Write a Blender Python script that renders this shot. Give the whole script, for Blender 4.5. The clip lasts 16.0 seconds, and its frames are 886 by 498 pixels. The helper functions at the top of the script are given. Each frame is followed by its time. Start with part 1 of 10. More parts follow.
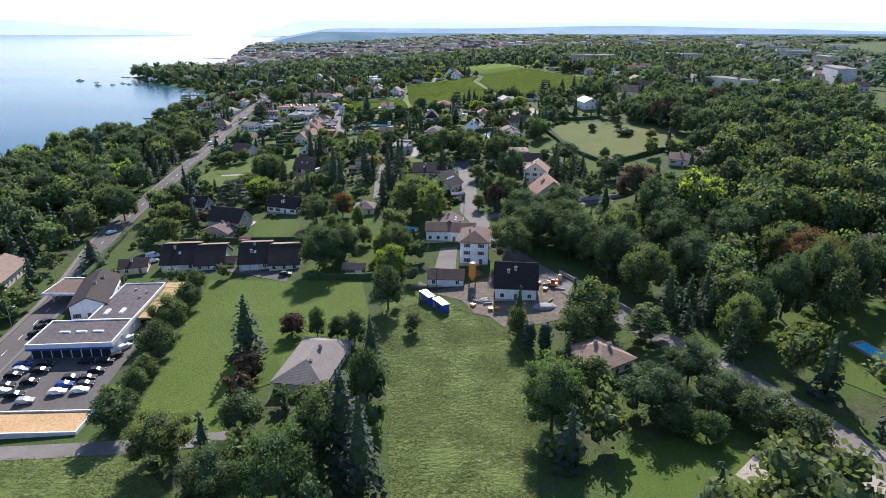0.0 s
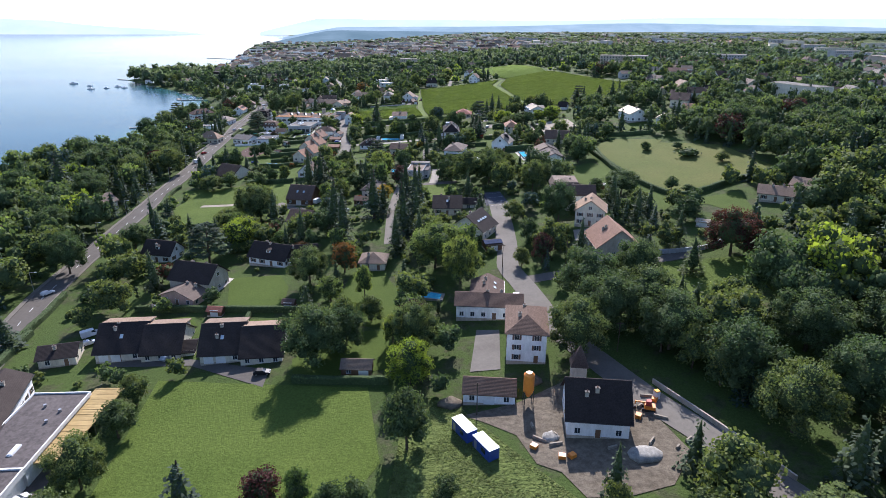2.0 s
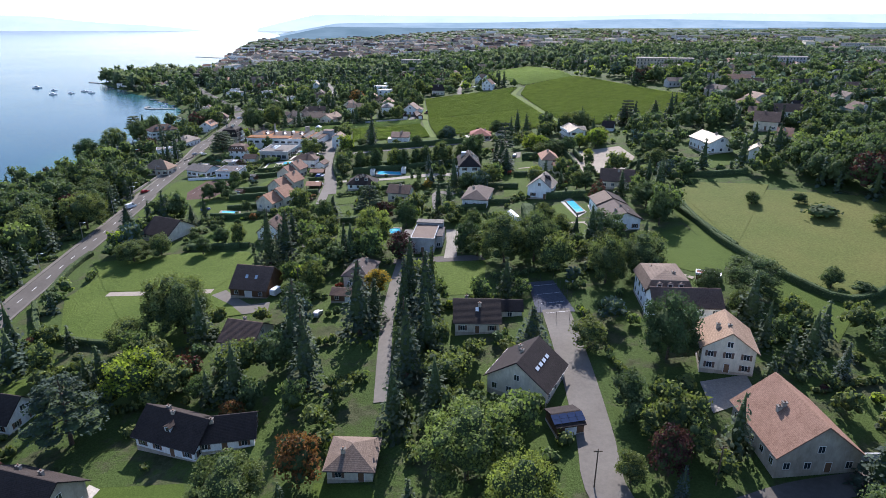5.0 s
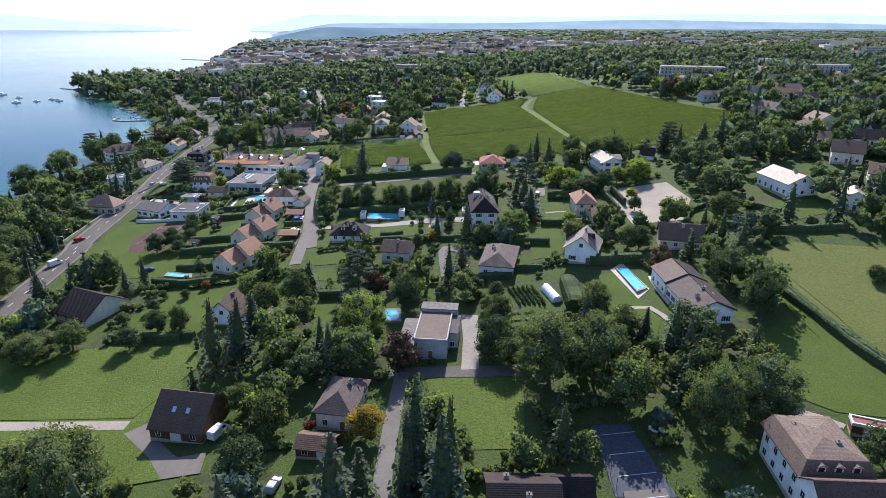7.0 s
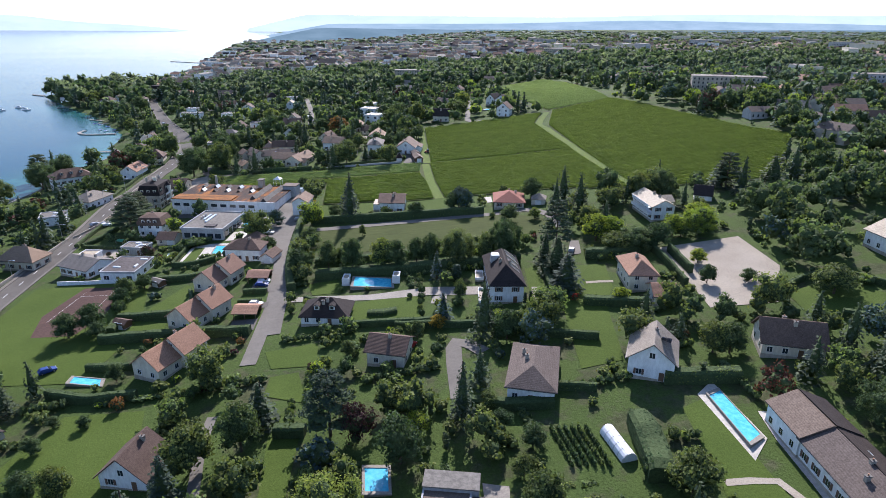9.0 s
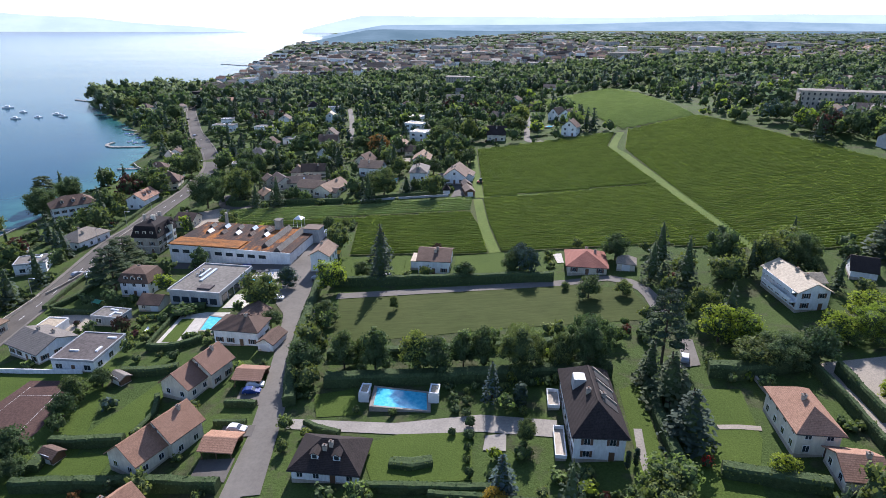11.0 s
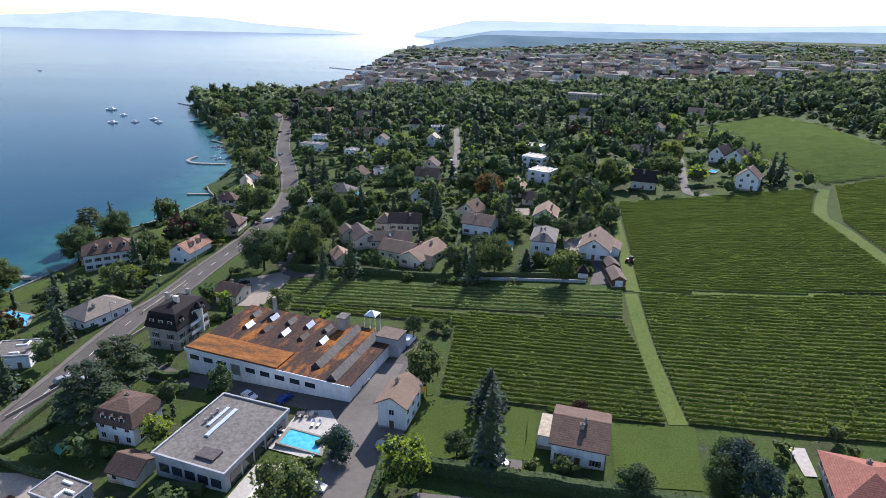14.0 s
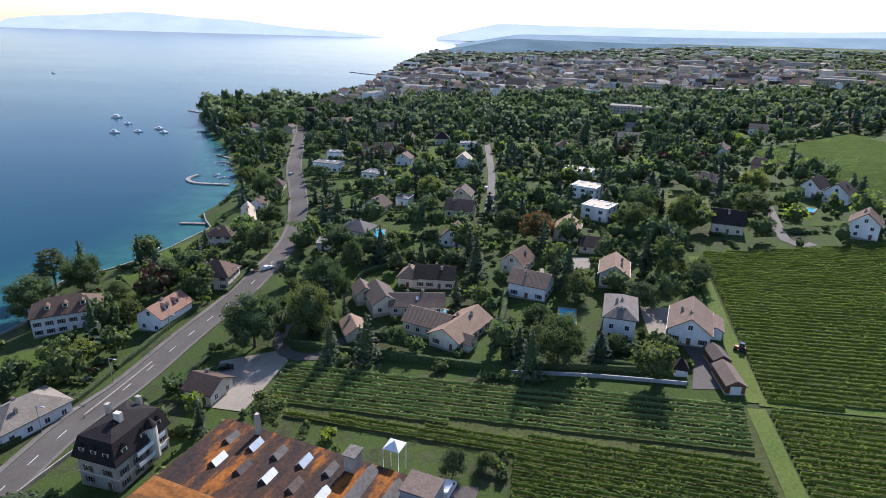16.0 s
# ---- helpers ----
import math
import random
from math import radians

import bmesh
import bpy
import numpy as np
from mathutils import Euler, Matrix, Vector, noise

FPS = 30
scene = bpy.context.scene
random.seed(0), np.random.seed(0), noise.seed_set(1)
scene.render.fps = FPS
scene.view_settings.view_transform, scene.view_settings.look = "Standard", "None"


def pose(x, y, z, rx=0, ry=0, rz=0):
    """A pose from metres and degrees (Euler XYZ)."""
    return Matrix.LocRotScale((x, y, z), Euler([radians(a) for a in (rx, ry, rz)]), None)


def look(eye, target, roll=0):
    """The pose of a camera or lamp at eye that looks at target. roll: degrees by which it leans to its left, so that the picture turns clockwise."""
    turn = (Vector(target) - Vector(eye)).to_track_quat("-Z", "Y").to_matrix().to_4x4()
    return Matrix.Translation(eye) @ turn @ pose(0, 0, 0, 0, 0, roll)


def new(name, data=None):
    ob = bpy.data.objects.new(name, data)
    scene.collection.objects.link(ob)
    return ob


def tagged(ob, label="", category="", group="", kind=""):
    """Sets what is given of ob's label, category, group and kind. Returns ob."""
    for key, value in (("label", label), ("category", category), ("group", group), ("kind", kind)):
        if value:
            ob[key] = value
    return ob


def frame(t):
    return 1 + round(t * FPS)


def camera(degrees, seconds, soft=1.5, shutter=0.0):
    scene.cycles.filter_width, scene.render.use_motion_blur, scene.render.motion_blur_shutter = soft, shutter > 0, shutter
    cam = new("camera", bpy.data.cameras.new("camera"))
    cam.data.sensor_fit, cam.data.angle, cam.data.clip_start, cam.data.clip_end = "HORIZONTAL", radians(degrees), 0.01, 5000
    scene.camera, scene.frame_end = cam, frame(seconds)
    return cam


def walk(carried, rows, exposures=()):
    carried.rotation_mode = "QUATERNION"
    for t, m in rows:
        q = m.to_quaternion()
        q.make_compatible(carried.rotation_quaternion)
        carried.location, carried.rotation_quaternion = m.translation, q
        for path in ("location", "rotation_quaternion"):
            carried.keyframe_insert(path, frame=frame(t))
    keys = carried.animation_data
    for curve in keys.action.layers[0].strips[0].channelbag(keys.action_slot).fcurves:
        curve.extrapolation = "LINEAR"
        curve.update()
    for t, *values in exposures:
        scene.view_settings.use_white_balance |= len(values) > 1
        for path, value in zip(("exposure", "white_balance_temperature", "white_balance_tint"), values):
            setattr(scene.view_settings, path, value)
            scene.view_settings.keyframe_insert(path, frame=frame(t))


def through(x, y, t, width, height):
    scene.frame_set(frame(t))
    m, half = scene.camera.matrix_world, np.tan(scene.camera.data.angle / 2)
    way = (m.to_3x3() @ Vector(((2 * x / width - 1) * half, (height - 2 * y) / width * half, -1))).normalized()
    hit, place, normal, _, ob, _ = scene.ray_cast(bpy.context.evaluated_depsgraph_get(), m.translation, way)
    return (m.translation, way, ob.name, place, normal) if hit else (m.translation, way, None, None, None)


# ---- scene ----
cam = camera(72.5, 16.0, soft=0.5)
PATH = [
    (0, (-1.726, -4.085, 82.007), (-1.604, -2.215, 81.308), 0.3),
    (0.5, (-2.344, 12.326, 81.926), (-2.231, 14.195, 81.224), 0.0),
    (1, (-3.416, 29.082, 82.05), (-3.311, 30.951, 81.348), 0.1),
    (1.5, (-4.206, 45.301, 82.036), (-4.107, 47.171, 81.332), 0.1),
    (2, (-5.15, 62.795, 82.293), (-5.059, 64.664, 81.589), 0.1),
    (2.5, (-5.591, 79.793, 82.35), (-5.504, 81.661, 81.642), -0.0),
    (3, (-5.558, 97.264, 82.548), (-5.474, 99.132, 81.837), -0.1),
    (3.5, (-5.474, 114.647, 82.314), (-5.392, 116.514, 81.601), -0.0),
    (4, (-6.027, 132.466, 82.217), (-5.943, 134.333, 81.504), 0.1),
    (4.2, (-6.161, 139.281, 82.266), (-6.077, 141.147, 81.55), 0.1),
    (6.3, (-8.673, 208.546, 84.873), (-8.578, 210.411, 84.158), 0.1),
    (6.5, (-8.899, 215.171, 85.017), (-8.8, 217.036, 84.303), 0.3),
    (7, (-9.129, 231.467, 85.577), (-9.026, 233.331, 84.861), 0.2),
    (7.5, (-9.175, 247.402, 86.114), (-9.07, 249.267, 85.397), 0.1),
    (8, (-9.126, 263.616, 86.857), (-9.016, 265.48, 86.141), 0.1),
    (8.5, (-8.572, 279.365, 87.075), (-8.46, 281.229, 86.359), 0.1),
    (8.7, (-8.349, 285.641, 87.166), (-8.238, 287.505, 86.45), 0.2),
    (10.8, (-7.48, 350.918, 89.218), (-7.507, 352.785, 88.502), -0.1),
    (11, (-7.818, 357.135, 89.266), (-7.871, 359.002, 88.551), 0.1),
    (11.5, (-9.057, 372.217, 89.111), (-9.185, 374.081, 88.398), 0.3),
    (12, (-11.048, 387.502, 89.232), (-11.239, 389.362, 88.524), 0.6),
    (12.5, (-13.607, 401.992, 89.502), (-13.835, 403.849, 88.795), 0.7),
    (13, (-16.611, 416.325, 89.978), (-16.886, 418.176, 89.273), 0.7),
    (13.5, (-20.136, 430.013, 90.395), (-20.464, 431.857, 89.69), 0.9),
    (14, (-24.157, 443.793, 90.812), (-24.521, 445.629, 90.107), 1.0),
    (14.5, (-28.159, 457.191, 90.996), (-28.544, 459.023, 90.292), 1.0),
    (15, (-32.716, 471.323, 91.065), (-33.119, 473.152, 90.363), 1.0),
    (15.5, (-37.748, 484.552, 90.98), (-38.158, 486.381, 90.281), 1.2),
    (16, (-43.108, 497.708, 90.944), (-43.53, 499.535, 90.247), 1.3),
]
walk(cam, [(t, look(eye, target, roll)) for t, eye, target, roll in PATH], exposures=[(0, 0.98, 5850, 20), (11, 0.88, 5850, 20), (14, 0.72, 5850, 20), (16, 0.7, 5850, 20)])

# ---- sky, sun and exposure ----
SUN_AZ, SUN_EL = 7.5, 35.0          # degrees clockwise from +y, degrees above the horizon
world = bpy.data.worlds.new("sky")
scene.world = world
world.use_nodes = True
nt = world.node_tree
sky = nt.nodes.new("ShaderNodeTexSky")
sky.sky_type, sky.sun_disc = "NISHITA", False
sky.sun_elevation, sky.sun_rotation = radians(SUN_EL), radians(SUN_AZ)
sky.air_density, sky.dust_density, sky.ozone_density = 1.0, 0.5, 2.0
nt.nodes["Background"].inputs[1].default_value = 0.115
nt.links.new(sky.outputs[0], nt.nodes["Background"].inputs[0])
sun_data = bpy.data.lights.new("sun", "SUN")
sun_data.energy, sun_data.angle, sun_data.color = 5.0, radians(0.6), (1.0, 0.94, 0.84)
sun_lamp = new("sun", sun_data)
_az, _el = radians(SUN_AZ), radians(SUN_EL)
sun_lamp.matrix_world = look((0, 0, 300), (-300 * math.sin(_az) * math.cos(_el), -300 * math.cos(_az) * math.cos(_el), 300 - 300 * math.sin(_el)))

# ---- the lie of the land ----
LAKE = -8.0
HILLS = [(-130, 150, -5.1), (-20, 150, -4.9), (90, 150, -4.4), (200, 150, -3.0), (-130, 270, -3.8), (-20, 270, 1.9), (90, 270, 0.7),
         (200, 270, -0.9), (-130, 390, -2.6), (-20, 390, -0.6), (90, 390, -1.0), (200, 390, 2.5), (-130, 510, -0.7), (200, 510, 6.0),
         (-130, 640, -1.1), (-20, 640, 0.5), (90, 640, -3.5), (200, 640, 6.3), (-130, 780, 3.4), (-20, 780, 0.6), (90, 780, 0.9), (200, 780, 10.2)]
SHORE_Y = [-300, 200, 460, 525, 560, 595, 647, 675, 692, 714, 752, 766, 818, 845, 922, 996, 1104, 1170, 1200, 1252, 1411, 1842, 2617, 4900]
SHORE_X = [-300, -262, -240, -224, -219, -226, -222, -240, -229, -223, -222, -238, -249, -265, -320, -384, -468, -455, -396, -393, -390, -472, -596, -880]


def shore(y):
    """The x of the lake's edge at y."""
    return float(np.interp(y, SHORE_Y, SHORE_X))


def terrain(x, y):
    """Height of the ground at x, y."""
    u = x - shore(y)
    if u < 0:
        return LAKE + max(0.9 + 0.5 * u, -4.0)
    cx, cy = min(max(x, -420), 280), min(max(y, 40), 1500)
    z = 10.14 + 0.0578 * cx + 0.0038 * (cy - 500)
    for hx, hy, h in HILLS:
        z += h * math.exp(-((cx - hx) ** 2 + (cy - hy) ** 2) / 20000)
    return min(max(z, LAKE + 1.6), LAKE + 0.9 + 0.14 * u)


# ---- materials ----
MATS = {}


def nodes_of(name):
    m = bpy.data.materials.new(name)
    m.use_nodes = True
    t = m.node_tree
    MATS[name] = m
    return m, t, t.nodes["Principled BSDF"]


def mapped(t, scale, kind="Object", stretch=(1, 1, 1)):
    co = t.nodes.new("ShaderNodeTexCoord")
    mp = t.nodes.new("ShaderNodeMapping")
    mp.inputs["Scale"].default_value = [scale * s for s in stretch]
    t.links.new(co.outputs[kind], mp.inputs[0])
    return mp.outputs[0]


def noise_tex(t, scale, detail=4.0, rough=0.6, stretch=(1, 1, 1)):
    n = t.nodes.new("ShaderNodeTexNoise")
    n.inputs["Scale"].default_value = 1.0
    n.inputs["Detail"].default_value = detail
    n.inputs["Roughness"].default_value = rough
    t.links.new(mapped(t, scale, stretch=stretch), n.inputs["Vector"])
    return n.outputs["Fac"]


def ramp(t, fac, stops):
    r = t.nodes.new("ShaderNodeValToRGB")
    while len(r.color_ramp.elements) < len(stops):
        r.color_ramp.elements.new(0.5)
    for e, (p, c) in zip(r.color_ramp.elements, stops):
        e.position, e.color = p, (*c, 1)
    t.links.new(fac, r.inputs[0])
    return r.outputs[0]


def mixed(t, fac, a, b, mode="MIX"):
    m = t.nodes.new("ShaderNodeMix")
    m.data_type, m.blend_type = "RGBA", mode
    for sock, v in ((m.inputs[0], fac), (m.inputs[6], a), (m.inputs[7], b)):
        if isinstance(v, (int, float)):
            sock.default_value = v
        elif isinstance(v, tuple):
            sock.default_value = (*v, 1)
        else:
            t.links.new(v, sock)
    return m.outputs[2]


def bumped(t, bsdf, height, strength, dist=0.05):
    b = t.nodes.new("ShaderNodeBump")
    b.inputs["Strength"].default_value, b.inputs["Distance"].default_value = strength, dist
    t.links.new(height, b.inputs["Height"])
    t.links.new(b.outputs[0], bsdf.inputs["Normal"])


def rough_mat(name, dark, light, rough=0.85, big=0.05, fine=1.5, bump=0.3, dist=0.05, stretch=(1, 1, 1), metal=0.0, patchy=0.5, tint=None, spec=0.08):
    """A matt surface: colour that drifts over metres and again over a fine grain."""
    m, t, b = nodes_of(name)
    mid = tuple((p + q) / 2 for p, q in zip(dark, light))
    coarse = ramp(t, noise_tex(t, big, 3.0), [(0.32, dark), (0.68, light)])
    grain = ramp(t, noise_tex(t, fine, 6.0, 0.75, stretch), [(0.36, tuple(0.45 * c for c in mid)), (0.64, tuple(min(1, 1.55 * c) for c in mid))])
    col = mixed(t, patchy, coarse, grain)
    if tint:
        inf = t.nodes.new("ShaderNodeObjectInfo")
        col = mixed(t, 0.55, col, ramp(t, inf.outputs["Random"], tint), "MULTIPLY")
    t.links.new(col, b.inputs["Base Color"])
    b.inputs["Roughness"].default_value, b.inputs["Metallic"].default_value = rough, metal
    b.inputs["Specular IOR Level"].default_value = spec
    if bump:
        bumped(t, b, noise_tex(t, fine, 5.0, 0.7, stretch), bump, dist)
    return m


def plain(name, colour, rough=0.5, metal=0.0, spec=0.5, coat=0.0):
    m, t, b = nodes_of(name)
    wear = ramp(t, noise_tex(t, 0.9, 4.0), [(0.3, tuple(0.82 * c for c in colour)), (0.7, colour)])
    t.links.new(wear, b.inputs["Base Color"])
    b.inputs["Roughness"].default_value, b.inputs["Metallic"].default_value = rough, metal
    b.inputs["Specular IOR Level"].default_value, b.inputs["Coat Weight"].default_value = spec, coat
    return m


def roof_mat(name, a, c, course=0.33):
    """Tiles in courses: a wave down the slope, colour that varies from patch to patch and house to house."""
    m, t, b = nodes_of(name)
    inf = t.nodes.new("ShaderNodeObjectInfo")
    big = ramp(t, noise_tex(t, 0.35, 4.0, 0.65), [(0.3, a), (0.7, c)])
    fine = ramp(t, noise_tex(t, 3.0, 3.0, 0.8), [(0.35, tuple(0.5 * k for k in a)), (0.65, tuple(1.3 * k for k in c))])
    col = mixed(t, 0.45, big, fine)
    col = mixed(t, 1.0, col, ramp(t, inf.outputs["Random"], [(0, (0.75, 0.75, 0.78)), (1, (1.15, 1.08, 1.0))]), "MULTIPLY")
    w = t.nodes.new("ShaderNodeTexWave")
    w.bands_direction = "Z"
    w.inputs["Scale"].default_value, w.inputs["Distortion"].default_value = 0.314 / (course * 0.55), 0.4
    t.links.new(mapped(t, 1.0), w.inputs["Vector"])
    col = mixed(t, 0.22, col, ramp(t, w.outputs["Fac"], [(0.0, (0.45, 0.45, 0.45)), (0.5, (1, 1, 1))]), "MULTIPLY")
    t.links.new(col, b.inputs["Base Color"])
    b.inputs["Roughness"].default_value = 0.85
    b.inputs["Specular IOR Level"].default_value = 0.12
    bumped(t, b, w.outputs["Fac"], 0.3, 0.05)
    return m


def leaf_mat(name, dark, mid, light, through=0.35, vary=1.0, glow=(1.4, 1.5, 0.85)):
    """Foliage: leaves differ singly, in clumps and from tree to tree, and let light through."""
    m = bpy.data.materials.new(name)
    m.use_nodes = True
    MATS[name] = m
    t = m.node_tree
    t.nodes.remove(t.nodes["Principled BSDF"])
    geo, inf = t.nodes.new("ShaderNodeNewGeometry"), t.nodes.new("ShaderNodeObjectInfo")
    own = ramp(t, geo.outputs["Random Per Island"], [(0.0, dark), (0.5, mid), (1.0, light)])
    clump = ramp(t, noise_tex(t, 0.14, 2.0), [(0.35, tuple((1 - 0.45 * vary) * c for c in mid)), (0.65, tuple((1 + 0.5 * vary) * c for c in mid))])
    col = mixed(t, 0.68, own, clump)
    col = mixed(t, vary, col, ramp(t, inf.outputs["Random"], [(0, (0.6, 0.72, 0.75)), (0.5, (1, 1, 1)), (1, (1.5, 1.3, 0.9))]), "MULTIPLY")
    d, tr, mx = t.nodes.new("ShaderNodeBsdfPrincipled"), t.nodes.new("ShaderNodeBsdfTranslucent"), t.nodes.new("ShaderNodeMixShader")
    d.inputs["Roughness"].default_value = 0.75
    d.inputs["Specular IOR Level"].default_value = 0.1
    t.links.new(col, d.inputs["Base Color"])
    t.links.new(mixed(t, 1.0, col, glow, "MULTIPLY"), tr.inputs[0])
    mx.inputs[0].default_value = through
    t.links.new(d.outputs[0], mx.inputs[1])
    t.links.new(tr.outputs[0], mx.inputs[2])
    t.links.new(mx.outputs[0], t.nodes["Material Output"].inputs[0])
    return m


# ground
rough_mat("ground", (0.04, 0.064, 0.017), (0.066, 0.096, 0.024), 0.95, 0.03, 1.8, 0.8, 0.3, patchy=0.42)
t, b = MATS["ground"].node_tree, MATS["ground"].node_tree.nodes["Principled BSDF"]
beds = ramp(t, noise_tex(t, 0.11, 5.0, 0.7), [(0.5, (0, 0, 0)), (0.6, (0.75, 0.75, 0.75))])
t.links.new(mixed(t, beds, b.inputs["Base Color"].links[0].from_socket, ramp(t, noise_tex(t, 0.5, 5.0, 0.75), [(0.35, (0.028, 0.034, 0.016)), (0.65, (0.09, 0.085, 0.05))])), b.inputs["Base Color"])
rough_mat("lawn", (0.049, 0.076, 0.014), (0.071, 0.102, 0.02), 0.95, 0.06, 2.6, 0.7, 0.15, patchy=0.38)
rough_mat("meadow", (0.06, 0.091, 0.0165), (0.091, 0.124, 0.0255), 0.95, 0.05, 1.5, 0.9, 0.3, patchy=0.42)
rough_mat("tall_grass", (0.072, 0.102, 0.026), (0.122, 0.146, 0.044), 0.95, 0.06, 0.7, 1.0, 0.7, stretch=(0.6, 1.4, 1))
rough_mat("dry_field", (0.072, 0.098, 0.022), (0.118, 0.118, 0.036), 0.95, 0.03, 1.5, 0.6, 0.2, patchy=0.4)
rough_mat("dry_lawn", (0.043, 0.057, 0.015), (0.062, 0.074, 0.022), 0.95, 0.05, 1.5, 0.6, 0.15, stretch=(0.06, 0.75, 1), patchy=0.32)
rough_mat("path_grass", (0.075, 0.112, 0.024), (0.115, 0.145, 0.036), 0.95, 0.05, 1.5, 0.5, 0.2, patchy=0.4)
rough_mat("vine_soil", (0.05, 0.064, 0.02), (0.078, 0.085, 0.031), 0.95, 0.03, 0.9, 0.6, 0.2)
rough_mat("soil", (0.1, 0.082, 0.06), (0.165, 0.14, 0.105), 0.95, 0.1, 0.8, 0.8, 0.3)
rough_mat("asphalt", (0.088, 0.079, 0.069), (0.128, 0.117, 0.102), 0.8, 0.06, 1.1, 0.1, 0.02, patchy=0.18, spec=0.05)
rough_mat("old_asphalt", (0.125, 0.113, 0.097), (0.178, 0.163, 0.14), 0.8, 0.08, 1.1, 0.1, 0.02, patchy=0.16, spec=0.05)
rough_mat("pavement", (0.2, 0.18, 0.15), (0.29, 0.265, 0.225), 0.8, 0.1, 2.0, 0.2, 0.02, patchy=0.3)
rough_mat("pale_paving", (0.36, 0.33, 0.28), (0.48, 0.45, 0.39), 0.8, 0.12, 1.6, 0.2, 0.02, patchy=0.3)
rough_mat("gravel", (0.24, 0.205, 0.16), (0.34, 0.3, 0.24), 0.95, 0.1, 3.0, 0.5, 0.05, patchy=0.35)
rough_mat("ochre_gravel", (0.34, 0.22, 0.1), (0.46, 0.31, 0.16), 0.95, 0.1, 2.0, 0.3, 0.05)
rough_mat("court_clay", (0.065, 0.04, 0.034), (0.1, 0.062, 0.05), 0.9, 0.1, 2.0, 0.2, 0.02)
rough_mat("court_dark", (0.055, 0.06, 0.075), (0.08, 0.085, 0.1), 0.85, 0.1, 2.0, 0.2, 0.02)
rough_mat("rock", (0.2, 0.19, 0.17), (0.34, 0.33, 0.3), 0.9, 0.3, 1.5, 0.6, 0.2)
# buildings
for key, a, c in (("white", (0.66, 0.66, 0.64), (0.8, 0.8, 0.78)), ("cream", (0.5, 0.45, 0.36), (0.64, 0.59, 0.48)), ("pink", (0.42, 0.27, 0.22), (0.52, 0.35, 0.29)),
                  ("grey", (0.3, 0.3, 0.3), (0.42, 0.42, 0.41)), ("stone", (0.3, 0.26, 0.21), (0.45, 0.4, 0.33)), ("wood", (0.09, 0.05, 0.03), (0.17, 0.1, 0.06))):
    rough_mat("wall_" + key, a, c, 0.85, 0.25, 1.4, 0.15, 0.02, patchy=0.25, stretch=(1, 1, 0.35))
roof_mat("roof_brown", (0.085, 0.058, 0.045), (0.145, 0.103, 0.082))
roof_mat("roof_dark", (0.026, 0.021, 0.02), (0.046, 0.038, 0.035))
roof_mat("roof_grey", (0.165, 0.148, 0.125), (0.25, 0.228, 0.195))
roof_mat("roof_greybrown", (0.11, 0.085, 0.07), (0.18, 0.145, 0.12))
roof_mat("roof_tan", (0.19, 0.135, 0.095), (0.3, 0.22, 0.16))
roof_mat("roof_terracotta", (0.235, 0.135, 0.09), (0.35, 0.215, 0.15))
roof_mat("roof_red", (0.2, 0.085, 0.065), (0.29, 0.13, 0.1))
rough_mat("roof_cream", (0.3, 0.245, 0.17), (0.42, 0.35, 0.25), 0.6, 0.2, 1.5, 0.15, 0.03)
rough_mat("roof_bitumen", (0.075, 0.065, 0.062), (0.12, 0.105, 0.098), 0.9, 0.15, 1.2, 0.15, 0.03)
rough_mat("roof_concrete", (0.125, 0.115, 0.1), (0.19, 0.175, 0.152), 0.9, 0.15, 1.2, 0.15, 0.03)
rough_mat("roof_ochre", (0.28, 0.2, 0.09), (0.38, 0.28, 0.13), 0.9, 0.2, 1.0, 0.2, 0.03, stretch=(0.1, 1, 1))
m, t, b = nodes_of("roof_rust")
stain = ramp(t, noise_tex(t, 0.13, 6.0, 0.72, (1.6, 0.45, 1)), [(0.40, (0.04, 0.03, 0.026)), (0.53, (0.075, 0.042, 0.028)), (0.60, (0.26, 0.095, 0.018)), (0.75, (0.34, 0.15, 0.03))])
grime = ramp(t, noise_tex(t, 1.3, 5.0, 0.75), [(0.35, (0.45, 0.45, 0.45)), (0.62, (1.15, 1.1, 1.05))])
t.links.new(mixed(t, 0.8, stain, grime, "MULTIPLY"), b.inputs["Base Color"])
b.inputs["Roughness"].default_value, b.inputs["Specular IOR Level"].default_value = 0.85, 0.12
bumped(t, b, noise_tex(t, 1.3, 5.0, 0.75), 0.25, 0.05)
m, t, b = nodes_of("roof_rust_bright")
t.links.new(mixed(t, 0.7, ramp(t, noise_tex(t, 0.22, 5.0, 0.7, (0.5, 1.6, 1)), [(0.35, (0.1, 0.055, 0.026)), (0.5, (0.24, 0.095, 0.025)), (0.72, (0.36, 0.16, 0.05))]), ramp(t, noise_tex(t, 1.6, 5.0, 0.75), [(0.35, (0.5, 0.5, 0.5)), (0.62, (1.1, 1.08, 1.05))]), "MULTIPLY"), b.inputs["Base Color"])
b.inputs["Roughness"].default_value, b.inputs["Specular IOR Level"].default_value = 0.85, 0.12
plain("trim_white", (0.72, 0.72, 0.7), 0.6)
plain("trim_dark", (0.05, 0.045, 0.04), 0.6)
plain("shutter", (0.12, 0.07, 0.05), 0.6)
plain("door_wood", (0.16, 0.09, 0.05), 0.6)
plain("garage_white", (0.7, 0.7, 0.69), 0.5)
plain("glass", (0.03, 0.04, 0.05), 0.08, spec=0.8)
plain("skylight", (0.5, 0.55, 0.58), 0.15, spec=0.8)
plain("solar", (0.02, 0.03, 0.07), 0.12, spec=0.8)
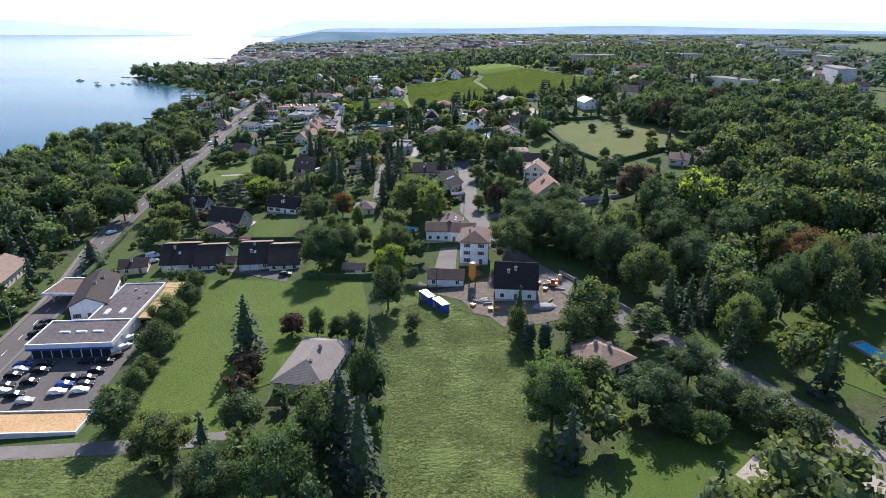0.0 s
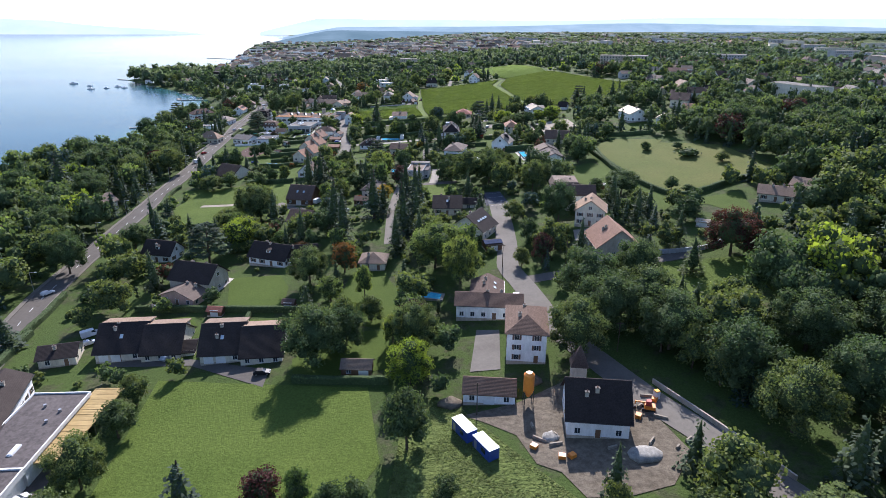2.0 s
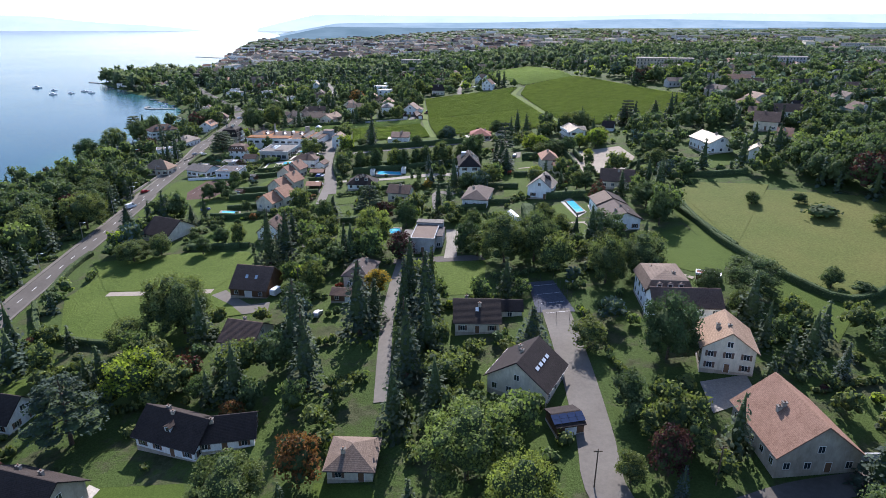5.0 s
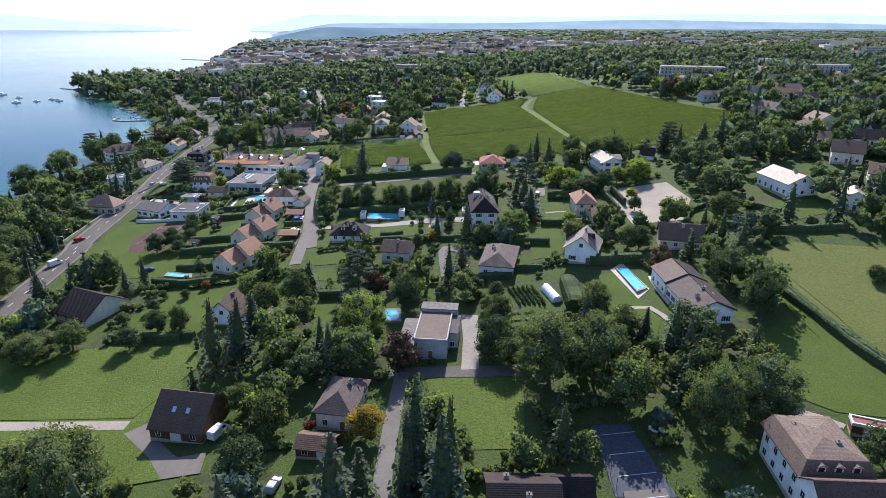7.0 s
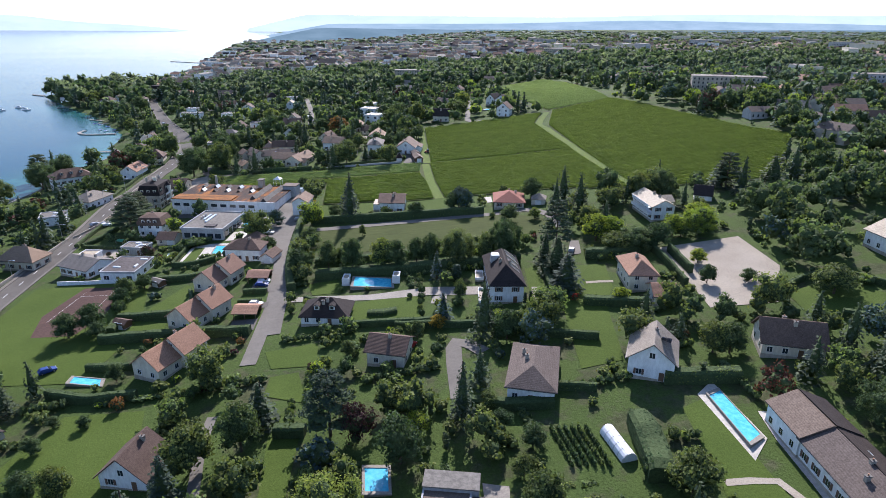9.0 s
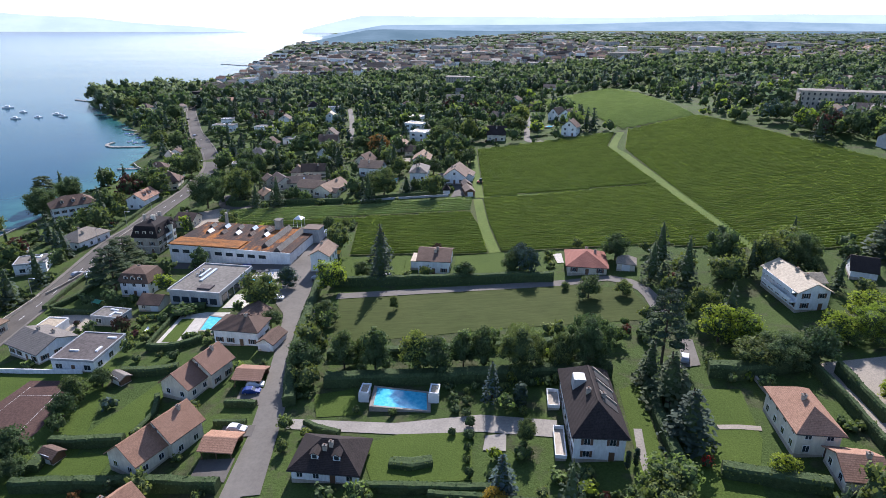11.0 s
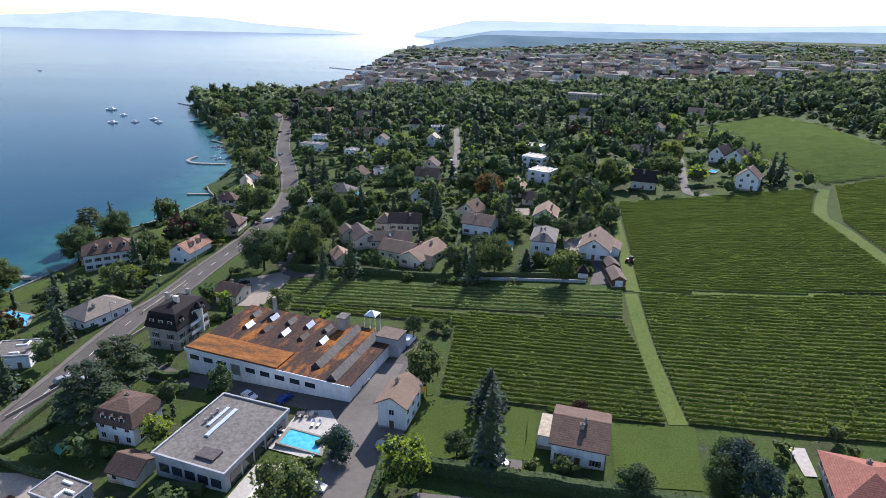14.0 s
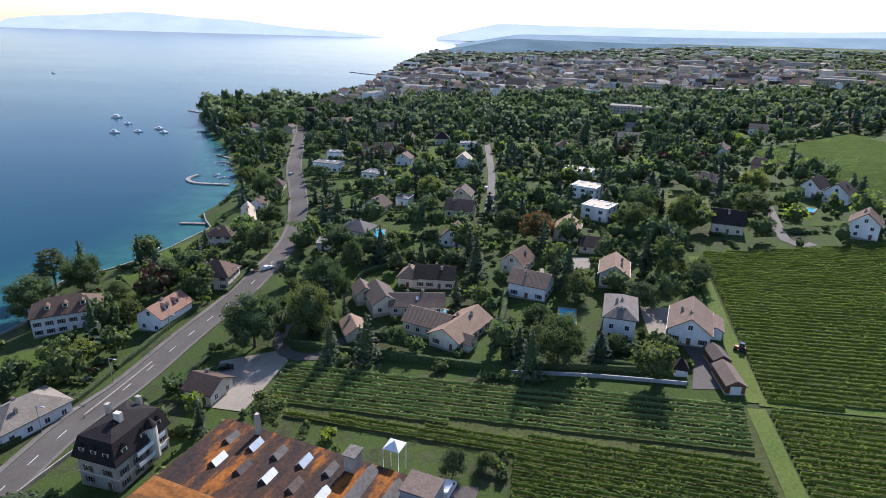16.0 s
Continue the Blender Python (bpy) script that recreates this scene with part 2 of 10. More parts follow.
plain("metal_grey", (0.4, 0.4, 0.41), 0.4, 0.6)
plain("metal_dark", (0.06, 0.06, 0.065), 0.45, 0.3)
plain("rubber", (0.02, 0.02, 0.02), 0.8)
plain("line_paint", (0.62, 0.62, 0.6), 0.7)
plain("orange", (0.75, 0.25, 0.03), 0.45)
plain("blue_paint", (0.03, 0.07, 0.3), 0.45)
plain("plastic_white", (0.75, 0.76, 0.76), 0.4)
plain("awning_orange", (0.85, 0.42, 0.04), 0.7)
plain("red_paint", (0.4, 0.05, 0.04), 0.6)
plain("green_sheet", (0.08, 0.35, 0.2), 0.6)
for key, c in (("car_white", (0.72, 0.72, 0.72)), ("car_black", (0.015, 0.015, 0.018)), ("car_silver", (0.35, 0.36, 0.38)), ("car_blue", (0.02, 0.05, 0.2)), ("car_red", (0.3, 0.02, 0.02))):
    plain(key, c, 0.45, 0.2 if key == "car_silver" else 0.0, spec=0.22)
# plants
leaf_mat("leaf_broad", (0.054, 0.08, 0.038), (0.083, 0.113, 0.05), (0.122, 0.153, 0.064), 0.3)
leaf_mat("leaf_light", (0.090, 0.127, 0.041), (0.133, 0.172, 0.056), (0.186, 0.220, 0.077), 0.36)
leaf_mat("leaf_yellow", (0.125, 0.17, 0.026), (0.185, 0.235, 0.036), (0.25, 0.29, 0.05), 0.42, 0.5)
leaf_mat("leaf_conifer", (0.032, 0.050, 0.036), (0.050, 0.072, 0.051), (0.079, 0.106, 0.070), 0.18)
leaf_mat("leaf_blue", (0.05, 0.075, 0.07), (0.08, 0.11, 0.10), (0.12, 0.16, 0.15), 0.15)
leaf_mat("leaf_purple", (0.035, 0.016, 0.018), (0.055, 0.024, 0.026), (0.09, 0.04, 0.036), 0.3)
leaf_mat("leaf_autumn", (0.09, 0.048, 0.022), (0.15, 0.076, 0.032), (0.23, 0.12, 0.045), 0.35, 0.6)
leaf_mat("leaf_gold", (0.2, 0.13, 0.02), (0.31, 0.2, 0.03), (0.4, 0.27, 0.05), 0.4, 0.4)
leaf_mat("leaf_red", (0.16, 0.02, 0.016), (0.24, 0.03, 0.024), (0.32, 0.05, 0.035), 0.35, 0.4)
leaf_mat("leaf_hedge", (0.047, 0.075, 0.034), (0.075, 0.107, 0.046), (0.113, 0.147, 0.063), 0.28)
leaf_mat("leaf_vine", (0.12, 0.158, 0.042), (0.143, 0.182, 0.05), (0.17, 0.206, 0.06), 0.55, 0.3, (1.35, 1.42, 0.8))
leaf_mat("leaf_vine_pale", (0.17, 0.215, 0.09), (0.19, 0.238, 0.1), (0.215, 0.26, 0.115), 0.5, 0.3, (1.35, 1.45, 0.9))
# paler and bluer than nearer leaves: distance haze painted into the colour
leaf_mat("leaf_hazed", (0.077, 0.106, 0.081), (0.110, 0.143, 0.108), (0.154, 0.189, 0.141), 0.35)
leaf_mat("leaf_grass", (0.13, 0.16, 0.052), (0.165, 0.192, 0.07), (0.22, 0.225, 0.105), 0.55, 0.4)
leaf_mat("leaf_flower", (0.5, 0.48, 0.4), (0.7, 0.68, 0.6), (0.8, 0.8, 0.75), 0.3)
rough_mat("bark", (0.06, 0.045, 0.033), (0.12, 0.095, 0.07), 0.95, 0.5, 4.0, 0.6, 0.05)
# darker than the leaves, painting the shade inside crowns and hedges
rough_mat("core_shade_green", (0.042, 0.062, 0.026), (0.068, 0.094, 0.04), 0.95, 0.3, 1.5, 0.8, 0.3)

# water: dark, slightly rippled
def water_mat(name, shallow=False):
    m, t, b = nodes_of(name)
    depth = ramp(t, noise_tex(t, 0.004, 3.0), [(0.35, (0.006, 0.042, 0.07)), (0.7, (0.009, 0.058, 0.085))])
    if shallow:
        uv, xyz = t.nodes.new("ShaderNodeTexCoord"), t.nodes.new("ShaderNodeSeparateXYZ")
        t.links.new(uv.outputs["UV"], xyz.inputs[0])
        bed = ramp(t, noise_tex(t, 0.09, 4.0), [(0.35, (0.016, 0.085, 0.085)), (0.7, (0.035, 0.13, 0.115))])
        depth = mixed(t, ramp(t, xyz.outputs["Y"], [(0.0, (0, 0, 0)), (1.0, (1, 1, 1))]), depth, bed)
    t.links.new(depth, b.inputs["Base Color"])
    b.inputs["Roughness"].default_value, b.inputs["Specular IOR Level"].default_value = 0.9, 0.0
    swell, ripple = noise_tex(t, 0.03, 3.0, 0.5, (1, 2.2, 1)), noise_tex(t, 0.5, 4.0, 0.6, (1, 2.0, 1))
    wave = t.nodes.new("ShaderNodeBump")
    wave.inputs["Distance"].default_value = 0.25
    t.links.new(ramp(t, noise_tex(t, 0.0045, 4.0, 0.55, (0.45, 1.7, 1)), [(0.4, (0.2, 0.2, 0.2)), (0.56, (0.85, 0.85, 0.85))]), wave.inputs["Strength"])
    t.links.new(mixed(t, 0.45, swell, ripple), wave.inputs["Height"])
    gloss, fres, both = t.nodes.new("ShaderNodeBsdfGlossy"), t.nodes.new("ShaderNodeFresnel"), t.nodes.new("ShaderNodeMixShader")
    gloss.inputs["Roughness"].default_value, fres.inputs["IOR"].default_value = 0.14, 1.15
    t.links.new(wave.outputs[0], gloss.inputs["Normal"])
    for src, dst in ((fres.outputs[0], both.inputs[0]), (b.outputs[0], both.inputs[1]), (gloss.outputs[0], both.inputs[2]), (both.outputs[0], t.nodes["Material Output"].inputs[0])):
        t.links.new(src, dst)


water_mat("lake_water")
water_mat("lake_shallows", True)
m, t, b = nodes_of("pool_water")
t.links.new(ramp(t, noise_tex(t, 0.8, 3.0), [(0.35, (0.05, 0.36, 0.52)), (0.65, (0.12, 0.5, 0.64))]), b.inputs["Base Color"])
b.inputs["Roughness"].default_value = 0.06
bumped(t, b, noise_tex(t, 1.5, 3.0), 0.15, 0.1)
# hills beyond the plain, their haze painted as a pale blue glow
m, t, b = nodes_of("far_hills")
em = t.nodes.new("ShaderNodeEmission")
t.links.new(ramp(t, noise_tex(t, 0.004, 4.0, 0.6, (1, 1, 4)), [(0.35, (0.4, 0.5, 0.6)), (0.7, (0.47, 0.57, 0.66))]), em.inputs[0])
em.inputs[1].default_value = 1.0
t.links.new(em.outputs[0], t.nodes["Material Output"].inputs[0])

# nearer rises: haze painted as a glow too, paler on the farther one
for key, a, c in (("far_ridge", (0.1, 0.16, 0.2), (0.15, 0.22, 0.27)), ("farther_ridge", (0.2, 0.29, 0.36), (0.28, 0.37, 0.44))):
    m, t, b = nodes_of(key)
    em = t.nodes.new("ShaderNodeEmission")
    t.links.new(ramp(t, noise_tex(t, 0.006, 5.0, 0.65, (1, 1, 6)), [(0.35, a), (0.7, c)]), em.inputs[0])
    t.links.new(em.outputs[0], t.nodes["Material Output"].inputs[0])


# ---- building blocks ----
def mesh_of(name, verts, faces, mats, index=None, smooth=False):
    me = bpy.data.meshes.new(name)
    me.from_pydata(verts, [], faces)
    for k in mats:
        me.materials.append(MATS[k])
    if index is not None:
        me.polygons.foreach_set("material_index", index)
    if smooth:
        me.polygons.foreach_set("use_smooth", [True] * len(me.polygons))
    me.update()
    return me


def fast_mesh(name, verts, faces, mats, index):
    """As mesh_of, for large arrays: faces is a list of arrays of rows of corners, index one array of materials for each."""
    me = bpy.data.meshes.new(name)
    loops = np.concatenate([f.ravel() for f in faces]).astype(np.int32)
    sizes = np.concatenate([np.full(len(f), f.shape[1]) for f in faces])
    me.vertices.add(len(verts))
    me.vertices.foreach_set("co", np.asarray(verts, np.float32).ravel())
    me.loops.add(len(loops))
    me.loops.foreach_set("vertex_index", loops)
    me.polygons.add(len(sizes))
    me.polygons.foreach_set("loop_start", (np.cumsum(sizes) - sizes).astype(np.int32))
    me.polygons.foreach_set("material_index", np.concatenate(index).astype(np.int32))
    for k in mats:
        me.materials.append(MATS[k])
    me.update(calc_edges=True)
    return me


def ob_of(name, me, parent=None, m=None, label=""):
    ob = new(name, me)
    if m is not None:
        ob.matrix_basis = m
    ob.parent = parent
    if label:
        tagged(ob, label)
    return ob


class Shape:
    """Collects boxes, prisms and sheets of several materials into one mesh."""

    def __init__(self):
        self.v, self.f, self.i, self.m = [], [], [], []

    def add(self, verts, faces, mat):
        if mat not in self.m:
            self.m.append(mat)
        n = len(self.v)
        self.v += [tuple(p) for p in verts]
        self.f += [tuple(n + k for k in f) for f in faces]
        self.i += [self.m.index(mat)] * len(faces)
        return self

    def box(self, x0, x1, y0, y1, z0, z1, mat, taper=0.0):
        a = taper
        return self.add([(x0, y0, z0), (x1, y0, z0), (x1, y1, z0), (x0, y1, z0), (x0 + a, y0 + a, z1), (x1 - a, y0 + a, z1), (x1 - a, y1 - a, z1), (x0 + a, y1 - a, z1)],
                        [(3, 2, 1, 0), (4, 5, 6, 7), (0, 1, 5, 4), (1, 2, 6, 5), (2, 3, 7, 6), (3, 0, 4, 7)], mat)

    def prism(self, ring, z0, z1, mat):
        n = len(ring)
        return self.add([(x, y, z0) for x, y in ring] + [(x, y, z1) for x, y in ring],
                        [tuple(range(n - 1, -1, -1)), tuple(range(n, 2 * n))] + [(k, (k + 1) % n, n + (k + 1) % n, n + k) for k in range(n)], mat)

    def tube(self, x, y, z0, z1, r, mat, n=10, r1=None):
        r1 = r if r1 is None else r1
        ang = [2 * math.pi * k / n for k in range(n)]
        return self.add([(x + r * math.cos(a), y + r * math.sin(a), z0) for a in ang] + [(x + r1 * math.cos(a), y + r1 * math.sin(a), z1) for a in ang],
                        [tuple(range(n - 1, -1, -1)), tuple(range(n, 2 * n))] + [(k, (k + 1) % n, n + (k + 1) % n, n + k) for k in range(n)], mat)

    def mesh(self, name, smooth=False):
        return mesh_of(name, self.v, self.f, self.m, self.i, smooth)


def at_ground(x, y, rot=0.0, dz=0.0):
    return pose(x, y, terrain(x, y) + dz, 0, 0, rot)


LOW = []         # gardens where only low shrubs grow
OPEN = []        # outlines of ground on which no wild tree stands: list of corner lists
BUILT = []       # x, y, reach of buildings


def inside(x, y, ring):
    hit, n = False, len(ring)
    for k in range(n):
        (x0, y0), (x1, y1) = ring[k], ring[k - 1]
        if (y0 > y) != (y1 > y) and x < (x1 - x0) * (y - y0) / (y1 - y0) + x0:
            hit = not hit
    return hit


def drape(name, ring, mat, lift, step=9.0):
    """A sheet that follows the ground inside an outline."""
    bm = bmesh.new()
    bm.faces.new([bm.verts.new((x, y, 0)) for x, y in ring])
    bmesh.ops.triangulate(bm, faces=bm.faces[:])
    xs, ys = [p[0] for p in ring], [p[1] for p in ring]
    for axis, lo, hi in ((0, min(xs), max(xs)), (1, min(ys), max(ys))):
        st = max(step, (hi - lo) / 60)
        c = math.floor(lo / st) * st + st
        while c < hi:
            no, co = [0, 0, 0], [0, 0, 0]
            no[axis], co[axis] = 1, c
            bmesh.ops.bisect_plane(bm, geom=bm.verts[:] + bm.edges[:] + bm.faces[:], plane_co=co, plane_no=no)
            c += st
    for v in bm.verts:
        v.co.z = terrain(v.co.x, v.co.y) + lift
    bmesh.ops.recalc_face_normals(bm, faces=bm.faces[:])
    if sum(f.normal.z for f in bm.faces) < 0:
        bmesh.ops.reverse_faces(bm, faces=bm.faces[:])
    me = bpy.data.meshes.new(name)
    bm.to_mesh(me)
    bm.free()
    me.materials.append(MATS[mat])
    me.polygons.foreach_set("use_smooth", [True] * len(me.polygons))
    return me


def patch(name, ring, mat, lift, label, category="lawn", wild=False):
    """A piece of ground of its own cover."""
    if not wild:
        OPEN.append(ring)
    return tagged(new(name, drape(name, ring, mat, lift)), label, category, kind="structure")


def smooth_line(pts, step=4.0):
    """A rounded line through the points (Catmull-Rom), in steps of some metres."""
    out, n = [], len(pts)
    for k in range(n - 1):
        p0, p1, p2, p3 = (np.array(pts[min(max(k + j, 0), n - 1)], float) for j in (-1, 0, 1, 2))
        m = max(1, int(np.linalg.norm(p2 - p1) / step))
        for j in range(m):
            s = j / m
            out.append(0.5 * (2 * p1 + (p2 - p0) * s + (2 * p0 - 5 * p1 + 4 * p2 - p3) * s ** 2 + (3 * p1 - p0 - 3 * p2 + p3) * s ** 3))
    out.append(np.array(pts[-1], float))
    return out


def ribbon(pts, off0, off1, mat, lift, thick=0.0, name="ribbon"):
    """A strip along a line, between two offsets to its right."""
    line = smooth_line(pts)
    sh, rows = Shape(), []
    for k, p in enumerate(line):
        d = line[min(k + 1, len(line) - 1)] - line[max(k - 1, 0)]
        d = d / (np.linalg.norm(d) + 1e-9)
        nr = np.array((d[1], -d[0]))
        a, c = p + nr * off0, p + nr * off1
        rows.append((a[0], a[1], terrain(*a) + lift))
        rows.append((c[0], c[1], terrain(*c) + lift))
    sh.add(rows, [(2 * k, 2 * k + 1, 2 * k + 3, 2 * k + 2) for k in range(len(line) - 1)], mat)
    if thick:
        low = [(x, y, z - thick) for x, y, z in rows]
        n = len(rows)
        sh.add(rows + low, [(2 * k, 2 * k + 2, n + 2 * k + 2, n + 2 * k) for k in range(len(line) - 1)] + [(2 * k + 3, 2 * k + 1, n + 2 * k + 1, n + 2 * k + 3) for k in range(len(line) - 1)], mat)
    return sh.mesh(name, True)


def road(name, pts, width, mat, label, lift=0.16, category="road"):
    line = smooth_line(pts, 8.0)
    for a, c in zip(line, line[1:]):
        d = (c - a) / (np.linalg.norm(c - a) + 1e-9)
        n = np.array((-d[1], d[0])) * (width / 2 + 1.0)
        far_side = n * (2.4 if name == "main_road" and a[1] < 690 else 1.0)
        OPEN.append([tuple(a + n), tuple(c + n), tuple(c - far_side), tuple(a - far_side)])
    return tagged(new(name, ribbon(pts, -width / 2, width / 2, mat, lift, name=name)), label, category, kind="structure")


# ---- houses ----
def window_mesh(w, h):
    """A framed opening with a middle bar, in one piece."""
    xs, zs = [-w / 2 - 0.09, -w / 2, -0.035, 0.035, w / 2, w / 2 + 0.09], [-0.09, 0, h, h + 0.09]
    v = [(x, -0.06, z) for z in zs for x in xs]
    f = [(6 * j + i, 6 * j + i + 1, 6 * j + i + 7, 6 * j + i + 6) for j in range(3) for i in range(5) if j != 1 or i in (0, 2, 4)]
    edge = list(range(6)) + [11, 17] + list(range(23, 17, -1)) + [12, 6]
    n = len(v)
    v += [(v[k][0], 0.0, v[k][2]) for k in edge]
    m = len(edge)
    f += [(edge[(k + 1) % m], edge[k], n + k, n + (k + 1) % m) for k in range(m)]
    return Shape().add(v, f, "trim_white").mesh("window_frame")


WINDOW = {(w, h): window_mesh(w, h) for w, h in ((1.1, 1.3), (1.8, 1.4))}
SHUTTER = Shape().box(-0.26, 0.26, -0.09, -0.03, -0.05, 1.35, "shutter").mesh("shutter")
PANE = {(w, h): Shape().box(-w / 2, w / 2, -0.025, 0.0, 0, h, "glass").mesh("pane") for w, h in ((1.1, 1.3), (1.8, 1.4))}
DOOR = Shape().box(-0.55, 0.55, -0.06, 0, 0, 2.1, "door_wood").box(-0.63, -0.55, -0.08, 0, 0, 2.18, "trim_white").box(0.55, 0.63, -0.08, 0, 0, 2.18, "trim_white").box(-0.63, 0.63, -0.08, 0, 2.1, 2.18, "trim_white").mesh("door")
GARAGE_DOOR = Shape().box(-1.25, 1.25, -0.06, 0, 0, 2.1, "garage_white").box(-1.33, 1.33, -0.08, 0, 2.1, 2.2, "trim_white").mesh("garage_door")
CHIMNEY = Shape().box(-0.4, 0.4, -0.3, 0.3, 0, 1.5, "wall_stone").box(-0.5, 0.5, -0.4, 0.4, 1.5, 1.62, "roof_concrete").tube(0, 0, 1.62, 1.95, 0.14, "roof_terracotta", 8).mesh("chimney")
ROOF_WINDOW = Shape().box(-0.5, 0.5, -0.7, 0.7, 0, 0.1, "trim_dark").box(-0.42, 0.42, -0.62, 0.62, 0.1, 0.13, "skylight").mesh("roof_window")


def slab(sh, ring, thick, mat):
    """A roof plane with thickness: an outline, dropped by its thickness."""
    n = len(ring)
    low = [(x, y, z - thick) for x, y, z in ring]
    sh.add(list(ring) + low, [tuple(range(n)), tuple(range(2 * n - 1, n - 1, -1))] + [(k, n + k, n + (k + 1) % n, (k + 1) % n) for k in range(n)], mat)


def roof_shape(kind, w, d, he, rh, mat, over):
    """The roof over a plan of w by d, eaves at he, ridge rh above, in one piece; and the eaves' height and reach."""
    sh, x, y, th = Shape(), w / 2 + over, d / 2 + over, 0.24
    k = rh / (min(w, d) / 2)
    e = he - over * k * 0.6 if kind != "flat" else he
    top = he + rh
    if kind == "flat":
        sh.box(-x, x, -y, y, he, he + 0.25, mat)
    elif kind in ("gable_w", "gable_d"):
        q = y if kind == "gable_w" else x
        sec = [(-q, e), (-0.12, top), (0.12, top), (q, e), (q, e - th), (0, top - th), (-q, e - th)]
        ends = (-x, x) if kind == "gable_w" else (y, -y)
        v = [((u, a, z) if kind == "gable_w" else (a, u, z)) for u in ends for a, z in sec]
        f = [(j, (j + 1) % 7, 7 + (j + 1) % 7, 7 + j) for j in range(7)] + [tuple(range(6, -1, -1)), tuple(range(7, 14))]
        sh.add(v, f, mat)
    else:
        rings = [[(-x, -y, e - th), (x, -y, e - th), (x, y, e - th), (-x, y, e - th)], [(-x, -y, e), (x, -y, e), (x, y, e), (-x, y, e)]]
        if kind == "mansard":
            i, m = 1.3, he + rh * 0.72
            rings.append([(-x + i, -y + i, m), (x - i, -y + i, m), (x - i, y - i, m), (-x + i, y - i, m)])
            x, y = x - i, y - i
        v = [p for ring in rings for p in ring]
        f = [(3, 2, 1, 0)] + [(4 * g + j, 4 * g + (j + 1) % 4, 4 * g + 4 + (j + 1) % 4, 4 * g + 4 + j) for g in range(len(rings) - 1) for j in range(4)]
        o, r = len(v) - 4, max(0.15, abs(x - y))
        if x >= y:
            v += [(-r, 0, top), (r, 0, top)]
            f += [(o, o + 1, o + 5, o + 4), (o + 1, o + 2, o + 5), (o + 2, o + 3, o + 4, o + 5), (o + 3, o, o + 4)]
        else:
            v += [(0, -r, top), (0, r, top)]
            f += [(o, o + 1, o + 4), (o + 1, o + 2, o + 5, o + 4), (o + 2, o + 3, o + 5), (o + 3, o, o + 4, o + 5)]
        sh.add(v, f, mat)
    return sh, e, x, y


def parapet_mesh(x, y, z0, z1, t, mat):
    """A low wall round a flat roof, in one piece."""
    v = []
    for a, b in ((x, y), (x - t, y - t)):
        for z in (z0, z1):
            v += [(-a, -b, z), (a, -b, z), (a, b, z), (-a, b, z)]
    f = []
    for j in range(4):
        k = (j + 1) % 4
        f += [(j, k, 4 + k, 4 + j), (4 + j, 4 + k, 12 + k, 12 + j), (12 + j, 12 + k, 8 + k, 8 + j)]
    return Shape().add(v, f, mat).mesh("parapet")


def wall_shape(kind, w, d, he, rh, mat):
    sh, x, y, f = Shape(), w / 2, d / 2, -3.0
    base = [(-x, -y, f), (x, -y, f), (x, y, f), (-x, y, f)]
    z = he + 0.03
    if kind == "gable_w":
        k = he + rh - 0.1
        sh.add(base + [(-x, -y, z), (x, -y, z), (x, y, z), (-x, y, z), (x, 0, k), (-x, 0, k)],
               [(0, 1, 5, 4), (2, 3, 7, 6), (1, 2, 6, 8, 5), (3, 0, 4, 9, 7)], mat)
    elif kind == "gable_d":
        k = he + rh - 0.1
        sh.add(base + [(-x, -y, z), (x, -y, z), (x, y, z), (-x, y, z), (0, -y, k), (0, y, k)],
               [(0, 1, 5, 8, 4), (2, 3, 7, 9, 6), (1, 2, 6, 5), (3, 0, 4, 7)], mat)
    else:
        sh.add(base + [(-x, -y, z), (x, -y, z), (x, y, z), (-x, y, z)], [(0, 1, 5, 4), (1, 2, 6, 5), (2, 3, 7, 6), (3, 0, 4, 7), (4, 5, 6, 7)], mat)
    sh.box(-x - 0.04, x + 0.04, -y - 0.04, y + 0.04, f - 0.1, 0.35, "wall_stone")
    return sh


WALL_WORD = {"white": "white-plastered", "cream": "cream-rendered", "pink": "pink-rendered", "grey": "grey concrete", "stone": "pale stone", "wood": "dark timber"}
ROOF_WORD = {"brown": "brown tiled", "dark": "dark tiled", "grey": "grey tiled", "greybrown": "weathered grey-brown tiled", "tan": "sun-bleached tan tiled", "terracotta": "orange terracotta tiled",
             "red": "red tiled", "cream": "pale cream", "bitumen": "dark flat", "concrete": "grey gravelled flat", "ochre": "ochre flat", "rust": "rusty sheet"}
KIND_WORD = {"gable_w": "gable", "gable_d": "gable", "hip": "hipped", "mansard": "mansard", "flat": "flat"}
rng = random.Random(7)


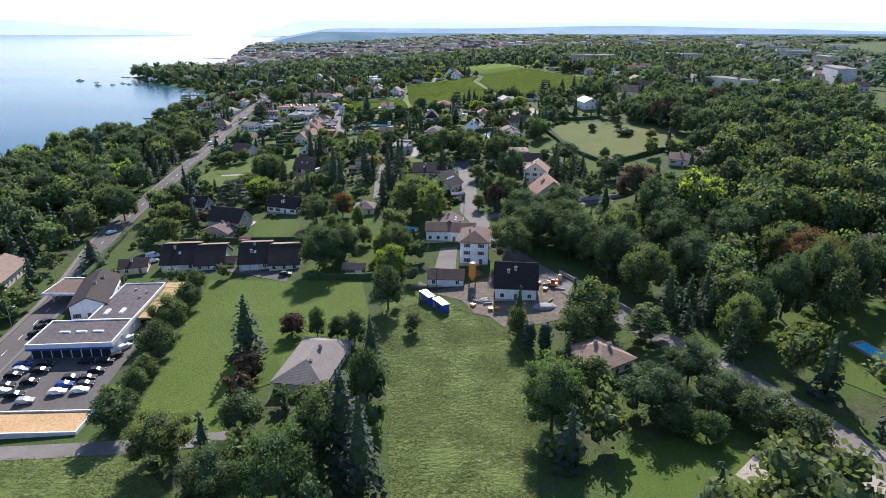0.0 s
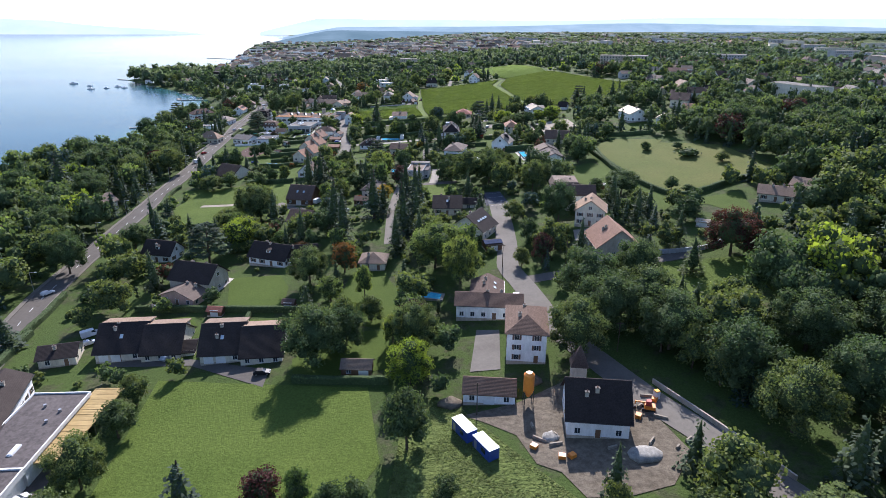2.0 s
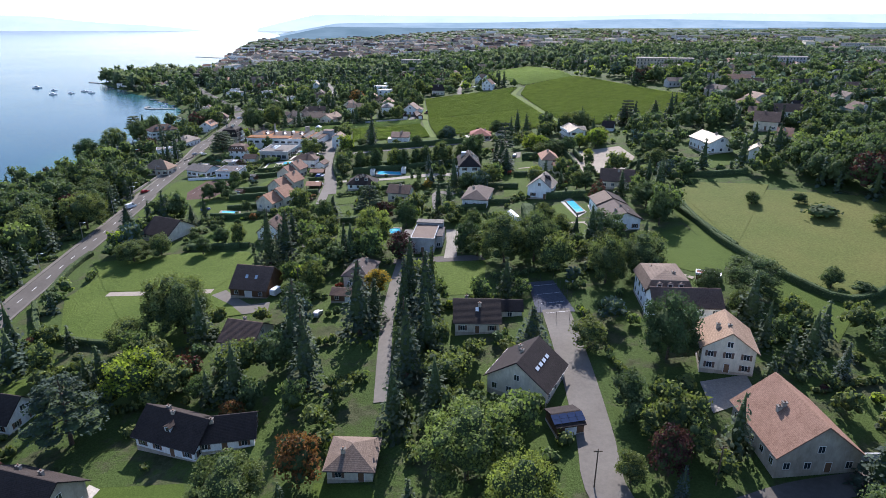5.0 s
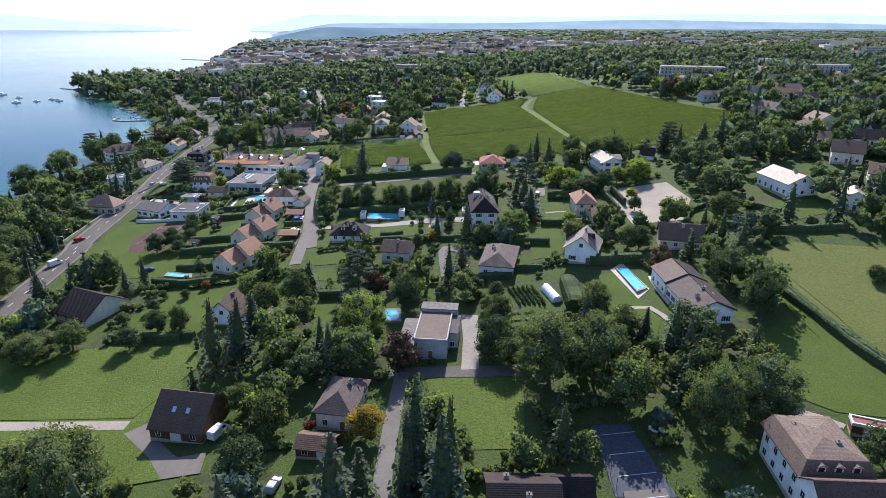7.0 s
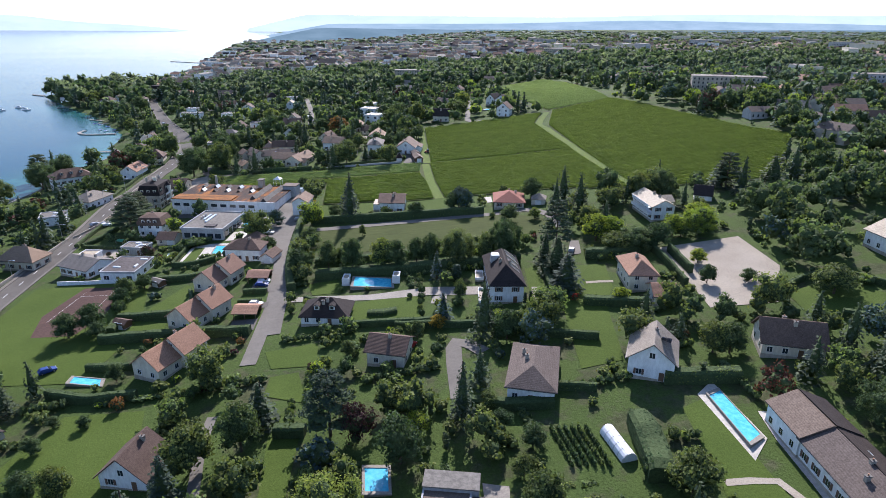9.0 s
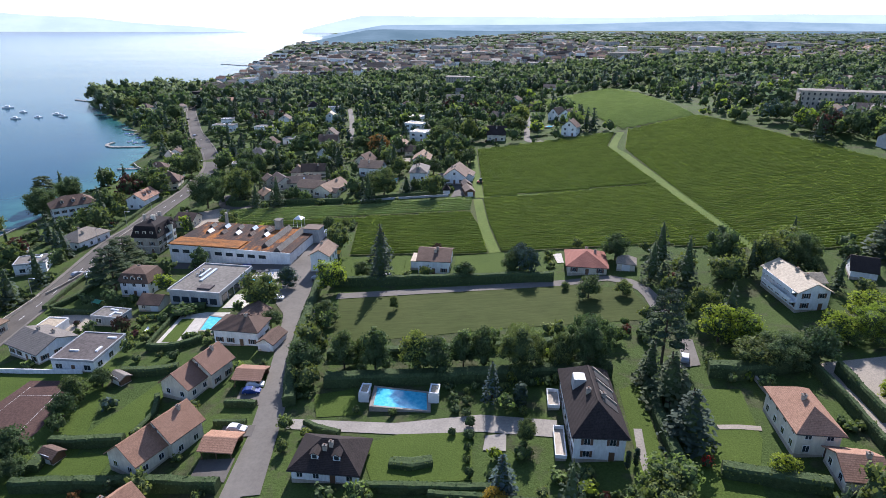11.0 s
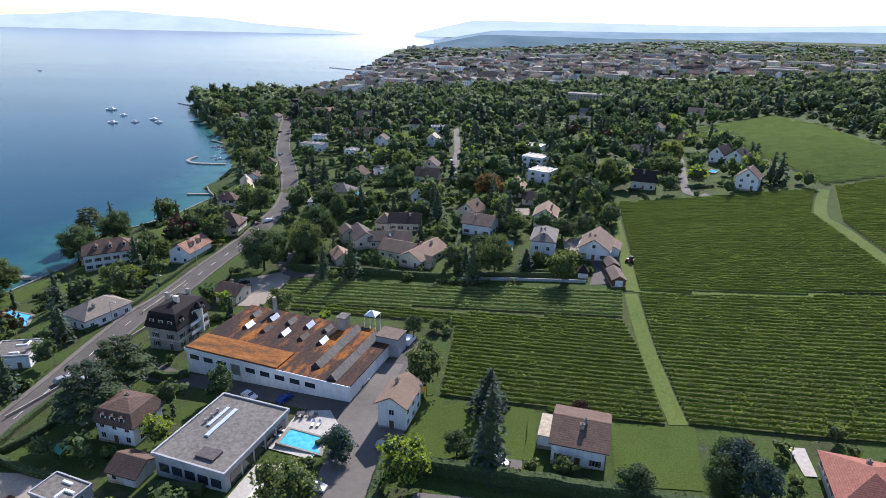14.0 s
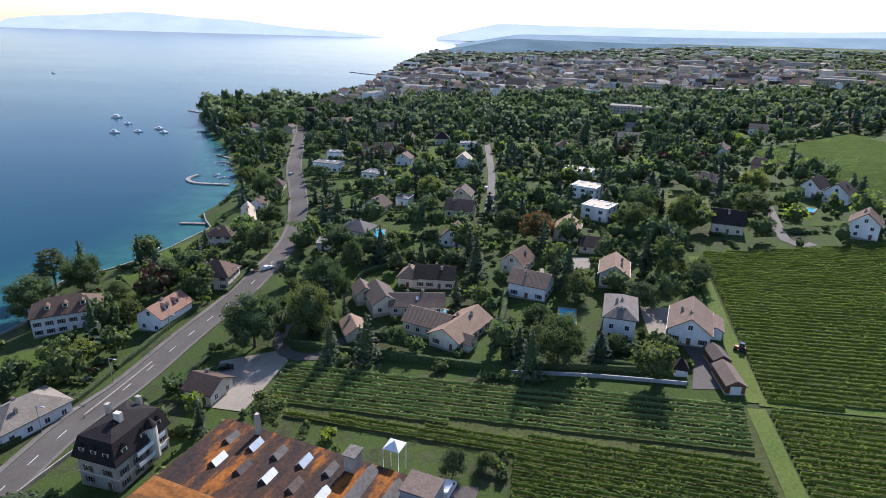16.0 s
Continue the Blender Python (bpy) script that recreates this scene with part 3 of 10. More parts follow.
def house(x, y, rot, w, d, he, rh, kind, wall, roof, name="house", label="", beside="", garage=0, skylights=0, dormers=0, solar=False, base=None, far=False):
    """A building at x, y: walls, roof, chimney, a door and rows of windows, each a part."""
    small = he < 2.9
    if name == "house" and small:
        name = "garden_shed" if w < 6 else "garage"
    BUILT.append((x, y, max(w, d) / 2))
    z = terrain(x, y) if base is None else base
    top = new(name)
    top.matrix_basis = pose(x, y, z, 0, 0, rot)
    kw = KIND_WORD[kind]
    rw = ROOF_WORD[roof] if kind != "flat" or "flat" in ROOF_WORD[roof] else ROOF_WORD[roof] + " flat"
    text = label or f"{WALL_WORD[wall]} {name.replace('_', ' ')} with a {rw} {'' if kw in rw else kw + ' '}roof{beside}"
    tagged(top, text, "house" if name in ("house", "villa") else name.replace("_", " "))
    ob_of("wall", wall_shape(kind, w, d, he, rh, "wall_" + wall).mesh("wall"), top)
    over = 0.15 if kind == "flat" else (0.35 if small else 0.65)
    shape, eave, ex, ey = roof_shape(kind, w, d, he, rh, "roof_" + roof, over)
    ob_of("roof", shape.mesh("roof"), top)
    if kind == "flat":
        ob_of("parapet", parapet_mesh(ex + 0.05, ey + 0.05, he - 0.15, he + 0.5, 0.3, "wall_grey" if roof in ("concrete", "greybrown", "bitumen") else "trim_white"), top)
    elif not small:
        for g in (-1, 1):
            if kind == "gable_d":
                ob_of("gutter", Shape().box(g * ex - 0.07, g * ex + 0.07, -ey, ey, eave - 0.2, eave - 0.06, "metal_dark").mesh("gutter"), top)
            elif kind != "mansard":
                ob_of("gutter", Shape().box(-ex, ex, g * ey - 0.07, g * ey + 0.07, eave - 0.2, eave - 0.06, "metal_dark").mesh("gutter"), top)
    if not small and kind != "flat":
        for c in range(2 if w * d > 110 else 1):
            u, v = rng.uniform(-0.25, 0.25) * w, rng.uniform(-0.25, 0.25) * d
            k = rh * (1 - (abs(v) / (d / 2) if kind == "gable_w" else abs(u) / (w / 2) if kind == "gable_d" else max(abs(u) / (w / 2), abs(v) / (d / 2))))
            ob_of("chimney", CHIMNEY, top, pose(u, v, he + min(k, rh * 0.8) - 0.5))
    elif kind == "flat" and w > 8:
        for c in range(3):
            ob_of("roof_vent", VENT, top, pose(rng.uniform(-0.35, 0.35) * w, rng.uniform(-0.35, 0.35) * d, he + 0.25, 0, 0, 90 * c))
    shut = rng.random() < 0.5 and kind != "flat" and not small
    storeys = max(1, int(he / 2.7))
    size = (1.8, 1.4) if kind == "flat" else (1.1, 1.3)
    for a, length, reach in ((0, w, d / 2), (90, d, w / 2), (180, w, d / 2), (270, d, w / 2)):
        if far and a == 180:
            continue
        n = max(1, int((length - 1.2) / (2.9 if size[0] < 1.5 else 3.6)))
        for s in range(storeys):
            for j in range(n):
                u = (j + 0.5) / n * length - length / 2
                m = pose(0, 0, 0, 0, 0, a) @ pose(u, -reach - 0.002, 0.9 + s * 2.75)
                if s == 0 and a == 0 and j == n // 2:
                    ob_of("garage_door" if small else "door", GARAGE_DOOR if small else DOOR, top, pose(u, -reach - 0.002, 0.05))
                    continue
                if small and a:
                    continue
                win = ob_of("window", WINDOW[size], top, m)
                ob_of("pane", PANE[size], win)
                if shut and not far and a in (0, 90, 270):
                    for g in (-1, 1):
                        ob_of("shutter", SHUTTER, win, pose(g * 0.86, 0, 0))
        gable = (kind == "gable_w" and a in (90, 270)) or (kind == "gable_d" and a in (0, 180))
        if gable and rh > 2.8 and not small:
            m = pose(0, 0, 0, 0, 0, a) @ pose(0, -reach - 0.002, he + 0.3)
            ob_of("pane", PANE[(1.1, 1.3)], ob_of("window", WINDOW[(1.1, 1.3)], top, m))
    if garage:
        for g in range(garage):
            ob_of("garage_door", GARAGE_DOOR, top, pose(-w / 2 + 2.2 + g * 3.2, -d / 2 - 0.08, 0.05))
    tilt = math.degrees(math.atan2(rh, (d if kind != "gable_d" else w) / 2))
    for k in range(skylights):
        f = (k + 1) / (skylights + 1) - 0.5
        if kind == "gable_d":
            m = pose(w / 4, f * d * 0.8, he + rh / 2 + 0.12, 0, tilt, 0)
        elif kind == "flat":
            m = pose(f * w * 0.9, 0, he + 0.3)
        else:
            m = pose(f * w * 0.8, -d / 4, he + rh / 2 + 0.12, tilt, 0, 0)
        ob_of("roof_window", ROOF_WINDOW, top, m)
    for k in range(dormers):
        f = (k + 1) / (dormers + 1) - 0.5
        sh = Shape().box(-0.7, 0.7, 0, 2.2, 0, 1.3, "wall_" + wall).box(-0.45, 0.45, -0.04, 0, 0.25, 1.15, "glass")
        slab(sh, [(-0.95, -0.3, 1.25), (0, -0.3, 1.8), (0, 2.4, 1.8), (-0.95, 2.4, 1.25)], 0.12, "roof_" + roof)
        slab(sh, [(0, -0.3, 1.8), (0.95, -0.3, 1.25), (0.95, 2.4, 1.25), (0, 2.4, 1.8)], 0.12, "roof_" + roof)
        zf = 0.12 if kind == "mansard" else 0.3
        if kind == "gable_d":
            m = pose(0, 0, 0, 0, 0, 90) @ pose(f * d, -w / 2 * (1 - zf), he + rh * zf)
        else:
            m = pose(f * w, -d / 2 * (1 - zf) if kind != "mansard" else -d / 2 - 0.15, he + rh * zf)
        ob_of("dormer", sh.mesh("dormer"), top, m)
    if solar:
        m = pose(w / 4, 0, he + rh / 2 + 0.2, 0, tilt, 90) if kind == "gable_d" else pose(0, -d / 4, he + rh / 2 + 0.2, tilt, 0, 0)
        for i in range(4):
            for j in range(2):
                ob_of("solar_panel", SOLAR, top, m @ pose(-2.6 + i * 1.7, -0.65 + j * 1.15, 0))
    return top


SOLAR = Shape().box(-0.8, 0.8, -0.55, 0.55, 0, 0.06, "solar").mesh("solar_panel")
VENT = Shape().box(-1.3, 1.3, -0.35, 0.35, 0, 0.35, "plastic_white", 0.08).mesh("roof_vent")


def wing(top, u, v, rot, w, d, he, rh, kind, wall, roof, windows=True):
    """A further volume of a house, set at u, v of its own axes: walls, roof and windows."""
    m = pose(u, v, 0, 0, 0, rot)
    q = top.matrix_basis @ m
    BUILT.append((q.translation.x, q.translation.y, max(w, d) / 2))
    ob_of("wing_wall", wall_shape(kind, w, d, he, rh, "wall_" + wall).mesh("wing_wall"), top, m)
    shape, eave, ex, ey = roof_shape(kind, w, d, he, rh, "roof_" + roof, 0.12 if kind == "flat" else 0.5)
    ob_of("wing_roof", shape.mesh("wing_roof"), top, m)
    if windows:
        for a, length, reach in ((0, w, d / 2), (90, d, w / 2), (270, d, w / 2)):
            n = max(1, int((length - 1.0) / 3.0))
            for k in range(max(1, int(he / 2.7))):
                for j in range(n):
                    f = m @ pose(0, 0, 0, 0, 0, a) @ pose((j + 0.5) / n * length - length / 2, -reach - 0.002, 0.9 + k * 2.75)
                    ob_of("pane", PANE[(1.1, 1.3)], ob_of("window", WINDOW[(1.1, 1.3)], top, f))


# ---- plants ----
def ball(level=1):
    bm = bmesh.new()
    bmesh.ops.create_icosphere(bm, subdivisions=level, radius=1.0)
    v = np.array([p.co[:] for p in bm.verts])
    f = [tuple(p.index for p in q.verts) for q in bm.faces]
    bm.free()
    return v, f


BALLS = {1: ball(1), 2: ball(2)}


class Plant:
    """Leaves and cores gathered as arrays, so that a wood of many crowns stays quick to build."""

    def __init__(self):
        self.v, self.f, self.i, self.n = [], [], [], 0

    def push(self, v, f, mat):
        self.v.append(v)
        self.f += [tuple(self.n + k for k in q) for q in f]
        self.i += [mat] * len(f)
        self.n += len(v)

    def cards(self, r, pos, nrm, size, mat, aspect=1.0, jit=0.36):
        """A bent leaf clump at each place, facing roughly along its normal."""
        n = len(pos)
        nrm = nrm + r.normal(0, jit, nrm.shape)
        nrm /= np.linalg.norm(nrm, axis=1, keepdims=True) + 1e-9
        a = np.cross(nrm, r.normal(0, 1, (n, 3)))
        a /= np.linalg.norm(a, axis=1, keepdims=True) + 1e-9
        b = np.cross(nrm, a)
        s = size * r.uniform(0.6, 1.35, (n, 1))
        a, b = a * s * 0.5, b * s * 0.5 * aspect
        v = np.stack([pos - a - b * 0.6, pos + a * 0.2 - b, pos + a + b * 0.5, pos - a * 0.3 + b + nrm * s * 0.15], 1).reshape(-1, 3)
        self.push(v, [(4 * k, 4 * k + 1, 4 * k + 2, 4 * k + 3) for k in range(n)], mat)

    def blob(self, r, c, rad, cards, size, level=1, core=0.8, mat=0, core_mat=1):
        """A lump of foliage: a core darkened to paint inner shade, and leaf clumps over it."""
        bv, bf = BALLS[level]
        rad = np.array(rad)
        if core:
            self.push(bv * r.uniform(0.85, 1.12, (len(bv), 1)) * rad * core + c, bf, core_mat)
        d = r.normal(0, 1, (cards, 3))
        d /= np.linalg.norm(d, axis=1, keepdims=True)
        d[:, 2] = np.where(d[:, 2] < -0.5, -d[:, 2], d[:, 2])
        self.cards(r, d * rad * r.uniform(0.6, 1.18, (cards, 1)) + c, d / rad, size, mat)

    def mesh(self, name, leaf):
        return mesh_of(name, np.concatenate(self.v).tolist(), self.f, [leaf, "core_shade_green"], self.i)


def crown_parts(r, kind, h, wid, fine=1.0):
    """The foliage of a tree of height h and breadth wid, on a trunk that stands at the origin."""
    p, cards = Plant(), lambda k: max(5, int(k * fine))
    size = 0.4 if fine > 2 else 0.56 / math.sqrt(max(fine, 0.05)) * (0.85 if fine < 0.9 else 0.95)
    lev = 2 if fine >= 0.9 else 1
    if kind == "broad":
        n = 22 if fine > 2 else 10 if fine >= 0.9 else 6 if fine > 0.25 else 4 if fine > 0.1 else 3
        lump = 0.66 if fine > 2 else 1.0
        p.blob(r, np.array((0, 0, h * 0.52)), (wid * 0.4, wid * 0.4, h * 0.4), cards(280), size, lev, 0.68)
        for k in range(n):
            a, e = 2.4 * k + r.uniform(-0.4, 0.4), 0.2 + 0.58 * (k + r.uniform(0, 1)) / n
            rr = wid * (0.33 if fine < 2 else 0.37) * math.sqrt(max(0.05, 1 - ((e - 0.45) / 0.5) ** 2)) * r.uniform(0.8, 1.15)
            q = wid * r.uniform(0.17, 0.24) * lump
            p.blob(r, np.array((rr * math.cos(a), rr * math.sin(a), h * e)), (q, q, q * r.uniform(0.8, 1.05)), cards(76), size, 1, 0.62)
        p.blob(r, np.array((0.04 * wid, 0, h * 0.84)), (wid * 0.22, wid * 0.22, h * 0.15), cards(100), size, 1, 0.66)
    elif kind == "conifer":
        tiers = 15 if fine >= 0.9 else 8
        for k in range(tiers):
            z = h * (0.06 + 0.92 * k / tiers)
            rad = wid / 2 * (1 - k / tiers) ** 0.85 * r.uniform(0.85, 1.1) + 0.15
            m = cards(10 + 34 * (1 - k / tiers))
            a, q = r.uniform(0, 6.28, m), np.sqrt(r.uniform(0.08, 1.0, m)) * rad
            pos = np.stack([q * np.cos(a), q * np.sin(a), z - q * 0.28 + r.uniform(-0.25, 0.25, m)], 1)
            nrm = np.stack([np.cos(a) * 0.5, np.sin(a) * 0.5, np.ones(m)], 1)
            p.cards(r, pos, nrm, size * 1.25 * (0.55 + 0.45 * (1 - k / tiers)), 0, 1.3)
        bv, bf = BALLS[1]
        cone = bv * np.array((wid * 0.27, wid * 0.27, h * 0.46))
        cone[:, :2] *= (1 - (cone[:, 2:] / (h * 0.5))) * 0.62
        p.push(cone + np.array((0, 0, h * 0.5)), bf, 1)
    elif kind == "column":
        for k in range(6 if fine >= 0.9 else 3):
            q = wid / 2 * (1 - 0.5 * abs(k / 5 - 0.35))
            p.blob(r, np.array((0, 0, h * (0.14 + 0.15 * k))), (q, q, h * 0.13), cards(60), size * 0.7, 1)
    elif kind == "cedar":
        for k in range(6):
            z, rad = h * (0.35 + 0.11 * k), wid / 2 * (1 - 0.11 * k)
            for j in range(5):
                a = 1.26 * j + 0.6 * k + r.uniform(-0.3, 0.3)
                p.blob(r, np.array((rad * 0.62 * math.cos(a), rad * 0.62 * math.sin(a), z)), (rad * 0.38, rad * 0.38, h * 0.035), cards(42), size, 1)
    else:      # shrub
        for k in range(4):
            a = 1.6 * k + r.uniform(-0.5, 0.5)
            q = wid * r.uniform(0.25, 0.36)
            p.blob(r, np.array((wid * 0.2 * math.cos(a), wid * 0.2 * math.sin(a), h * r.uniform(0.4, 0.6))), (q, q, h * 0.42), cards(70), size * 0.7, 1)
    return p


def trunk_mesh(r, h, wid, kind):
    """A tapered, slightly leaning trunk with limbs."""
    sh, n = Shape(), 7
    top = {"broad": 0.62, "conifer": 0.95, "column": 0.6, "cedar": 0.95, "shrub": 0.35}[kind] * h
    r0 = 0.022 * h + 0.08
    lean = r.uniform(-0.03, 0.03, 2) * h

    def limb(p, q, a, b):
        d = np.array(q, float) - np.array(p, float)
        u = np.cross(d, (0.3, 1, 0.2))
        u /= np.linalg.norm(u)
        w = np.cross(d, u)
        w /= np.linalg.norm(w)
        ang = [2 * math.pi * k / n for k in range(n)]
        sh.add([np.array(p) + a * (u * math.cos(t) + w * math.sin(t)) for t in ang] + [np.array(q) + b * (u * math.cos(t) + w * math.sin(t)) for t in ang],
               [(k, (k + 1) % n, n + (k + 1) % n, n + k) for k in range(n)], "bark")
    mid = (lean[0] * 0.5, lean[1] * 0.5, top * 0.5)
    limb((0, 0, -0.6), mid, r0, r0 * 0.65)
    limb(mid, (lean[0], lean[1], top), r0 * 0.65, r0 * 0.2)
    if kind in ("broad", "cedar"):
        for k in range(5):
            a = 1.26 * k + r.uniform(-0.3, 0.3)
            limb((mid[0], mid[1], top * (0.42 + 0.1 * k)), (wid * 0.28 * math.cos(a), wid * 0.28 * math.sin(a), h * (0.5 + 0.06 * k)), r0 * 0.38, r0 * 0.1)
    return sh.mesh("trunk", True)


LEAF_WORD = {"leaf_broad": "dark green", "leaf_light": "fresh light green", "leaf_yellow": "yellow-green", "leaf_conifer": "deep green", "leaf_blue": "blue-grey", "leaf_purple": "purple-leaved",
             "leaf_autumn": "orange-brown autumn", "leaf_gold": "golden yellow autumn", "leaf_red": "bright red", "leaf_hedge": "dark green", "leaf_flower": "cream-flowering"}
TREE_WORD = {"broad": "broadleaf tree with an uneven crown", "conifer": "conifer with a pointed tiered crown", "column": "narrow columnar evergreen", "cedar": "spreading cedar with flat layered branches",
             "shrub": "garden shrub with a low rounded crown"}
STOCK = {}


def stock(kind, leaf, k):
    """Unit meshes of a sort of tree: made once, shared by all of the sort."""
    if (kind, leaf, k) not in STOCK:
        r = np.random.default_rng(abs(hash((len(kind), len(leaf), ord(leaf[5]), k))) % 9999)
        h, w = {"great": (17, 17), "broad": (10, 9), "conifer": (14, 6.5), "column": (6, 1.8), "cedar": (13, 13), "shrub": (2.6, 3.4)}[kind]
        fine = {"great": 3.0, "broad": 1.6, "conifer": 1.2, "column": 0.9, "cedar": 1.9, "shrub": 0.8}[kind]
        STOCK[(kind, leaf, k)] = (h, w, crown_parts(r, "broad" if kind == "great" else kind, h, w, fine).mesh("crown", leaf), trunk_mesh(r, h, w, "broad" if kind == "great" else kind))
    return STOCK[(kind, leaf, k)]


STANDING = []


def tree(x, y, h, wid, kind="broad", leaf="leaf_broad", beside="", k=None):
    """A single tree: a trunk with limbs under a crown."""
    k = rng.randrange(4 if kind == "broad" else 3) if k is None else k
    h0, w0, crown, trunk = stock("great" if kind == "broad" and wid > 11.5 else kind, leaf, k)
    STANDING.append((x, y, wid / 2))
    name = "shrub" if kind == "shrub" else "tree"
    top = new(name)
    top.matrix_basis = at_ground(x, y, rng.uniform(0, 360))
    top.scale = (wid / w0, wid / w0, h / h0)
    tagged(top, f"{LEAF_WORD[leaf]} {TREE_WORD[kind]}{beside}", name)
    ob_of("trunk", trunk, top)
    ob_of("crown", crown, top)
    return top


def hedge(pts, h, w, label="clipped dark green garden hedge", leaf="leaf_hedge", closed=False, dense=7.0):
    """A clipped hedge along a line: a rounded core with leaves all over."""
    line = smooth_line(pts, 2.5) if len(pts) > 2 else [np.array(pts[0], float) + (np.array(pts[1], float) - np.array(pts[0], float)) * s for s in np.linspace(0, 1, max(2, int(math.dist(*pts) / 2.5)))]
    r = np.random.default_rng(int(abs(pts[0][0] * 7 + pts[0][1])) + len(line))
    p, prof = Plant(), [(-0.5, 0), (-0.5, 0.8), (-0.32, 0.98), (0.32, 0.98), (0.5, 0.8), (0.5, 0)]
    rows = []
    for k, c in enumerate(line):
        d = line[min(k + 1, len(line) - 1)] - line[max(k - 1, 0)]
        d = d / (np.linalg.norm(d) + 1e-9)
        z = terrain(*c)
        wob, hob = r.uniform(0.86, 1.1), r.uniform(0.92, 1.07)
        for a, b in prof:
            rows.append((c[0] + d[1] * a * w * wob, c[1] - d[0] * a * w * wob, z + b * h * hob - (0.3 if b == 0 else 0)))
    n = len(prof)
    faces = [(n * k + j, n * k + j + 1, n * k + n + j + 1, n * k + n + j) for k in range(len(line) - 1) for j in range(n - 1)]
    faces += [tuple(range(n)), tuple(range(n * len(line) - 1, n * len(line) - n - 1, -1))]
    rows = np.array(rows)
    p.push(rows, faces, 1)
    m = int(len(line) * dense * (h * 2 + w) / 2.5)
    k = r.integers(0, len(line) - 1, m)
    j = r.integers(0, n - 1, m)
    s, u = r.uniform(0, 1, (m, 1)), r.uniform(0, 1, (m, 1))
    a, b, c2, d2 = rows[n * k + j], rows[n * k + j + 1], rows[n * k + n + j], rows[n * k + n + j + 1]
    pos = (a * (1 - s) + b * s) * (1 - u) + (c2 * (1 - s) + d2 * s) * u
    nrm = np.cross(b - a, c2 - a)
    nrm /= np.linalg.norm(nrm, axis=1, keepdims=True) + 1e-9
    p.cards(r, pos + nrm * 0.03, nrm, 0.42, 0)
    for q in range(0, len(line), 2):
        STANDING.append((line[q][0], line[q][1], w / 2 + 0.4))
    return tagged(new("hedge", p.mesh("hedge", leaf)), label, "hedge")


SORTS = {}


def lump_crown(r, kind, h, wid, leaf):
    """A crown as arrays: cores coloured dark as inner shade and leaf clumps of a given size over them (corners,
    triangles of the cores, four-cornered clumps).
    """
    p = Plant()
    if kind == "conifer":
        for k in range(9):
            s = k / 9
            rad = wid / 2 * (1 - s) ** 0.8 * r.uniform(0.85, 1.12) + 0.2
            m = max(5, int(1.7 * rad * rad / leaf ** 2 + 3 * rad / leaf))
            a, q = r.uniform(0, 6.28, m), np.sqrt(r.uniform(0.15, 1.1, m)) * rad
            pos = np.stack([q * np.cos(a), q * np.sin(a), h * (0.07 + 0.93 * s) - q * 0.3 + r.uniform(-0.3, 0.3, m)], 1)
            p.cards(r, pos, np.stack([np.cos(a) * 0.7, np.sin(a) * 0.7, np.ones(m)], 1), leaf * (0.7 + 0.4 * (1 - s)), 0, 1.3)
        bv, bf = BALLS[1]
        cone = bv * np.array((wid * 0.3, wid * 0.3, h * 0.47))
        cone[:, :2] *= (1 - (cone[:, 2:] / (h * 0.5))) * 0.62
        p.push(cone + np.array((0, 0, h * 0.48)), bf, 1)
        return p

    def lump(c, rad, core):
        rad = np.array(rad)
        area = 12.0 * (rad[0] * rad[1] + rad[0] * rad[2]) / 2
        p.blob(r, np.array(c), rad, max(8, int(0.5 * area / leaf ** 2)), leaf, 1, core)

    if kind in ("column", "shrub"):
        n = 3
        for k in range(n):
            a = 2.1 * k + r.uniform(-0.5, 0.5)
            if kind == "column":
                lump((0, 0, h * (0.2 + 0.28 * k)), (wid * 0.5, wid * 0.5, h * 0.2), 0.8)
            else:
                lump((wid * 0.2 * math.cos(a), wid * 0.2 * math.sin(a), h * 0.45), (wid * r.uniform(0.27, 0.36), wid * 0.3, h * 0.45), 0.78)
        return p
    n = 11 if leaf < 0.7 else 8 if leaf < 1.0 else 5 if leaf < 1.5 else 3 if leaf < 2 else 1
    lump((0, 0, h * 0.5), (wid * 0.37, wid * 0.37, h * 0.38), 0.85)
    for k in range(n):
        a, e = 2.4 * k + r.uniform(-0.4, 0.4), 0.26 + 0.56 * (k + r.uniform(0, 1)) / n
        rr = wid * 0.34 * math.sqrt(max(0.06, 1 - ((e - 0.45) / 0.48) ** 2)) * r.uniform(0.8, 1.15)
        q = wid * r.uniform(0.14, 0.23)
        lump((rr * math.cos(a), rr * math.sin(a), h * e), (q, q, q * r.uniform(0.75, 1.0)), 0.72)
    return p


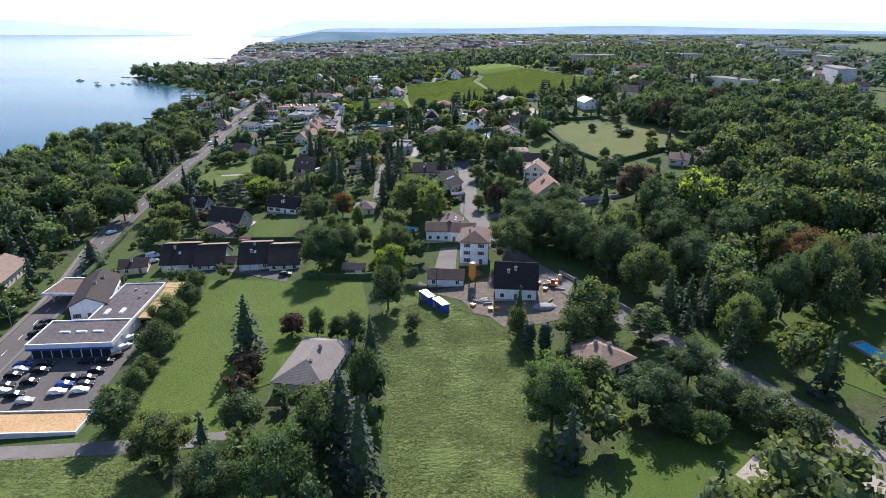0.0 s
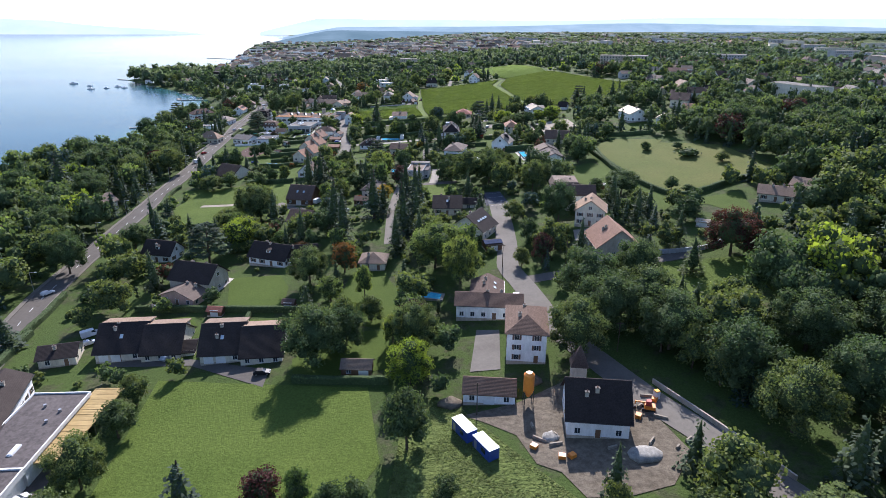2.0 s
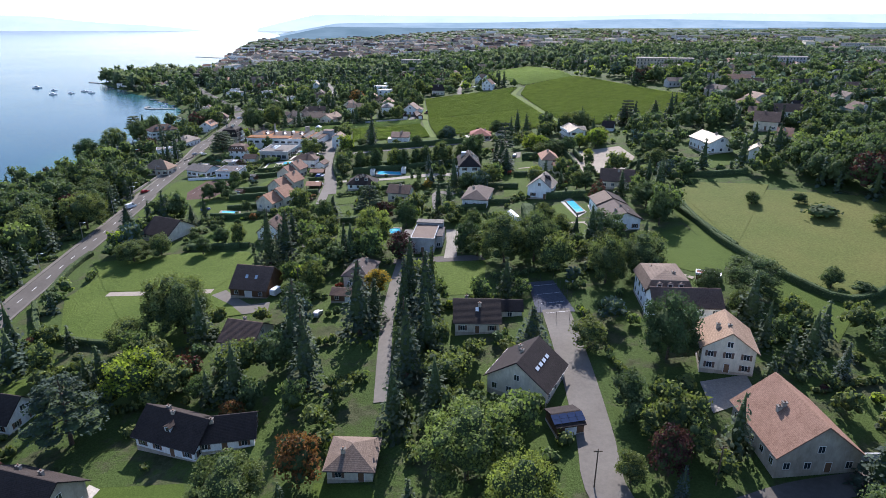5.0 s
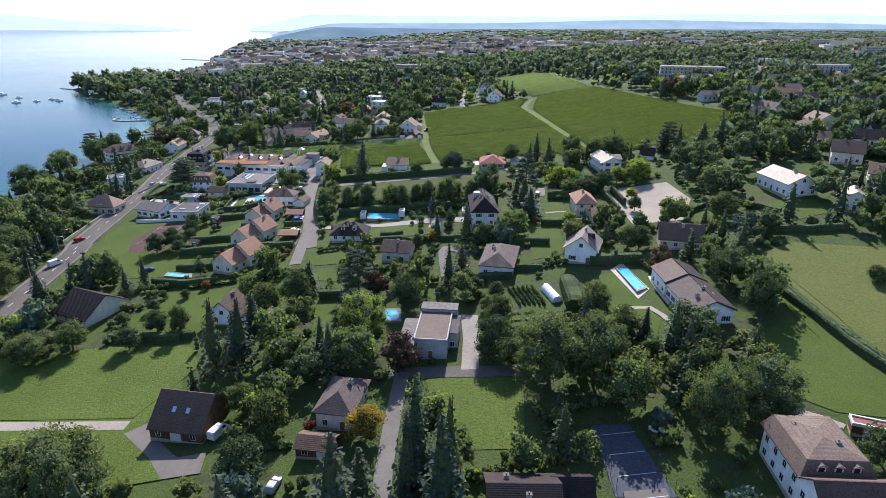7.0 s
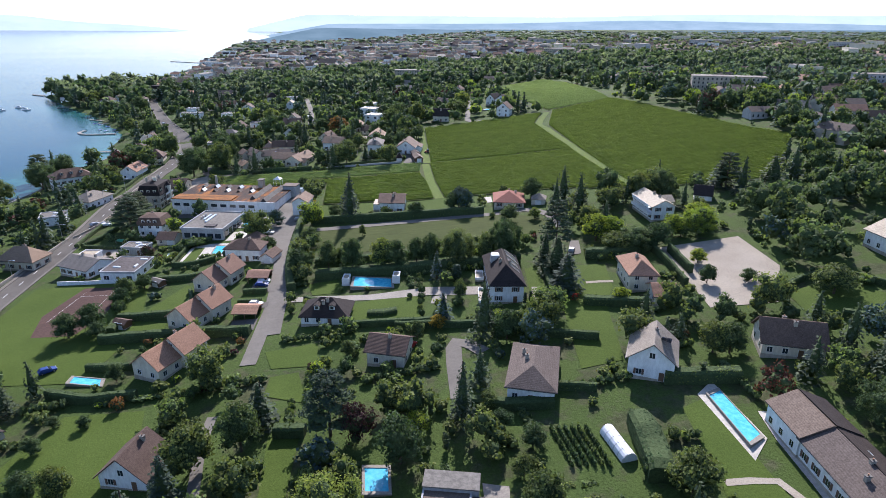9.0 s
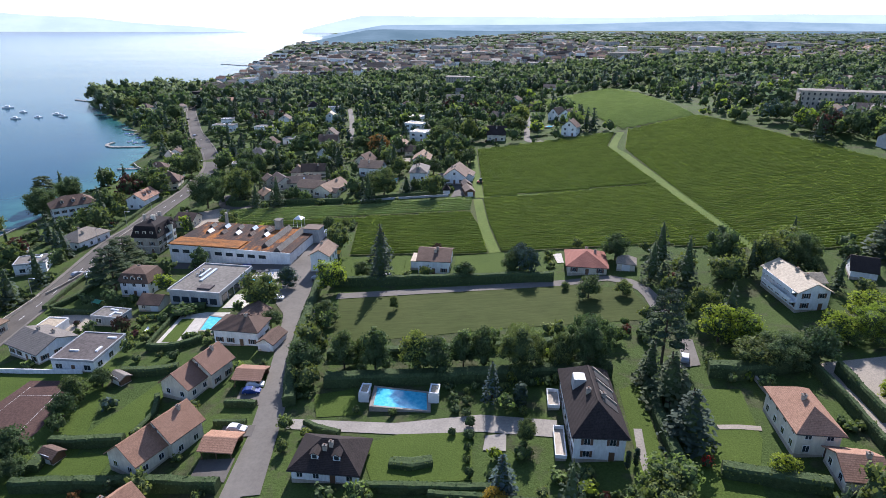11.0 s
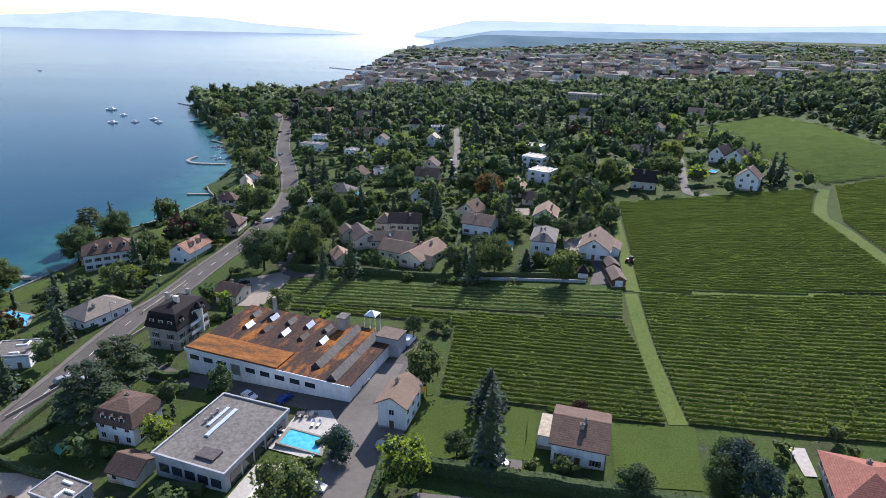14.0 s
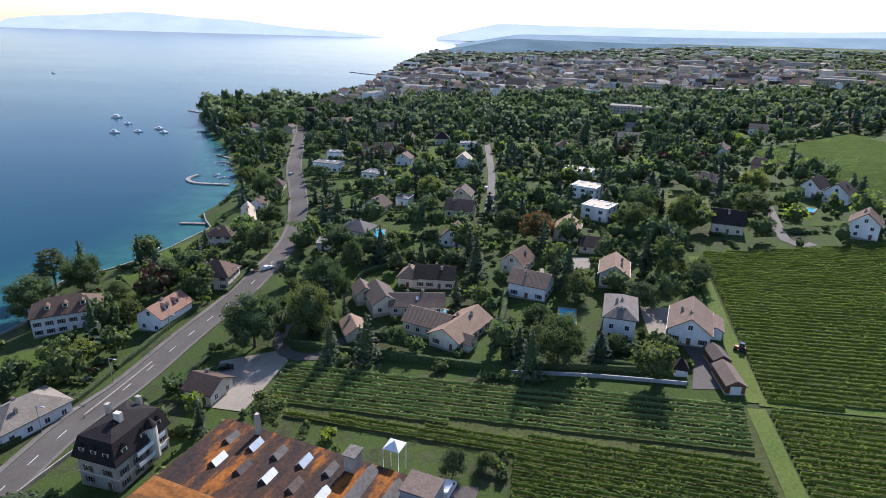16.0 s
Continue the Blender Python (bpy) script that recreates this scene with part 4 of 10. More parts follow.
def wood(name, spots, leaf, label, clump=1.2):
    """Many crowns too far or too many to count, in one mesh; clump is the breadth of their leaf clumps."""
    if not spots:
        return None
    verts, tris, quads, n = [], [], [], 0
    r = np.random.default_rng(len(spots))
    for x, y, h, wid, kind in spots:
        unit = {"conifer": (12.0, 5.0), "column": (5.0, 1.8), "shrub": (2.4, 3.2)}.get(kind, (11.0, 10.5))
        size = clump * unit[1] / max(wid, 0.5)
        size = 0.45 if size < 0.5 else 0.6 if size < 0.7 else 0.85 if size < 1.0 else 1.2 if size < 1.5 else 1.8 if size < 2.2 else 2.6
        if kind in ("column", "shrub"):
            size = 0.6 if clump < 1 else 0.85
        key = (kind if kind != "far" else "broad", size, int(r.integers(0, 4)))
        if key not in SORTS:
            p = lump_crown(np.random.default_rng(17 * key[2] + int(100 * size)), key[0], *unit, size)
            SORTS[key] = (np.concatenate(p.v), np.array([f for f in p.f if len(f) == 3]), np.array([f for f in p.f if len(f) == 4]))
        v, ft, fq = SORTS[key]
        a = r.uniform(0, 6.28)
        ca, sa, k = math.cos(a), math.sin(a), wid / unit[1]
        verts.append(np.stack([(v[:, 0] * ca - v[:, 1] * sa) * k + x, (v[:, 0] * sa + v[:, 1] * ca) * k * r.uniform(0.88, 1.12) + y, v[:, 2] * h / unit[0] + terrain(x, y)], 1))
        tris.append(ft + n)
        quads.append(fq + n)
        n += len(v)
    tris, quads = np.concatenate(tris), np.concatenate(quads)
    me = fast_mesh(name, np.concatenate(verts), [tris, quads], [leaf, "core_shade_green"], [np.ones(len(tris)), np.zeros(len(quads))])
    return tagged(new(name, me), label, "trees", kind="stuff")


def pool(ring, label):
    """A swimming pool: a stone rim round sunken water, level with its highest corner."""
    cx, cy = sum(p[0] for p in ring) / len(ring), sum(p[1] for p in ring) / len(ring)
    z = max(terrain(*p) for p in ring) + 0.15
    OPEN.append([(cx + (x - cx) * 1.5, cy + (y - cy) * 1.5) for x, y in ring])
    top = new("swimming_pool")
    top.location = (cx, cy, z)
    tagged(top, label, "swimming pool")
    inner = [(x - cx, y - cy) for x, y in ring]
    outer = []
    for x, y in inner:
        k = 1 + 1.0 / max(1.0, math.hypot(x, y))
        outer.append((x * k, y * k))
    sh, n = Shape(), len(ring)
    sh.add([(x, y, 0.12) for x, y in inner] + [(x, y, 0.12) for x, y in outer] + [(x, y, -1.5) for x, y in outer] + [(x, y, -0.3) for x, y in inner],
           [(k, (k + 1) % n, n + (k + 1) % n, n + k) for k in range(n)] + [(n + k, n + (k + 1) % n, 2 * n + (k + 1) % n, 2 * n + k) for k in range(n)] +
           [(k, (k + 1) % n, 3 * n + (k + 1) % n, 3 * n + k) for k in range(n)], "pavement")
    ob_of("rim", sh.mesh("rim"), top)
    ob_of("water", Shape().add([(x, y, 0.0) for x, y in inner], [tuple(range(n))], "pool_water").mesh("water"), top, label="clear blue pool water")
    return top


def vines(ring, spacing, angle, label, h=1.2, per_m=9.0, leaf="leaf_vine"):
    """Trellised vine rows across an outline, at an angle to the x axis."""
    r = np.random.default_rng(len(ring) * 31 + int(spacing * 10))
    ca, sa = math.cos(radians(angle)), math.sin(radians(angle))
    loc = [(x * ca + y * sa, -x * sa + y * ca) for x, y in ring]
    p = Plant()
    v0, v1 = min(q[1] for q in loc), max(q[1] for q in loc)
    v = v0 + spacing / 2
    while v < v1:
        cuts = []
        for k in range(len(loc)):
            (a, b), (c, d) = loc[k], loc[k - 1]
            if (b > v) != (d > v):
                cuts.append(a + (v - b) / (d - b) * (c - a))
        cuts.sort()
        for u0, u1 in zip(cuts[::2], cuts[1::2]):
            n = int((u1 - u0) / 3.0)
            if n < 1:
                continue
            us = np.linspace(u0 + 0.5, u1 - 0.5, n + 1)
            vj = v + r.normal(0, 0.08, n + 1)
            hs = h * r.uniform(0.8, 1.12, n + 1)
            xs, ys = us * ca - vj * sa, us * sa + vj * ca
            zs = np.array([terrain(x, y) for x, y in zip(xs, ys)])
            rows = []
            for a, b in ((-0.2, 0.35), (-0.24, 0.8), (-0.12, 0.95), (0.12, 0.95), (0.24, 0.8), (0.2, 0.35)):
                rows.append(np.stack([xs - sa * a, ys + ca * a, zs + b * hs], 1))
            rows = np.stack(rows, 1).reshape(-1, 3)
            p.push(rows, [(6 * k + j, 6 * k + j + 1, 6 * k + j + 7, 6 * k + j + 6) for k in range(n) for j in range(5)], 0)
            m = int((u1 - u0) * per_m)
            s = r.uniform(0, n - 0.001, m)
            k = s.astype(int)
            f = s - k
            mid = np.stack([xs, ys, zs], 1)
            pos = mid[k] * (1 - f[:, None]) + mid[k + 1] * f[:, None]
            side = r.normal(0, 0.38, m)
            pos += np.stack([-sa * side, ca * side, h * r.uniform(0.35, 1.2, m)], 1)
            p.cards(r, pos, np.stack([-sa * np.sign(side), ca * np.sign(side), np.full(m, 1.2)], 1), 0.42, 0, 1.0, 0.4)
        v += spacing
    return tagged(new("vine_rows", p.mesh("vine_rows", leaf)), label, "vineyard", kind="stuff")


# ---- ground, lake and far distance ----
def grid_lines(lo, hi, near0, near1, fine):
    out = [near0 + k * fine for k in range(int((near1 - near0) / fine) + 1)]
    s, c = fine, near0
    while c > lo:
        s *= 1.25
        c = max(lo, c - s)
        out.insert(0, c)
    s, c = fine, near1
    while c < hi:
        s *= 1.25
        c = min(hi, c + s)
        out.append(c)
    return out


gx, gy = grid_lines(-1000, 4000, -500, 260, 10.0), grid_lines(-400, 4900, -60, 1260, 12.0)
gv = [(x, y, terrain(x, y)) for y in gy for x in gx]
gn = len(gx)
gf = [(j * gn + i, j * gn + i + 1, (j + 1) * gn + i + 1, (j + 1) * gn + i) for j in range(len(gy) - 1) for i in range(gn - 1)]
tagged(new("ground", mesh_of("ground", gv, gf, ["ground"], smooth=True)), "rolling green ground falling to the lake", "ground", kind="structure")
lake = new("lake", mesh_of("lake", [(-4900, -1500, LAKE), (-150, -1500, LAKE), (-150, 4900, LAKE), (-4900, 4900, LAKE)], [(0, 1, 2, 3)], ["lake_water"]))
tagged(lake, "wide calm blue lake, bright towards the sun", "lake", kind="structure")

# clear shallows along the gardens, lighter towards the edge
shy = list(range(-100, 1020, 10))
shv = [(shore(y) + o, y, LAKE + 0.03) for y in shy for o in (-48, -30, -14, 3)]
shf = [(4 * k + j, 4 * k + j + 1, 4 * k + j + 5, 4 * k + j + 4) for k in range(len(shy) - 1) for j in range(3)]
shallow_mesh = mesh_of("lake_shallows", shv, shf, ["lake_shallows"])
uv_map = shallow_mesh.uv_layers.new(name="UVMap")
for lp in shallow_mesh.loops:
    uv_map.data[lp.index].uv = (lp.vertex_index // 4 / len(shy), (0.0, 0.3, 0.72, 1.0)[lp.vertex_index % 4])
tagged(new("lake_shallows", shallow_mesh), "clear turquoise shallows along the lake shore", "lake", kind="structure")


def ridge(name, y, x0, x1, z, amp, seed, label, mat="far_hills"):
    """A far line of hills, so distant that it hardly shifts, in glowing painted haze."""
    n, r = 60, random.Random(seed)
    ph = [r.uniform(0, 6.28) for _ in range(4)]
    v = []
    for k in range(n + 1):
        s = k / n
        x = x0 + (x1 - x0) * s
        hgt = z + amp * (0.5 * math.sin(3 * s * 3.14 + ph[0]) + 0.3 * math.sin(9 * s + ph[1]) + 0.15 * math.sin(23 * s + ph[2]))
        edge = min(1, (12 if x0 > -2000 else 3) * s + (0.7 if x0 < -4000 else 0.15), 3 * (1 - s) + (0.7 if x0 > -2000 else 0))
        v += [(x, y, LAKE - 1), (x, y + 60, LAKE + max(1.0, hgt * edge))]
    tagged(new(name, mesh_of(name, v, [(2 * k, 2 * k + 2, 2 * k + 3, 2 * k + 1) for k in range(n)], [mat])), label, "hills", kind="structure")


ridge("backdrop", 4700, -1100, 4900, 112, 22, 3, "wooded hills on the horizon in painted blue haze")
ridge("backdrop", 2750, -600, 2900, 50, 9, 8, "wooded rise beyond the plain in painted blue haze", "far_ridge")
ridge("backdrop", 3500, -700, 3600, 72, 14, 12, "rise behind it in paler painted haze", "farther_ridge")
ridge("backdrop", 4800, -4900, -1500, 110, 30, 5, "far shore of the lake in painted blue haze")


def tufts(ring, count, label, leaf="leaf_grass", seed=1):
    """Loose tufts and seed heads over rough grass."""
    r, p = np.random.default_rng(seed), Plant()
    xs, ys = [q[0] for q in ring], [q[1] for q in ring]
    pos = []
    while len(pos) < count:
        x, y = r.uniform(min(xs), max(xs)), r.uniform(min(ys), max(ys))
        if inside(x, y, ring) and noise.noise((x * 0.12, y * 0.12, 1.0)) + r.uniform(-0.4, 0.4) > -0.1:
            pos.append((x, y, terrain(x, y) + 0.17))
    pos = np.array(pos)
    p.cards(r, pos, np.tile((0.0, 0.1, 1.0), (count, 1)), 0.42, 0, 0.6, 0.22)
    return tagged(new("grass_tufts", p.mesh("grass_tufts", leaf)), label, "grass", kind="stuff")

# ---- fields, roads, hedges and pools ----
# fields, meadows and lawns
patch("meadow", [(-72.6, 201.4), (-17.3, 190.1), (-13.1, 163.3), (-18.4, 153.7), (-31.3, 152.6), (-36.4, 129.7), (-46.7, 126.1), (-42.7, 109.1), (-65.3, 110.5), (-69.8, 152.4)], "meadow", 0.1, "mown meadow of bright green grass beside the hedge", "lawn")
patch("tall_grass", [(-7.5, 186.6), (3.9, 179.9), (18.4, 157.3), (26.6, 145.3), (29.3, 126.7), (21.6, 81.3), (21.4, 66.0), (-9.7, 69.8), (-5.5, 85.0), (-8.0, 136.1), (-11.6, 149.1)], "tall_grass", 0.1, "rough tall grass field with tufts", "lawn")
patch("verge_grass", [(-96.4, 107.4), (-60.3, 105.9), (-47.5, 90.1), (-43.8, 75.0), (-77.4, 78.7)], "tall_grass", 0.1, "rough grass beside the lane", "lawn")
patch("lawn", [(-41.4, 154.4), (-34.5, 134.8), (-36.4, 129.7), (-44.6, 125.8), (-47.4, 128.8), (-46.6, 142.6)], "lawn", 0.13, "short bright lawn by the hipped house", "lawn")
patch("lawn", [(-70.8, 262.2), (-52.8, 261.0), (-48.0, 250.9), (-46.8, 234.9), (-65.0, 238.0)], "lawn", 0.12, "mown garden lawn behind a hedge", "lawn")
patch("lawn", [(-27.0, 257.7), (-16.4, 255.8), (-9.3, 235.4), (-11.9, 217.0), (-27.9, 222.6), (-30.0, 236.5)], "lawn", 0.12, "bright garden lawn with fruit trees", "lawn")
patch("lawn", [(-38.7, 206.0), (-27.9, 218.7), (-13.0, 216.2), (-12.4, 197.8), (-25.1, 195.2), (-36.9, 196.9)], "lawn", 0.12, "long garden lawn behind the hedge", "lawn")
patch("lawn", [(-122.9, 351.1), (-116.4, 381.7), (-69.6, 377.2), (-64.4, 354.4), (-66.4, 313.3), (-83.9, 313.1), (-110.0, 323.7)], "meadow", 0.1, "mown meadow crossed by a straight path", "lawn")
patch("lawn", [(95.8, 394.7), (127.3, 391.2), (156.6, 373.7), (162.0, 327.5), (108.8, 303.7), (100.7, 315.6), (94.6, 344.6)], "dry_field", 0.1, "dry hedged pasture, yellowing grass", "field")
patch("lawn", [(89.2, 389.2), (92.7, 387.8), (98.0, 309.8), (106.1, 300.3), (91.3, 285.5), (88.5, 299.4), (85.5, 321.1)], "lawn", 0.12, "grass slope below the hedge", "lawn")
patch("lawn", [(103.9, 296.0), (130.3, 302.4), (126.8, 282.6), (119.1, 276.1), (113.2, 289.6)], "lawn", 0.12, "small bright lawn by the pasture", "lawn")
patch("lawn", [(71.2, 243.6), (86.9, 243.7), (110.1, 242.7), (84.7, 207.5), (73.3, 213.9), (67.2, 232.4)], "meadow", 0.1, "meadow below the lane in part shade", "lawn")
patch("lawn", [(-128.4, 381.4), (-91.5, 384.3), (-69.5, 379.5), (-64.3, 368.9), (-73.1, 349.6), (-110.9, 354.2)], "meadow", 0.2, "green hay meadow above the path", "lawn")
patch("lawn", [(-108.2, 350.1), (-73.7, 345.0), (-64.2, 335.6), (-58.9, 328.5), (-78.1, 326.6), (-93.6, 327.5)], "meadow", 0.2, "green hay meadow below the path", "lawn")
patch("lawn", [(-6.2, 353.2), (15.9, 349.5), (12.3, 326.1), (-0.2, 327.7), (-5.7, 346.5)], "meadow", 0.1, "square of coarse green grass beside the lane", "lawn")
patch("lawn", [(-138.8, 443.4), (-136.9, 491.3), (-99.7, 494.8), (-87.8, 455.5), (-92.0, 430.2), (-132.8, 433.8)], "lawn", 0.12, "orchard lawn behind the road wall", "lawn")
patch("lawn", [(-96.5, 392.1), (-89.0, 416.4), (-70.4, 416.0), (-62.0, 385.7)], "lawn", 0.12, "orchard lawn with small fruit trees", "lawn")
patch("lawn", [(47.4, 396.9), (53.5, 399.5), (54.9, 367.2), (50.5, 359.6), (44.8, 372.4)], "lawn", 0.12, "lawn round a swimming pool", "lawn")
patch("lawn", [(98.6, 400.1), (111.5, 405.6), (134.2, 394.8), (94.9, 341.6), (96.8, 361.3)], "dry_field", 0.22, "dry pasture with bare yellow patches", "field")
patch("lawn", [(72.2, 355.3), (86.6, 363.4), (88.2, 332.5), (82.2, 324.4), (74.4, 327.3), (69.0, 333.7)], "lawn", 0.12, "grass slope under the long hedge", "lawn")
patch("lawn", [(93.3, 438.9), (109.8, 442.6), (119.9, 426.6), (111.3, 418.2), (92.3, 427.3)], "lawn", 0.12, "lawn ringed by a curved hedge", "lawn")
patch("lawn", [(122.8, 441.0), (140.9, 444.5), (137.8, 426.4), (118.8, 421.2)], "lawn", 0.12, "lawn by a long pool", "lawn")
patch("lawn", [(34.1, 446.9), (47.2, 452.3), (41.8, 416.4), (31.1, 414.6)], "lawn", 0.12, "lawn beside a white house", "lawn")
patch("lawn", [(-45.4, 529.1), (25.9, 529.7), (36.7, 526.1), (43.4, 524.9), (46.4, 506.6), (41.4, 504.1), (3.6, 504.7), (-35.2, 501.9), (-42.8, 503.3)], "dry_lawn", 0.1, "long mown lawn with clippings in rows", "lawn")
patch("lawn", [(-28.1, 459.2), (-18.4, 462.9), (-4.7, 461.8), (-4.9, 447.9), (-23.6, 447.4)], "lawn", 0.12, "villa lawn with a flower bed", "lawn")
patch("lawn", [(-42.0, 478.1), (-32.8, 479.6), (-29.2, 469.6), (-39.4, 469.4)], "lawn", 0.12, "lawn by the swimming pool", "lawn")
patch("lawn", [(42.6, 471.7), (53.5, 470.4), (50.9, 454.1), (47.2, 446.7), (38.0, 447.5)], "lawn", 0.12, "lawn below the terracotta villa", "lawn")
patch("lawn", [(28.3, 473.4), (33.1, 475.0), (31.1, 446.7), (26.2, 447.1)], "lawn", 0.12, "strip of lawn along a villa", "lawn")
patch("lawn", [(-91.6, 466.9), (-83.7, 485.9), (-79.9, 480.9), (-76.4, 468.0), (-79.8, 464.3)], "lawn", 0.12, "garden lawn by the terracotta houses", "lawn")
patch("lawn", [(-93.0, 451.5), (-88.2, 461.2), (-80.7, 459.0), (-80.7, 450.6)], "lawn", 0.12, "garden lawn behind a hedge", "lawn")
patch("lawn", [(-52.5, 565.3), (-47.1, 564.6), (-47.0, 546.9), (-52.1, 547.5)], "lawn", 0.12, "grass strip at the vineyard end", "lawn")
patch("lawn", [(-52.0, 559.2), (-41.1, 564.2), (-25.7, 562.9), (-25.3, 548.6), (-37.9, 545.2), (-50.1, 540.7)], "lawn", 0.12, "lawn by the big conifer", "lawn")
patch("lawn", [(-239.4, 641.3), (-249.3, 673.7), (-236.2, 674.2), (-230.5, 655.3), (-225.0, 641.1), (-228.6, 632.0)], "lawn", 0.12, "lakeside lawn before a villa", "lawn")
patch("lawn", [(-221.4, 711.3), (-225.7, 741.7), (-214.7, 730.5), (-208.8, 702.4)], "lawn", 0.12, "small lawn on the lake wall", "lawn")
patch("lawn", [(-209.0, 617.6), (-198.0, 624.9), (-185.1, 618.5), (-190.4, 610.4), (-191.7, 603.1)], "lawn", 0.12, "lawn behind the grey house", "lawn")
patch("lawn", [(-110.5, 681.7), (-107.7, 691.9), (-99.4, 685.7), (-99.2, 672.1)], "lawn", 0.12, "green mown garden lawn", "lawn")
patch("lawn", [(-60.7, 671.8), (-51.4, 677.3), (-50.9, 662.0), (-59.2, 660.7)], "lawn", 0.12, "green mown garden lawn", "lawn")
patch("lawn", [(-19.6, 814.0), (16.7, 804.4), (14.1, 779.6), (-18.5, 782.1)], "dry_field", 0.12, "pale open grass among gardens", "field")
patch("lawn", [(-99.5, 954.8), (-70.9, 969.1), (-66.7, 938.7), (-91.2, 907.2)], "dry_field", 0.12, "pale open grass among gardens", "field")
patch("lawn", [(38.6, 91.8), (58.2, 95.9), (69.5, 87.1), (59.1, 75.8), (35.0, 76.6)], "lawn", 0.12, "sunlit grass clearing among trees", "lawn")
patch("lawn", [(87.1, 140.3), (117.6, 142.7), (120.4, 119.5), (102.3, 97.1), (91.1, 118.2)], "lawn", 0.12, "shaded lawn round a swimming pool", "lawn")
patch("lawn", [(121.9, 141.8), (140.7, 145.0), (125.5, 125.9), (111.9, 125.7)], "lawn", 0.125, "bright strip of lawn by the pool", "lawn")
patch("lawn", [(141.6, 213.9), (158.0, 218.3), (143.0, 192.8), (129.3, 185.5)], "lawn", 0.12, "small clearing of grass in the wood", "lawn")
patch("lawn", [(-181.4, 253.4), (-186.0, 269.0), (-176.4, 278.6), (-161.1, 286.7), (-156.7, 270.0), (-171.2, 260.4)], "lawn", 0.12, "grass glade among lakeside trees", "lawn")
# vineyard ground
patch("vineyard_ground", [(2.3, 722.9), (60.0, 733.0), (88.0, 735.0), (76.6, 704.0), (78.4, 682.6), (82.4, 629.0), (3.2, 629.7)], "vine_soil", 0.1, "grassy vineyard ground between the rows", "vineyard")
patch("vineyard_ground", [(2.7, 626.1), (82.3, 627.0), (83.5, 605.0), (85.5, 577.0), (87.3, 543.0), (56.4, 558.0), (7.0, 560.9), (4.0, 591.6), (3.4, 603.0)], "vine_soil", 0.1, "grassy vineyard ground between the rows", "vineyard")
patch("vineyard_ground", [(145.1, 756.4), (178.6, 623.5), (189.8, 596.2), (141.3, 529.4), (123.4, 534.5), (89.4, 542.2), (83.6, 694.1), (95.7, 737.0)], "vine_soil", 0.1, "grassy vineyard ground between the rows", "vineyard")
patch("vineyard_ground", [(-116.2, 626.6), (-1.4, 629.0), (0.2, 591.6), (3.0, 560.0), (-48.8, 565.5), (-51.4, 601.2), (-82.5, 603.4), (-113.3, 608.0)], "vine_soil", 0.1, "grassy vineyard ground between the rows", "vineyard")
patch("vineyard_ground", [(58.8, 920.3), (144.9, 997.8), (156.7, 936.4), (143.7, 757.5), (93.5, 742.0), (86.7, 795.5)], "vine_soil", 0.1, "pale vineyard on the far slope", "vineyard")
# roads, lanes and yards
road("main_road", [(-114.8, 135.7), (-117.5, 169.6), (-122.1, 204.7), (-133.3, 262.4), (-137.7, 346.4), (-142.2, 461.1), (-144.4, 469.3), (-147.9, 540.2), (-153.5, 590.1), (-152.2, 610.8), (-153.0, 635.8), (-153.4, 671.9), (-160.6, 713.4), (-176.9, 758.4), (-206.7, 818.3), (-227.8, 856.4), (-263.6, 934.1), (-297.8, 1010.4), (-314.2, 1059.3), (-318.0, 1116.6)], 7.7, "asphalt", "grey asphalt lakeside road with white lane marks", 0.16, "road")
road("lane", [(85.7, 76.6), (82.0, 94.0), (76.8, 110.1), (61.9, 144.2), (54.9, 161.2), (47.2, 176.0), (37.5, 199.0), (33.0, 211.0), (31.0, 223.5), (28.6, 237.0), (26.0, 250.0), (27.6, 262.1), (29.5, 286.0), (30.7, 312.9)], 7.4, "old_asphalt", "pale worn asphalt lane running up between houses", 0.16, "road")
road("lane", [(30.4, 239.4), (45.0, 241.8), (57.5, 244.5), (73.7, 245.8), (89.4, 248.1)], 5, "asphalt", "asphalt side lane along a garden wall", 0.14, "road")
road("lane", [(-15.4, 279.8), (-15.5, 314.5), (-14.3, 334.5), (-11.9, 356.6)], 3.5, "old_asphalt", "narrow straight lane between tall conifers", 0.16, "road")
road("lane", [(-14.9, 356.4), (-7.4, 355.7), (15.6, 352.1)], 4.5, "asphalt", "narrow asphalt cross lane", 0.14, "road")
road("driveway", [(4.2, 354.7), (6.2, 371.6)], 4.2, "pavement", "pale paved driveway of a modern house", 0.18, "road")
road("driveway", [(2.1, 408.5), (2.8, 432.7), (9.7, 426.5)], 4, "old_asphalt", "asphalt drive between hedges", 0.16, "road")
road("lane", [(-48.3, 446.3), (-49.8, 462.5), (-51.8, 481.1), (-57.6, 519.3), (-66.7, 551.4), (-64.5, 564.8), (-64.1, 578.2)], 6.5, "old_asphalt", "pale asphalt lane past garages to the workshop", 0.16, "road")
road("garden_path", [(-109.4, 352.0), (-73.3, 347.1)], 3, "gravel", "straight pale gravel path across a meadow", 0.15, "path")
road("lane", [(-46.8, 531.4), (-12.9, 531.7), (26.8, 531.1), (39.6, 531.9), (47.2, 522.7), (47.8, 507.5)], 4, "old_asphalt", "narrow lane along a tall hedge", 0.16, "road")
road("lane", [(-95.1, 109.0), (-66.0, 108.0), (-41.8, 108.2)], 5, "old_asphalt", "asphalt lane beside rough grass", 0.16, "road")
